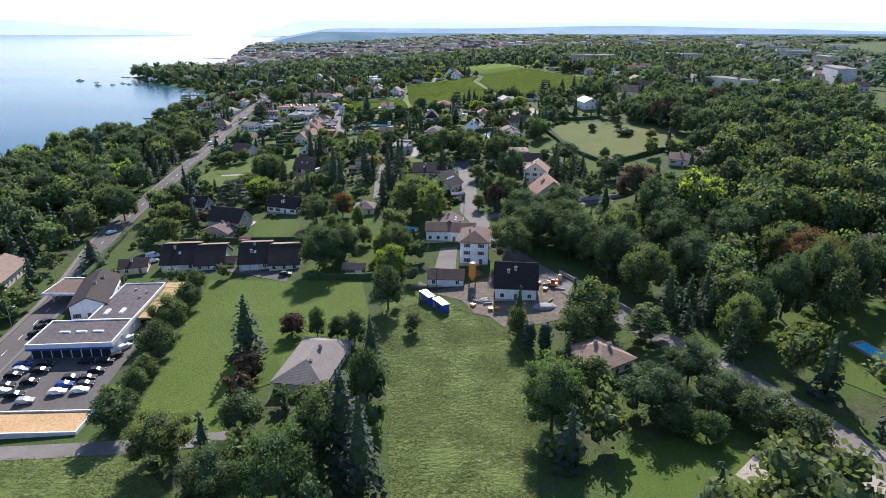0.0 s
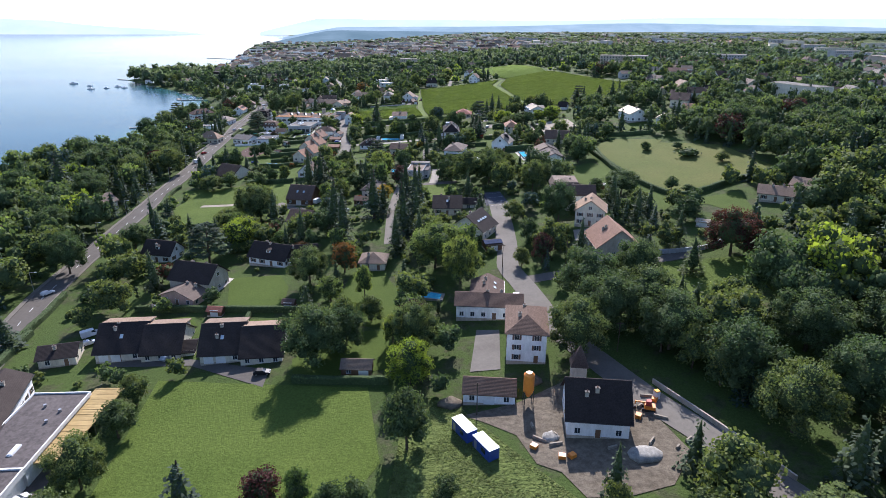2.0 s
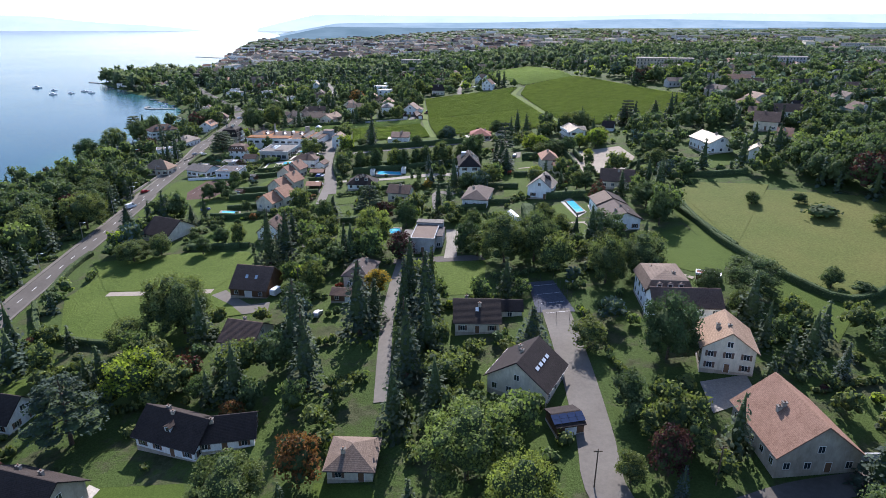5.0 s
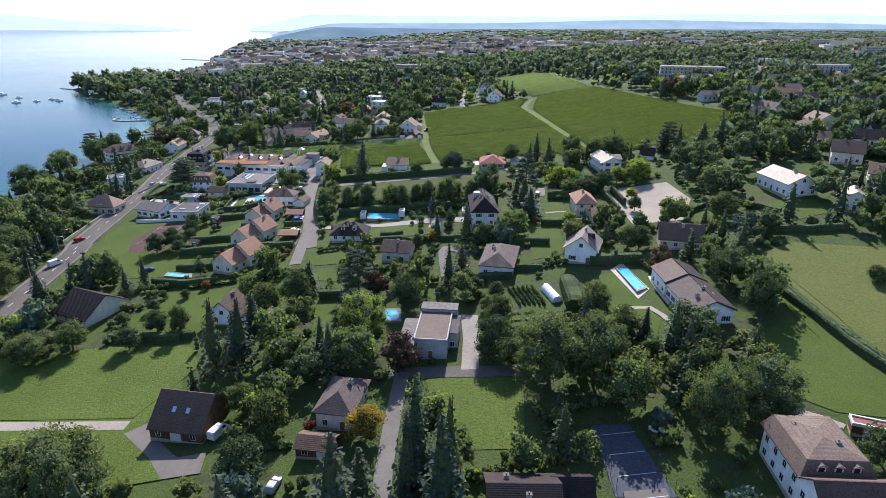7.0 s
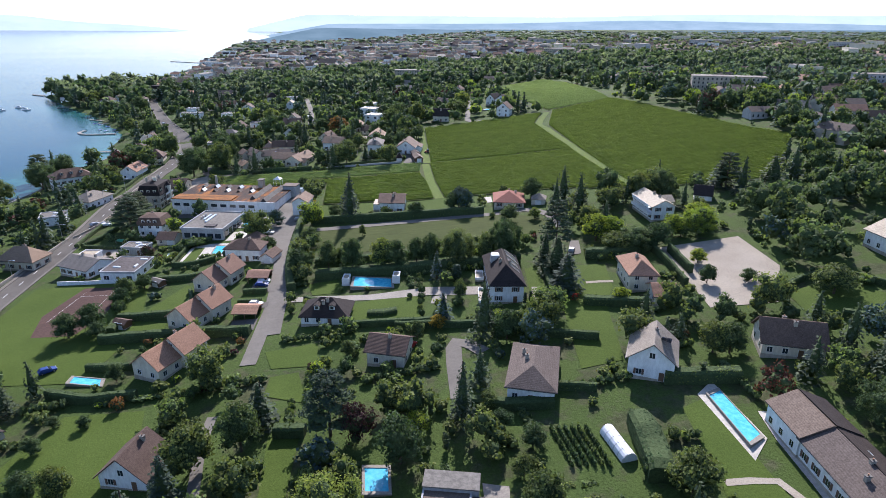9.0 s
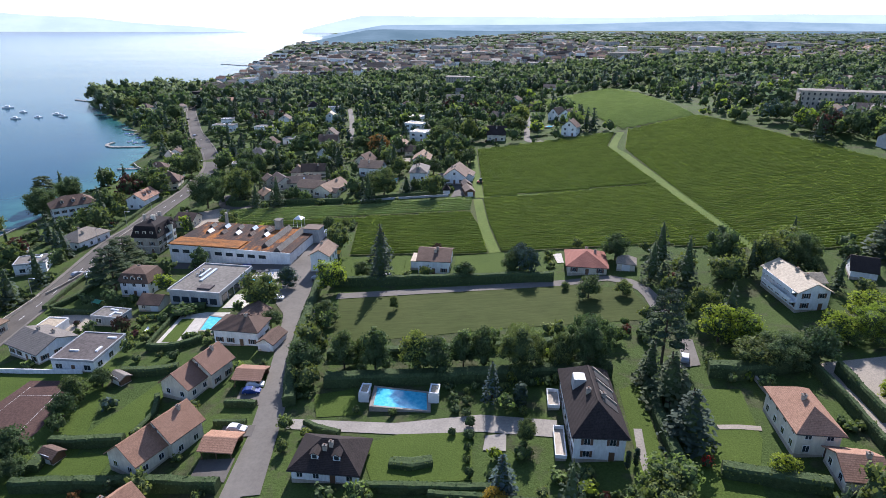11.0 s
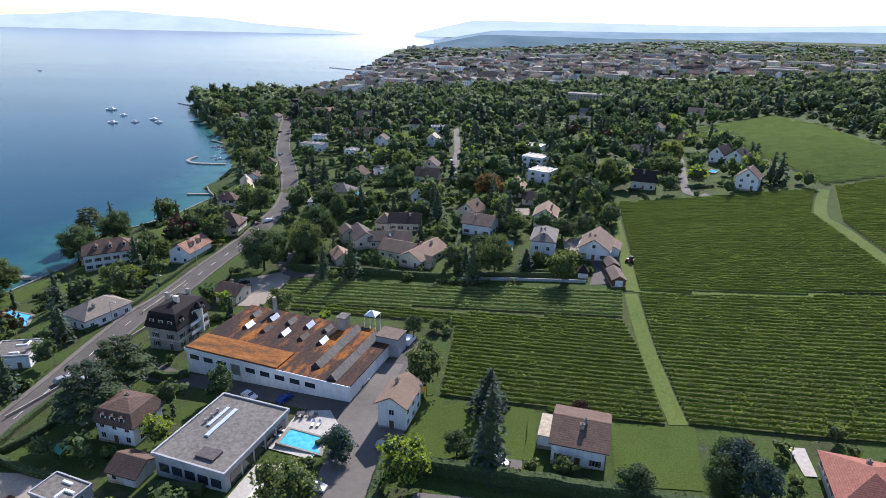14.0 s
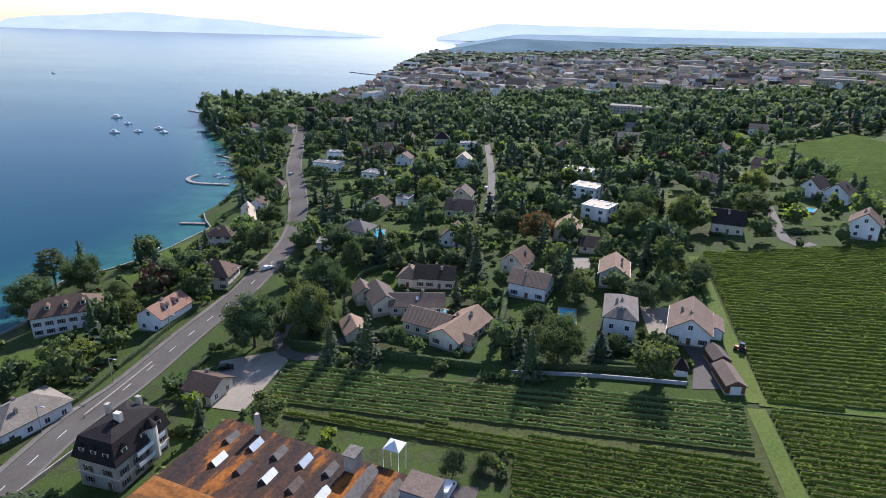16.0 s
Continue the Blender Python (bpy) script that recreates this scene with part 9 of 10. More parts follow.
def pier(pts, w, label, stone=False):
    line = smooth_line(pts, 2.0)
    sh, rows = Shape(), []
    for k, p in enumerate(line):
        d = line[min(k + 1, len(line) - 1)] - line[max(k - 1, 0)]
        d = d / (np.linalg.norm(d) + 1e-9)
        for s, z in ((-1, -0.5 if stone else 0.45), (-1, 0.8), (1, 0.8), (1, -0.5 if stone else 0.45)):
            rows.append((p[0] + d[1] * s * w / 2, p[1] - d[0] * s * w / 2, LAKE + z))
    n = len(line)
    sh.add(rows, [(4 * k + j, 4 * k + (j + 1) % 4, 4 * k + 4 + (j + 1) % 4, 4 * k + 4 + j) for k in range(n - 1) for j in range(4)] + [(0, 1, 2, 3), (4 * n - 1, 4 * n - 2, 4 * n - 3, 4 * n - 4)], "rock" if stone else "pavement")
    top = tagged(new("pier"), label, "pier")
    part("deck", sh, top)
    if not stone:
        for p in line[::3]:
            part("pile", Shape().tube(p[0], p[1], LAKE - 3, LAKE + 1.2, 0.15, "bark", 8), top)


pier([(-241, 754), (-228, 757)], 2.0, "narrow pale bathing pier on piles")
pier([(-294.6, 848), (-294, 836), (-283, 828.5), (-261, 831)], 2.5, "curved stone breakwater of a small harbour", True)
pier([(-260, 621.5), (-243, 627), (-225, 628)], 2.2, "narrow stone jetty into the lake", True)
pier([(-229, 595.5), (-212, 588)], 1.8, "narrow pale pier with mooring piles")
pier([(-397, 998), (-384, 1000)], 3.0, "timber landing stage at the point")
pier([(-320, 910), (-290, 894)], 2.0, "narrow pier of the small harbour")
pier([(-302, 889), (-272, 878)], 1.6, "narrow pier of the small harbour")
pier([(-541, 1745), (-484, 1709), (-440, 1690)], 5.0, "long harbour mole of the town", True)
pier([(-432, 1300), (-390, 1308)], 4.0, "landing stage for lake steamers")
pier([(-490, 1118), (-470, 1106)], 3.0, "stone spit at the end of the point", True)
wall_run([(shore(y) + 1.0, y) for y in range(560, 780, 10)], 0.5, 0.6, "rock", "low stone lake wall along the gardens")

# ---- the town beyond the gardens ----
town_rng = random.Random(21)
TOWN_OPEN = [(q, (min(p[0] for p in q) - 8, max(p[0] for p in q) + 8, min(p[1] for p in q) - 8, max(p[1] for p in q) + 8)) for q in OPEN]
town, town_trees = Shape(), []
yy = 470.0
while yy < 2700:
    xx = max(shore(yy) + 14, 200 if yy < 1010 else -999)
    while xx < 300 + yy * 0.5:
        x, y = xx + town_rng.uniform(-7, 7), yy + town_rng.uniform(-7, 7)
        xx += 19 if yy < 1900 else 30
        core = y > 1290 and x < 260
        if town_rng.random() > (0.66 if core else 0.4) or any(box[0] < x < box[1] and box[2] < y < box[3] and inside(x, y, q) for q, box in TOWN_OPEN):
            town_trees.append((x, y, town_rng.uniform(8, 15), town_rng.uniform(9, 15), "broad"))
            continue
        if 1010 < y < 1230 and town_rng.random() < 0.55:
            town_trees.append((x, y, town_rng.uniform(10, 17), town_rng.uniform(10, 16), "broad"))
            continue
        w, d, he = town_rng.uniform(9, 17), town_rng.uniform(8, 12), town_rng.choice((5, 6, 8, 9, 11) if core else (4, 5, 6))
        rh = town_rng.uniform(2.2, 4)
        if town_rng.random() < 0.06:
            w, d, he, rh = town_rng.uniform(30, 55), 14, town_rng.choice((9, 12, 15)), 0.1
        a = radians(town_rng.choice((0, 0, 90)) + town_rng.gauss(-8, 12))
        ca, sa, z = math.cos(a), math.sin(a), terrain(x, y)
        at = lambda u, v, h: (x + ca * u - sa * v, y + sa * u + ca * v, z + h)
        wall = "wall_" + town_rng.choice(("white", "cream", "cream", "stone", "grey"))
        roof = "roof_" + (town_rng.choice(("concrete", "grey")) if rh < 1 else town_rng.choice(("brown", "brown", "greybrown", "greybrown", "tan", "dark", "dark", "grey", "terracotta")))
        p, q, o = w / 2, d / 2, 0.5
        town.add([at(-p, -q, -3), at(p, -q, -3), at(p, q, -3), at(-p, q, -3), at(-p, -q, he), at(p, -q, he), at(p, q, he), at(-p, q, he), at(p, 0, he + rh), at(-p, 0, he + rh)],
                 [(0, 1, 5, 4), (2, 3, 7, 6), (1, 2, 6, 8, 5), (3, 0, 4, 9, 7)], wall)
        town.add([at(-p - o, -q - o, he - 0.1), at(p + o, -q - o, he - 0.1), at(p + o, 0, he + rh + 0.1), at(-p - o, 0, he + rh + 0.1), at(p + o, q + o, he - 0.1), at(-p - o, q + o, he - 0.1)], [(0, 1, 2, 3), (3, 2, 4, 5)], roof)
        if y < 1750:
            for s in range(int(he / 2.8)):
                for j in range(int(w / 3)):
                    u = -p + 1.5 + j * 3
                    town.add([at(u - 0.5, -q - 0.03, 0.9 + 2.8 * s), at(u + 0.5, -q - 0.03, 0.9 + 2.8 * s), at(u + 0.5, -q - 0.03, 2.3 + 2.8 * s), at(u - 0.5, -q - 0.03, 2.3 + 2.8 * s)], [(0, 1, 2, 3)], "glass")
    yy += 17 if yy < 1900 else 30
tagged(new("town_houses", town.mesh("town_houses")), "old lakeside town of pale houses with brown roofs", "town", kind="stuff")
house(-254.7, 1600.0, -8, 34, 16, 16, 5, "hip", "white", "brown", name="castle", label="large white castle with a brown roof above the town", far=True)
house(-145.0, 1385.0, -10, 30, 16, 9, 7, "gable_w", "cream", "tan", name="church", label="long tan-roofed church among town houses", far=True)
wood("avenue_trees", [(shore(y) + 7, y, 9, 9, "broad") for y in range(1195, 1420, 12)], "leaf_hazed", "row of round clipped trees along the quay", 1.2)
house(-322.0, 1160.0, -25, 46, 14, 10, 5, "gable_w", "cream", "tan", name="hotel", label="long tan-roofed lakeside hotel by the quay", far=True)
house(-318.0, 1095.0, -20, 26, 14, 9, 4, "mansard", "white", "dark", label="white house with a dark mansard roof by the quay", far=True)
house(-338.0, 992.0, -10, 13, 11, 8, 4, "hip", "white", "brown", label="white villa with a brown hip roof on the point", far=True)
house(-38.7, 1250.0, -8, 22, 12, 10, 4, "hip", "white", "grey", name="school", label="white grey-roofed school above the trees", far=True)
# woods and hedgerows of the plain behind the town
yy = 1900.0
while yy < 2600:
    xx = shore(yy) + 20
    st = 34 + (yy - 1900) * 0.03
    while xx < 400 + yy * 0.75:
        x, y = xx + town_rng.uniform(-st, st) * 0.4, yy + town_rng.uniform(-st, st) * 0.4
        xx += st
        if noise.noise((x * 0.0022, y * 0.0016, 9.0)) > (-0.05 if y > 2500 else -0.2):
            town_trees.append((x, y, town_rng.uniform(11, 18), st * 1.15, "far"))
    yy += st
wood("town_trees", [s for s in town_trees if s[1] < 1250], "leaf_hazed", "green trees between town houses", 3.0)
wood("town_trees", [(*s[:2], s[2], s[3] * 0.85, "far") for s in town_trees if s[1] >= 1250 and s[4] != "far"], "leaf_hazed", "green trees between distant town houses", 3.4)
wood("far_woods", [s for s in town_trees if s[4] == "far"], "leaf_hazed", "distant woods on the plain", 12.0)

# ---- single trees ----
tree(-45.9, 146.1, 19.1, 12.0, "conifer", "leaf_conifer")
tree(-35.4, 155.7, 7.0, 8.3, "broad", "leaf_purple")
tree(-42.0, 132.7, 7.8, 7.8, "broad", "leaf_purple")
tree(-27.5, 151.9, 10.4, 5.7, "broad", "leaf_light")
tree(-21.6, 150.2, 7.6, 6.0, "broad", "leaf_broad")
tree(-16.6, 147.7, 9.6, 7.2, "broad", "leaf_broad")
tree(-73.8, 191.0, 8.9, 7.2, "broad", "leaf_broad")
tree(-72.8, 179.0, 9.7, 8.9, "broad", "leaf_broad")
tree(-73.1, 163.1, 12.8, 11.7, "broad", "leaf_broad")
tree(-71.3, 149.5, 11.0, 10.7, "broad", "leaf_broad")
tree(-70.3, 138.1, 6.5, 7.1, "broad", "leaf_broad")
tree(-70.3, 132.1, 6.3, 6.3, "broad", "leaf_light")
tree(-68.0, 114.0, 10.0, 10.5, "broad", "leaf_broad")
tree(-67.0, 120.5, 7.3, 5.6, "broad", "leaf_broad")
tree(-52.6, 101.2, 12.8, 14.2, "broad", "leaf_broad")
tree(-37.1, 85.4, 14.5, 12.5, "broad", "leaf_broad")
tree(-25.6, 84.9, 17.0, 15.1, "broad", "leaf_light")
tree(-14.7, 95.9, 23.0, 14.1, "conifer", "leaf_conifer")
tree(-11.3, 114.7, 16.3, 9.5, "broad", "leaf_broad")
tree(-10.9, 87.2, 22.4, 9.8, "conifer", "leaf_conifer")
tree(-19.8, 95.4, 17.0, 11.0, "broad", "leaf_broad")
tree(-38.6, 110.0, 9.9, 10.3, "broad", "leaf_broad")
tree(-7.6, 166.8, 14.8, 10.3, "broad", "leaf_broad")
tree(-0.3, 151.0, 6.0, 5.3, "broad", "leaf_broad")
tree(-7.1, 190.2, 12.6, 12.3, "broad", "leaf_yellow")
tree(-32.1, 203.2, 17.0, 18.6, "broad", "leaf_broad")
tree(-25.9, 208.9, 13.8, 13.3, "broad", "leaf_broad")
tree(28.3, 141.1, 10.1, 6.3, "broad", "leaf_broad")
tree(28.3, 101.0, 17.0, 14.6, "broad", "leaf_light")
tree(30.1, 135.3, 8.0, 4.3, "column", "leaf_conifer")
tree(34.2, 134.2, 8.0, 4.0, "column", "leaf_conifer")
tree(42.4, 135.4, 11.2, 11.5, "broad", "leaf_broad")
tree(61.3, 134.9, 10.8, 14.5, "cedar", "leaf_light")
tree(53.7, 149.7, 9.0, 10.5, "broad", "leaf_broad")
tree(50.2, 102.6, 12.2, 15.3, "broad", "leaf_broad")
tree(62.5, 111.9, 12.6, 12.2, "broad", "leaf_broad")
tree(66.1, 102.1, 9.9, 13.2, "broad", "leaf_broad")
tree(52.4, 96.2, 7.5, 8.3, "broad", "leaf_broad")
tree(68.1, 178.0, 17.0, 19.0, "broad", "leaf_broad")
tree(90.5, 189.2, 17.0, 19.0, "broad", "leaf_broad")
tree(109.5, 185.9, 17.0, 19.0, "broad", "leaf_broad")
tree(142.1, 200.6, 17.0, 19.0, "broad", "leaf_light")
tree(122.2, 160.4, 17.0, 19.0, "broad", "leaf_autumn")
tree(70.4, 94.3, 9.4, 12.2, "broad", "leaf_broad")
tree(73.6, 86.5, 9.0, 10.5, "broad", "leaf_broad")
tree(57.7, 92.5, 6.7, 7.7, "broad", "leaf_light")
tree(120.8, 172.8, 15.6, 17.0, "broad", "leaf_broad")
tree(177.5, 221.3, 14.0, 16.6, "broad", "leaf_broad")
tree(88.8, 166.6, 17.0, 19.0, "broad", "leaf_broad")
tree(70.9, 161.3, 17.0, 16.6, "broad", "leaf_broad")
tree(-249.7, 405.7, 17.0, 19.0, "broad", "leaf_broad")
tree(-211.6, 380.1, 17.0, 19.0, "broad", "leaf_broad")
tree(-190.6, 381.2, 23.0, 19.0, "conifer", "leaf_conifer")
tree(-163.3, 406.0, 17.0, 19.0, "broad", "leaf_broad")
tree(-150.3, 422.3, 17.0, 19.0, "broad", "leaf_broad")
tree(-169.9, 369.5, 17.0, 19.0, "broad", "leaf_broad")
tree(-188.2, 314.6, 17.0, 19.0, "broad", "leaf_broad")
tree(-156.3, 312.8, 17.0, 19.0, "broad", "leaf_broad")
tree(-122.8, 221.1, 11.6, 10.1, "conifer", "leaf_conifer")
tree(-222.0, 571.2, 17.0, 19.0, "broad", "leaf_broad")
tree(-221.2, 605.9, 17.0, 19.0, "broad", "leaf_broad")
tree(-134.2, 277.5, 17.0, 15.1, "broad", "leaf_broad")
tree(-38.1, 303.2, 23.0, 10.7, "conifer", "leaf_conifer")
tree(-22.5, 309.8, 23.0, 12.2, "conifer", "leaf_conifer")
tree(-33.1, 288.0, 22.4, 9.9, "conifer", "leaf_conifer")
tree(-9.6, 286.9, 23.0, 9.2, "conifer", "leaf_conifer")
tree(-4.8, 311.3, 23.0, 10.3, "conifer", "leaf_conifer")
tree(-22.3, 369.8, 16.0, 14.0, "broad", "leaf_light")
tree(1.5, 254.9, 17.0, 19.0, "broad", "leaf_light")
tree(9.2, 241.3, 16.8, 13.3, "broad", "leaf_light")
tree(50.7, 285.5, 17.0, 14.5, "broad", "leaf_broad")
tree(37.7, 251.1, 10.8, 7.9, "broad", "leaf_purple")
tree(-40.8, 250.9, 14.1, 14.1, "broad", "leaf_broad")
tree(-72.9, 320.4, 17.0, 16.0, "broad", "leaf_broad")
tree(-82.0, 276.2, 17.0, 19.0, "cedar", "leaf_conifer")
tree(-32.2, 237.9, 8.5, 8.8, "broad", "leaf_light")
tree(-21.5, 238.4, 11.1, 5.9, "broad", "leaf_light")
tree(-33.7, 204.8, 16.6, 13.1, "broad", "leaf_broad")
tree(-5.6, 206.2, 14.2, 12.9, "broad", "leaf_broad")
tree(-24.7, 212.3, 14.1, 8.5, "broad", "leaf_broad")
tree(-29.8, 258.2, 11.0, 9.7, "broad", "leaf_autumn")
tree(-48.0, 278.6, 5.0, 6.0, "broad", "leaf_autumn")
tree(-18.3, 223.0, 7.9, 7.7, "broad", "leaf_broad")
tree(-11.7, 209.1, 9.3, 5.9, "broad", "leaf_light")
tree(45.4, 222.6, 17.0, 19.0, "broad", "leaf_broad")
tree(46.7, 207.0, 17.0, 19.0, "broad", "leaf_broad")
tree(57.0, 209.0, 17.0, 19.0, "broad", "leaf_broad")
tree(35.1, 195.3, 16.7, 15.8, "broad", "leaf_broad")
tree(58.9, 195.0, 16.5, 18.1, "broad", "leaf_broad")
tree(61.4, 226.6, 17.0, 15.5, "broad", "leaf_broad")
tree(81.7, 234.7, 12.6, 8.5, "conifer", "leaf_broad")
tree(70.6, 243.7, 10.9, 9.4, "conifer", "leaf_conifer")
tree(83.4, 310.5, 11.3, 16.9, "broad", "leaf_broad")
tree(98.8, 244.5, 16.8, 19.0, "broad", "leaf_purple")
tree(105.4, 310.7, 6.2, 6.2, "broad", "leaf_broad")
tree(110.6, 305.3, 3.7, 6.5, "broad", "leaf_broad")
tree(118.9, 377.7, 3.9, 4.5, "broad", "leaf_broad")
tree(132.9, 358.5, 4.0, 11.8, "shrub", "leaf_hedge")
tree(143.8, 344.7, 5.1, 7.4, "broad", "leaf_broad")
tree(133.2, 372.5, 3.8, 5.6, "broad", "leaf_broad")
tree(97.2, 276.4, 9.0, 11.5, "broad", "leaf_broad")
tree(-117.9, 297.1, 12.0, 13.0, "broad", "leaf_broad")
tree(-84.5, 312.0, 10.6, 12.8, "broad", "leaf_broad")
tree(30.5, 250.2, 6.5, 6.0, "broad", "leaf_broad")
tree(36.5, 270.0, 8.8, 7.5, "broad", "leaf_broad")
tree(34.4, 293.1, 7.8, 9.2, "broad", "leaf_broad")
tree(21.2, 296.1, 11.7, 9.3, "conifer", "leaf_conifer")
tree(-18.7, 315.1, 14.6, 7.9, "conifer", "leaf_conifer")
tree(-8.9, 322.2, 23.0, 8.8, "conifer", "leaf_conifer")
tree(-10.5, 317.2, 19.4, 7.7, "conifer", "leaf_conifer")
tree(-3.1, 317.5, 21.6, 7.3, "conifer", "leaf_broad")
tree(-76.1, 324.3, 17.0, 19.0, "broad", "leaf_broad")
tree(-58.5, 365.3, 22.0, 9.3, "conifer", "leaf_conifer")
tree(-53.2, 369.5, 19.3, 9.4, "conifer", "leaf_conifer")
tree(-32.3, 365.5, 13.6, 6.5, "conifer", "leaf_conifer")
tree(-12.6, 358.7, 9.9, 9.8, "broad", "leaf_purple")
tree(21.4, 347.2, 17.0, 19.0, "broad", "leaf_broad")
tree(30.6, 345.2, 17.0, 14.9, "broad", "leaf_broad")
tree(48.0, 325.5, 14.9, 12.5, "broad", "leaf_broad")
tree(58.9, 327.1, 14.1, 14.5, "broad", "leaf_broad")
tree(47.9, 360.2, 9.3, 5.1, "conifer", "leaf_conifer")
tree(-19.1, 334.4, 7.6, 8.6, "broad", "leaf_gold")
tree(-31.2, 338.4, 2.6, 2.8, "shrub", "leaf_red")
tree(38.2, 448.0, 2.4, 2.4, "shrub", "leaf_red")
tree(-124.9, 518.6, 2.0, 2.2, "shrub", "leaf_purple")
tree(-42.1, 325.3, 10.1, 10.0, "broad", "leaf_broad")
tree(-39.7, 339.6, 10.6, 7.8, "broad", "leaf_broad")
tree(-10.9, 389.9, 10.7, 9.9, "broad", "leaf_broad")
tree(120.2, 527.5, 15.5, 13.5, "cedar", "leaf_conifer")
tree(132.9, 517.4, 15.1, 15.2, "conifer", "leaf_conifer")
tree(-36.1, 561.1, 11.9, 10.2, "conifer", "leaf_conifer")
tree(42.6, 361.2, 9.4, 8.9, "broad", "leaf_broad")
tree(39.1, 373.7, 9.9, 9.4, "broad", "leaf_broad")
tree(78.8, 365.1, 12.6, 9.8, "broad", "leaf_broad")
tree(81.1, 384.4, 10.4, 12.5, "broad", "leaf_broad")
tree(-41.2, 406.3, 11.5, 9.1, "conifer", "leaf_conifer")
tree(-52.6, 393.8, 11.0, 10.5, "broad", "leaf_broad")
tree(13.2, 373.1, 9.9, 7.6, "broad", "leaf_broad")
tree(10.9, 360.9, 10.2, 10.0, "broad", "leaf_broad")
tree(8.4, 357.6, 6.2, 5.6, "broad", "leaf_broad")
tree(117.3, 375.7, 5.0, 5.7, "broad", "leaf_broad")
tree(13.3, 354.2, 7.6, 8.2, "broad", "leaf_broad")
tree(-103.9, 419.2, 9.2, 6.4, "conifer", "leaf_conifer")
tree(-120.8, 435.6, 8.7, 9.3, "broad", "leaf_broad")
tree(-112.2, 379.6, 8.7, 13.1, "broad", "leaf_broad")
tree(-75.6, 388.3, 9.0, 6.1, "broad", "leaf_broad")
tree(-82.5, 389.6, 7.3, 7.3, "broad", "leaf_broad")
tree(-103.8, 384.0, 8.8, 9.3, "broad", "leaf_broad")
tree(-87.1, 381.2, 7.0, 7.1, "broad", "leaf_broad")
tree(-129.5, 415.3, 12.0, 10.2, "conifer", "leaf_conifer")
tree(-164.7, 458.0, 13.9, 18.9, "broad", "leaf_broad")
tree(94.1, 494.2, 7.8, 10.8, "broad", "leaf_yellow")
tree(104.0, 435.1, 8.5, 11.3, "broad", "leaf_broad")
tree(65.7, 414.3, 7.9, 7.9, "broad", "leaf_broad")
tree(62.3, 415.4, 7.9, 7.9, "broad", "leaf_broad")
tree(-46.1, 487.3, 9.5, 9.4, "broad", "leaf_broad")
tree(-36.6, 489.2, 10.4, 7.7, "broad", "leaf_broad")
tree(-28.1, 485.8, 11.8, 8.1, "broad", "leaf_broad")
tree(-18.1, 486.4, 11.0, 9.0, "broad", "leaf_light")
tree(-13.3, 483.7, 10.7, 8.5, "broad", "leaf_broad")
tree(-1.5, 487.4, 10.6, 7.5, "broad", "leaf_broad")
tree(7.6, 483.0, 13.0, 12.0, "broad", "leaf_broad")
tree(16.6, 482.8, 10.3, 6.2, "broad", "leaf_broad")
tree(23.1, 482.1, 15.0, 11.8, "broad", "leaf_broad")
tree(56.3, 490.3, 9.8, 10.8, "broad", "leaf_yellow")
tree(61.4, 489.5, 8.8, 9.4, "broad", "leaf_yellow")
tree(-0.0, 473.2, 10.3, 5.0, "conifer", "leaf_blue")
tree(-34.0, 544.3, 18.2, 8.1, "conifer", "leaf_conifer")
tree(0.5, 444.0, 9.5, 6.7, "conifer", "leaf_blue")
tree(30.4, 519.6, 7.2, 8.2, "broad", "leaf_broad")
tree(40.6, 520.0, 4.6, 5.4, "broad", "leaf_light")
tree(89.6, 484.7, 9.9, 11.8, "broad", "leaf_yellow")
tree(81.5, 486.1, 7.8, 8.4, "broad", "leaf_yellow")
tree(80.0, 463.0, 4.8, 5.6, "broad", "leaf_yellow")
tree(-129.4, 634.1, 17.0, 18.2, "broad", "leaf_broad")
tree(-126.2, 543.7, 16.7, 19.0, "cedar", "leaf_conifer")
tree(-102.6, 458.6, 8.5, 8.6, "broad", "leaf_hedge")
tree(-107.6, 455.0, 8.0, 8.0, "broad", "leaf_broad")
tree(-98.6, 453.6, 5.0, 5.6, "broad", "leaf_hedge")
tree(6.0, 456.5, 6.8, 4.3, "broad", "leaf_broad")
tree(6.0, 469.5, 5.8, 3.4, "column", "leaf_conifer")
tree(-6.4, 486.7, 9.5, 7.1, "broad", "leaf_broad")
tree(-32.6, 492.0, 6.6, 4.5, "broad", "leaf_broad")
tree(14.8, 537.9, 10.2, 7.4, "broad", "leaf_blue")
tree(9.6, 541.1, 8.0, 7.5, "broad", "leaf_broad")
tree(50.1, 444.6, 4.4, 5.6, "broad", "leaf_yellow")
tree(59.3, 478.4, 7.3, 10.3, "broad", "leaf_broad")
tree(65.2, 477.6, 8.7, 11.9, "broad", "leaf_broad")
tree(73.1, 478.7, 8.7, 10.7, "broad", "leaf_broad")
tree(119.8, 530.9, 12.5, 12.7, "conifer", "leaf_conifer")
tree(83.7, 484.4, 4.5, 6.4, "broad", "leaf_light")
tree(-62.6, 512.9, 5.5, 6.9, "broad", "leaf_broad")
tree(-221.3, 647.8, 15.7, 18.0, "broad", "leaf_broad")
tree(-233.4, 668.6, 16.5, 18.4, "cedar", "leaf_conifer")
tree(-218.7, 666.9, 14.6, 15.2, "broad", "leaf_broad")
tree(-197.8, 660.1, 6.5, 9.1, "broad", "leaf_broad")
tree(-117.0, 643.3, 17.0, 15.6, "broad", "leaf_broad")
tree(-119.3, 662.2, 17.0, 14.7, "broad", "leaf_broad")
tree(-44.5, 639.4, 14.8, 14.6, "broad", "leaf_broad")
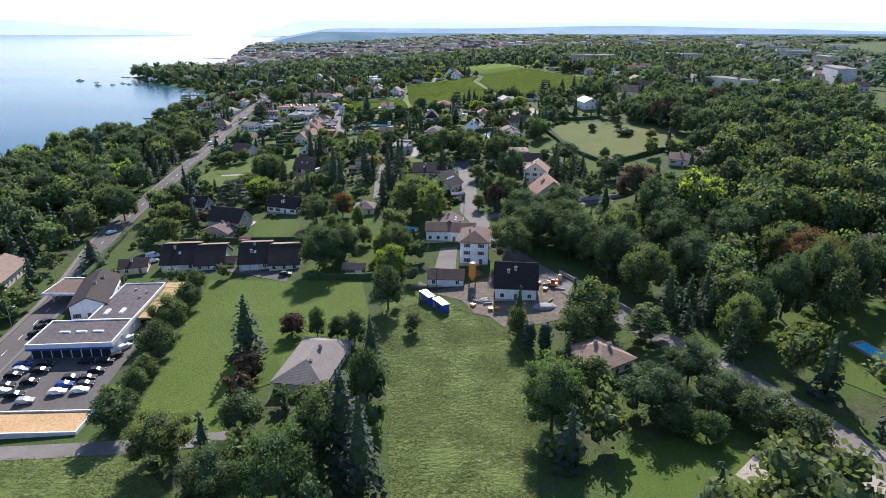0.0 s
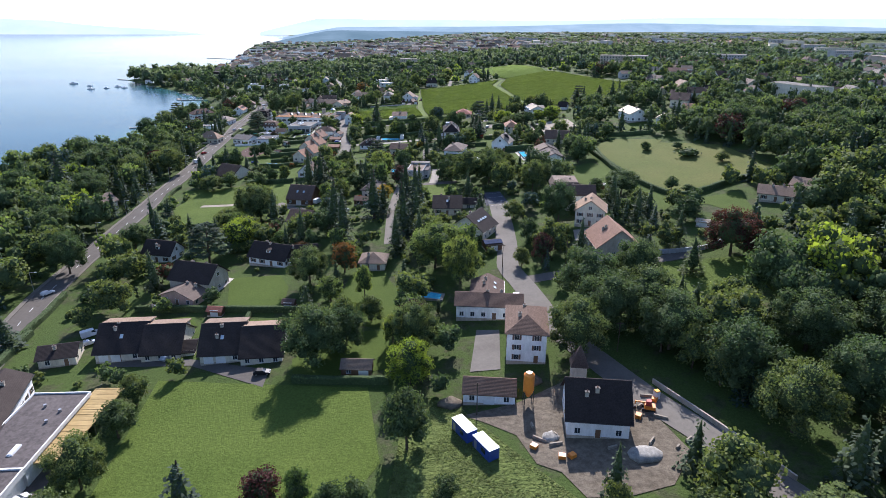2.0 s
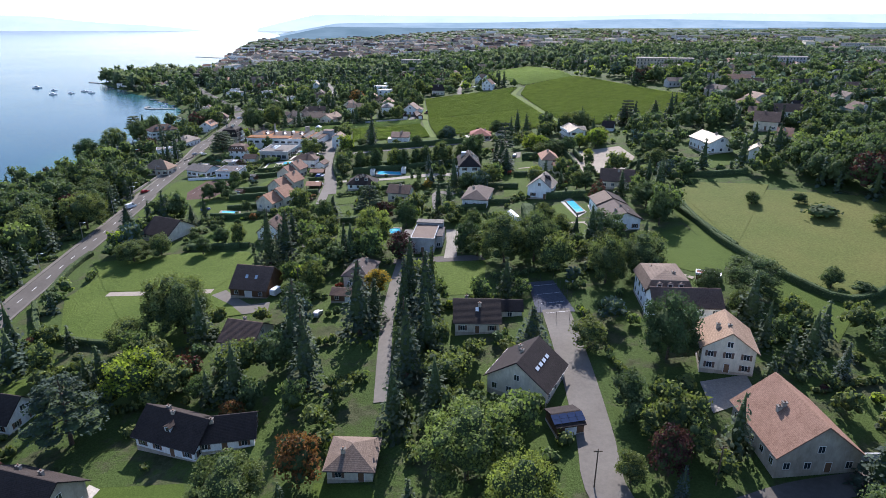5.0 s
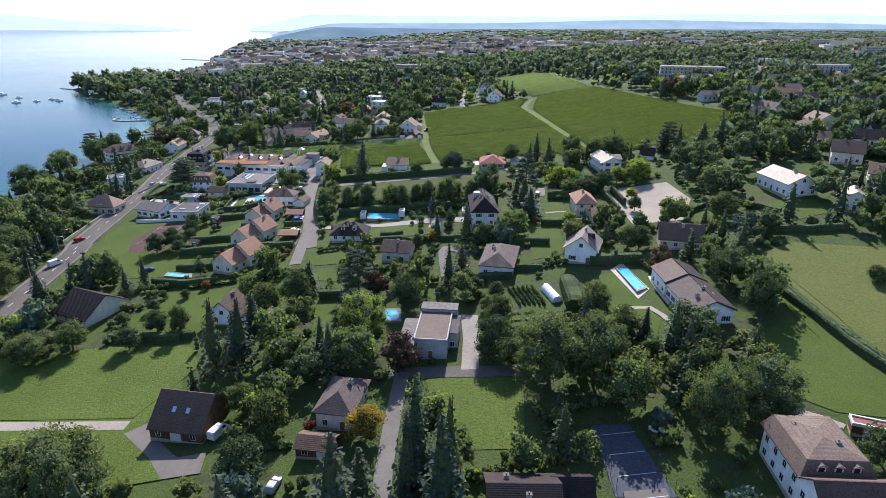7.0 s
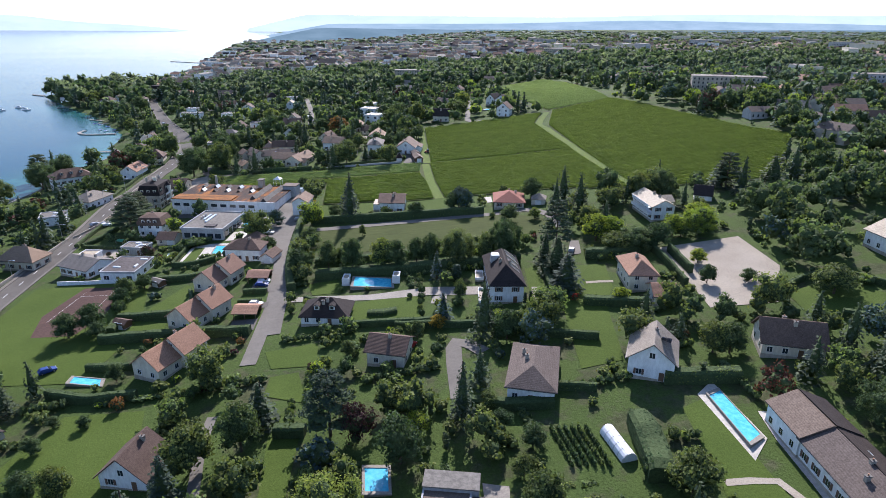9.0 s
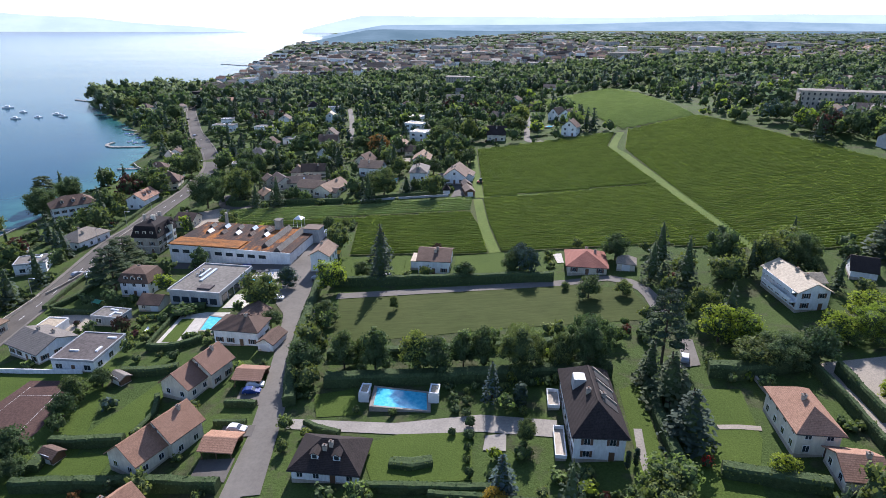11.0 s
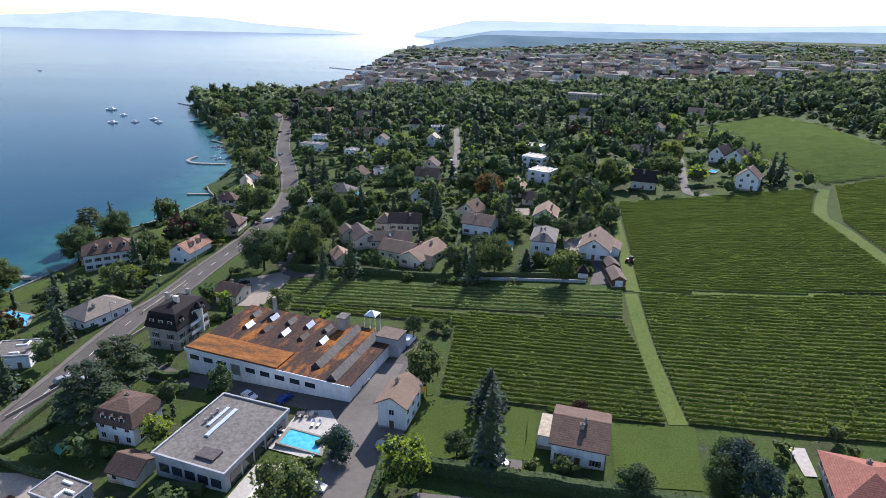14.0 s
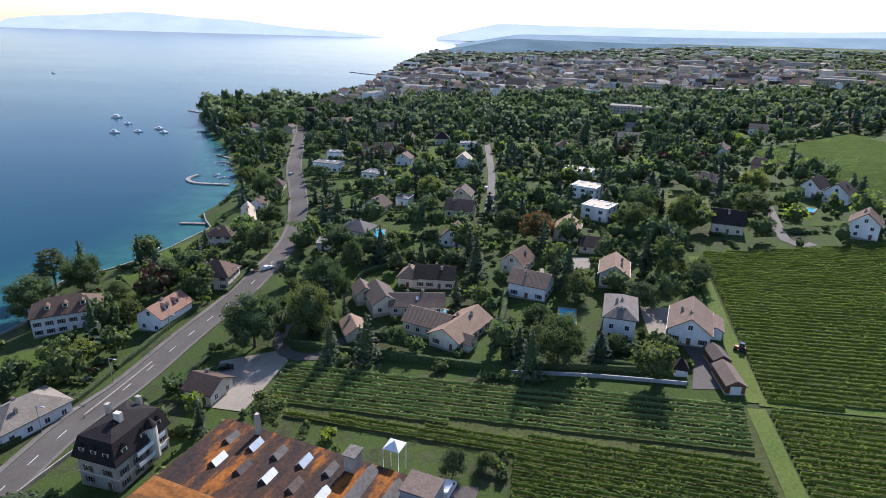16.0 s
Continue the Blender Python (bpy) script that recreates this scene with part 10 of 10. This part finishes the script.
tree(-75.4, 689.2, 16.7, 10.3, "conifer", "leaf_conifer")
tree(-417.1, 1055.1, 17.0, 19.0, "broad", "leaf_broad")
tree(-391.4, 1041.7, 17.0, 19.0, "broad", "leaf_broad")
tree(-351.7, 1014.0, 17.0, 19.0, "broad", "leaf_broad")
tree(-382.6, 1107.9, 17.0, 19.0, "broad", "leaf_light")
tree(-359.5, 1002.6, 17.0, 19.0, "broad", "leaf_broad")
tree(-278.6, 930.7, 17.0, 19.0, "broad", "leaf_broad")
tree(-58.1, 730.6, 11.9, 14.3, "broad", "leaf_autumn")
tree(-20.4, 744.1, 13.0, 15.5, "broad", "leaf_broad")
tree(29.4, 769.7, 11.0, 16.3, "broad", "leaf_broad")
tree(-31.3, 776.2, 10.7, 11.9, "conifer", "leaf_conifer")
tree(-151.3, 748.6, 17.7, 10.7, "conifer", "leaf_conifer")
tree(-215.9, 796.5, 14.7, 14.7, "broad", "leaf_broad")
tree(-243.3, 824.9, 12.5, 12.6, "broad", "leaf_broad")
tree(-186.7, 749.0, 11.3, 12.5, "broad", "leaf_broad")
tree(-168.5, 706.4, 13.4, 12.1, "broad", "leaf_broad")
tree(-40.8, 678.9, 9.8, 11.1, "broad", "leaf_broad")
tree(-22.0, 675.7, 8.5, 11.0, "broad", "leaf_broad")
tree(-3.5, 692.4, 8.9, 10.0, "broad", "leaf_broad")
tree(-33.8, 642.6, 9.2, 8.7, "conifer", "leaf_conifer")
tree(-26.9, 648.5, 4.0, 8.1, "shrub", "leaf_hedge")
tree(-9.8, 797.8, 14.0, 14.6, "conifer", "leaf_conifer")
tree(-43.3, 937.4, 23.0, 19.0, "conifer", "leaf_conifer")
tree(-116.2, 781.3, 13.0, 14.2, "broad", "leaf_light")
tree(-115.1, 644.7, 9.3, 10.4, "conifer", "leaf_conifer")
tree(-121.2, 690.1, 12.1, 8.4, "broad", "leaf_broad")
tree(-70.7, 739.2, 9.9, 12.0, "broad", "leaf_broad")
tree(-33.4, 541.0, 21.8, 9.1, "conifer", "leaf_conifer")
tree(-65.1, 541.2, 7.2, 7.7, "broad", "leaf_blue")
tree(-40.5, 544.9, 6.1, 6.2, "broad", "leaf_broad")
tree(12.5, 543.8, 9.8, 8.0, "broad", "leaf_blue")
tree(10.8, 547.6, 7.2, 5.4, "broad", "leaf_broad")
tree(44.3, 546.1, 9.5, 10.0, "broad", "leaf_broad")
tree(-5.7, 538.4, 6.3, 7.7, "broad", "leaf_broad")
tree(-92.9, 523.4, 3.7, 8.3, "shrub", "leaf_light")
tree(-129.7, 558.0, 14.8, 19.0, "cedar", "leaf_conifer")
tree(-135.5, 569.5, 4.0, 9.4, "shrub", "leaf_light")
tree(-27.2, 520.0, 4.6, 3.0, "broad", "leaf_broad")
tree(24.8, 527.0, 2.6, 2.9, "shrub", "leaf_hedge")
tree(100.9, 139.2, 20, 13, "broad", "leaf_broad")
tree(112.7, 142.7, 22, 14, "broad", "leaf_broad")
tree(124.1, 144.9, 20, 13, "broad", "leaf_broad")
tree(135.1, 146.3, 21, 14, "broad", "leaf_broad")
tree(89.6, 133.2, 16, 11, "broad", "leaf_broad")
tree(111.5, 133.6, 17, 11, "broad", "leaf_broad")
tree(-5.8, 474.8, 2.0, 1.8, "shrub", "leaf_hedge")
tree(-5.7, 471.6, 2.0, 2.7, "shrub", "leaf_hedge")
tree(-5.8, 467.6, 1.6, 2.7, "shrub", "leaf_hedge")
tree(-5.1, 463.7, 2.4, 2.7, "shrub", "leaf_hedge")
tree(-5.3, 460.0, 2.0, 2.7, "shrub", "leaf_hedge")
tree(-5.7, 455.8, 2.4, 1.8, "shrub", "leaf_hedge")
tree(-5.8, 452.6, 2.0, 1.8, "shrub", "leaf_hedge")
tree(-5.4, 448.7, 2.4, 2.1, "shrub", "leaf_hedge")
tree(-30.6, 470.7, 1.8, 2, "shrub", "leaf_hedge")
tree(-22.1, 469.0, 1.6, 2.2, "shrub", "leaf_light")
tree(-31.8, 486.7, 3, 3, "shrub", "leaf_hedge")
tree(6.3, 466.5, 2.2, 2.2, "shrub", "leaf_light")
tree(7.6, 461.6, 1.8, 2, "shrub", "leaf_hedge")
tree(6.1, 473.7, 3, 2.5, "shrub", "leaf_hedge")
tree(4.8, 478.2, 3, 2.5, "shrub", "leaf_light")
tree(-8.8, 461.2, 1.6, 2, "shrub", "leaf_hedge")
tree(-44.1, 458.6, 3, 3, "shrub", "leaf_hedge")
tree(-45.5, 465.9, 3.5, 4, "shrub", "leaf_light")
tree(24.0, 448.7, 4, 1.3, "column", "leaf_conifer")
tree(25.7, 449.3, 4, 1.3, "column", "leaf_conifer")
tree(-178.4, 642.4, 9, 9, "broad", "leaf_broad")
tree(-188.2, 612.0, 4, 6, "broad", "leaf_light")
tree(-173.7, 618.9, 7, 8, "broad", "leaf_light")
tree(-175.9, 655.8, 2, 3, "shrub", "leaf_hedge")
tree(-158.8, 685.2, 4, 4, "broad", "leaf_broad")
tree(-134.6, 669.0, 6, 6, "broad", "leaf_broad")
tree(-137.3, 693.3, 5, 5, "broad", "leaf_broad")
tree(-117.0, 655.2, 14, 9, "cedar", "leaf_conifer")
tree(-80.1, 701.1, 16, 8, "conifer", "leaf_conifer")
tree(-30.1, 647.5, 6, 6, "broad", "leaf_broad")
tree(-20.2, 644.8, 3.5, 4, "shrub", "leaf_hedge")
tree(-22.4, 654.8, 4, 4, "broad", "leaf_hedge")
tree(-2.0, 697.0, 9, 7, "broad", "leaf_light")
tree(-11.9, 695.9, 9, 9, "broad", "leaf_broad")
tree(-17.2, 760.7, 15, 13, "broad", "leaf_broad")
tree(-2.6, 747.2, 16, 12, "broad", "leaf_broad")
tree(-51.1, 655.1, 9, 11, "broad", "leaf_broad")
tree(-56.1, 597.2, 4, 5, "broad", "leaf_broad")
tree(35.6, 799.0, 14, 14, "broad", "leaf_light")
tree(76.5, 449.3, 6, 5, "broad", "leaf_broad")
tree(87.6, 447.5, 4, 5, "broad", "leaf_broad")
tree(93.5, 440.5, 3, 3, "broad", "leaf_hedge")

tree(40.5, 483.0, 20.0, 13.0, "cedar", "leaf_conifer")
tree(37.0, 466.5, 14.0, 12.5, "conifer", "leaf_conifer")
tree(37.4, 455.4, 12.5, 12.0, "conifer", "leaf_conifer")
tree(35.0, 474.5, 12.0, 8.0, "conifer", "leaf_conifer")

# vine rows
vines([(2.3, 722.9), (60.0, 733.0), (88.0, 735.0), (76.6, 704.0), (78.4, 682.6), (82.4, 629.0), (3.2, 629.7)], 2.0, -4, "dense green vine rows on the slope")
vines([(2.7, 626.1), (82.3, 627.0), (83.5, 605.0), (85.5, 577.0), (87.3, 543.0), (56.4, 558.0), (7.0, 560.9), (4.0, 591.6), (3.4, 603.0)], 2.0, -4, "green vine rows on trellises")
vines([(145.1, 756.4), (178.6, 623.5), (189.8, 596.2), (141.3, 529.4), (123.4, 534.5), (89.4, 542.2), (83.6, 694.1), (95.7, 737.0)], 2.2, -4, "dense green vine rows on the hill")
vines([(-113.0, 607.6), (-3.0, 609.0), (0.2, 591.6), (3.0, 560.0), (-48.8, 565.5), (-51.4, 601.2), (-82.5, 603.4)], 1.9, -4, "green vine rows on trellises beside the workshop")
vines([(-116.2, 626.6), (-1.4, 628.0), (-2.6, 611.0), (-113.6, 610.0)], 2.5, -1, "pale young vine rows above the workshop", leaf="leaf_vine_pale")
vines([(58.8, 920.3), (144.9, 997.8), (156.7, 936.4), (143.7, 757.5), (93.5, 742.0), (86.7, 795.5)], 2.6, -4, "pale green vine rows on the far slope", leaf="leaf_vine_pale")


# ---- trees of gardens and woods ----
def free(x, y, gap):
    if x < shore(y) + 4:
        return False
    if any(abs(x - a) < c + gap * 0.9 and abs(y - b) < c + gap * 0.9 for a, b, c in BUILT):
        return False
    if any((x - a) ** 2 + (y - b) ** 2 < (c + gap * 0.5) ** 2 for a, b, c in STANDING):
        return False
    for ring, box in BOXED:
        if box[0] - gap < x < box[1] + gap and box[2] - gap < y < box[3] + gap:
            g = gap * 0.55
            if any(inside(x + dx, y + dy, ring) for dx, dy in ((0, 0), (g, 0), (-g, 0), (0, g), (0, -g))):
                return False
    return True


BOXED = [(q, (min(p[0] for p in q), max(p[0] for p in q), min(p[1] for p in q), max(p[1] for p in q))) for q in OPEN]
scatter = random.Random(11)
near_trees, far_trees = [], []
# hedges and shrubs along the plot lines of the gardens
for k in range(46):
    for j in range(24):
        gx0, gy0 = -330 + j * 23 + scatter.uniform(-6, 6), 270 + k * 17 + scatter.uniform(-4, 4)
        across = scatter.random() < 0.5
        run_len, tall = scatter.uniform(9, 24), scatter.uniform(1.5, 2.8)
        if gy0 > 1000 or gx0 > (110 if gy0 < 480 else 45) or (gx0 > -45 and 500 < gy0 < 640):
            continue
        n = int(run_len / 1.9)
        for q in range(n):
            u = (q / n - 0.5) * run_len
            x, y = (gx0 + u, gy0 + 0.12 * u) if across else (gx0 - 0.12 * u, gy0 + u)
            if free(x, y, 0.9):
                far_trees.append((x, y, tall * scatter.uniform(0.85, 1.2), scatter.uniform(2.2, 3.2), "shrub"))
yy = 60.0
while yy < 1240:
    step = 5.6 if yy < 700 else 7.2 if yy < 1000 else 11.0
    x_hi = min(40 + yy * 0.74, 130 + yy * 0.42)
    xx = max(shore(yy) + 5, -40 - yy * 0.8)
    while xx < x_hi:
        x, y = xx + scatter.uniform(-2.6, 2.6), yy + scatter.uniform(-2.6, 2.6)
        xx += step
        dens = 0.6 + 1.1 * noise.noise((x * 0.02, y * 0.02, 3.0))
        thick = (x > 45 and y < 240) or (x > 150 and y < 420) or (y > 1010 and x > -260) or (x < -140 and y < 480)
        if -60 < x < 100 and 230 < y < 480:
            dens += 0.3
        garden = (-175 < x < -10 and 330 < y < 1010) or (-60 < x < 110 and 330 < y < 480)
        if garden:
            dens += 0.35
        if thick:
            dens = 0.95
        if 470 < y < 790 and x < shore(y) + 55:
            dens = (0.6 if y < 625 else 0.45) + 0.5 * noise.noise((x * 0.05, y * 0.05, 7.0))
        point = 990 < y < 1180 and x < -290
        if point:
            dens = 0.9
        elif y > 1180 and x < -260:
            dens = 0.1
        if scatter.random() > dens:
            continue
        c = scatter.random()
        kind = "broad" if c < (0.5 if garden else 0.6) else "shrub" if c < 0.8 and not thick else "conifer" if c < 0.95 else "column"
        if thick and kind in ("shrub", "column"):
            kind = "broad"
        big = scatter.random()
        low = any(inside(x, y, q) for q in LOW)
        if low:
            kind = "shrub" if kind in ("conifer", "column") or big < 0.8 else "broad"
        if kind == "broad":
            h, w = (3.0 + 2.5 * big if low else 5.5 + 9 * big ** 1.3), 0
            if thick:
                h = 14 + 10 * big if y < 240 and x > 45 else 11 + 9 * big
            if point:
                h = 14 + 11 * big
            w = h * scatter.uniform(0.8, 1.05)
        elif kind == "conifer":
            h = 7 + 11 * big
            w = h * scatter.uniform(0.36, 0.5)
        elif kind == "column":
            h, w = 3 + 3.5 * big, 1.6
        else:
            h = 1.6 + 2.0 * big
            w = h * scatter.uniform(1.1, 1.6)
        if not free(x, y, 0.8 + w * 0.36):
            continue
        STANDING.append((x, y, w * (0.36 if thick else 0.28)))
        (near_trees if (-110 < x < 100 and 110 < y < 640) else far_trees).append((x, y, h, w, kind))
    yy += step
scatter.shuffle(near_trees)
SORT = {"broad": ("leaf_broad", "leaf_broad", "leaf_broad", "leaf_light", "leaf_broad", "leaf_light", "leaf_yellow", "leaf_purple"), "conifer": ("leaf_conifer", "leaf_conifer", "leaf_blue"),
        "column": ("leaf_conifer",), "shrub": ("leaf_hedge", "leaf_hedge", "leaf_light", "leaf_broad", "leaf_autumn")}
for x, y, h, w, kind in near_trees[:50]:
    tree(x, y, h, w, kind, scatter.choice(SORT[kind]))
MIX = (("leaf_broad", 0.0, 0.6), ("leaf_light", 0.6, 0.78), ("leaf_hedge", 0.78, 0.93), ("leaf_purple", 0.93, 0.95), ("leaf_yellow", 0.95, 0.98), ("leaf_blue", 0.98, 1.0))


def planted(name, spots, text, clump, mix=MIX):
    """Trees of mixed leaf, a mesh for each sort."""
    spots = list(spots)
    scatter.shuffle(spots)
    leafy, firs = [q for q in spots if q[4] in ("broad", "shrub")], [q for q in spots if q[4] in ("conifer", "column")]
    for leaf, lo, hi in mix:
        wood(name, leafy[int(lo * len(leafy)):int(hi * len(leafy))], leaf, LEAF_WORD.get(leaf, "hazy green") + text, clump)
    wood("conifers", firs, "leaf_conifer", "dark green conifers among the trees", clump)


planted("garden_trees", near_trees[50:], " garden trees and shrubs between houses", 0.6)
planted("woodland", [q for q in far_trees if q[1] < 330 and -150 < q[0] < 170], " trees of the dense wood", 1.0)
planted("woodland", [q for q in far_trees if q[1] < 330 and not -150 < q[0] < 170], " trees of the dense wood", 1.4)
planted("woodland", [q for q in far_trees if 330 <= q[1] < 720], " trees and shrubs among gardens", 1.0)
planted("woodland", [q for q in far_trees if 720 <= q[1] < 950], " trees and shrubs among gardens", 1.9)
planted("woodland", [q for q in far_trees if q[1] >= 950], " trees below the town", 3.4, (("leaf_broad", 0.0, 0.5), ("leaf_hazed", 0.5, 1.0)))
for ring, n, sd in (([(-7.5, 186.6), (3.9, 179.9), (18.4, 157.3), (26.6, 145.3), (29.3, 126.7), (21.6, 81.3), (21.4, 66.0), (-9.7, 69.8), (-5.5, 85.0), (-8.0, 136.1), (-11.6, 149.1)], 22000, 3), ([(-96.4, 107.4), (-60.3, 105.9), (-47.5, 90.1), (-43.8, 75.0), (-77.4, 78.7)], 4000, 4)):
    tufts(ring, n, "tall tufts in the rough grass", seed=sd)
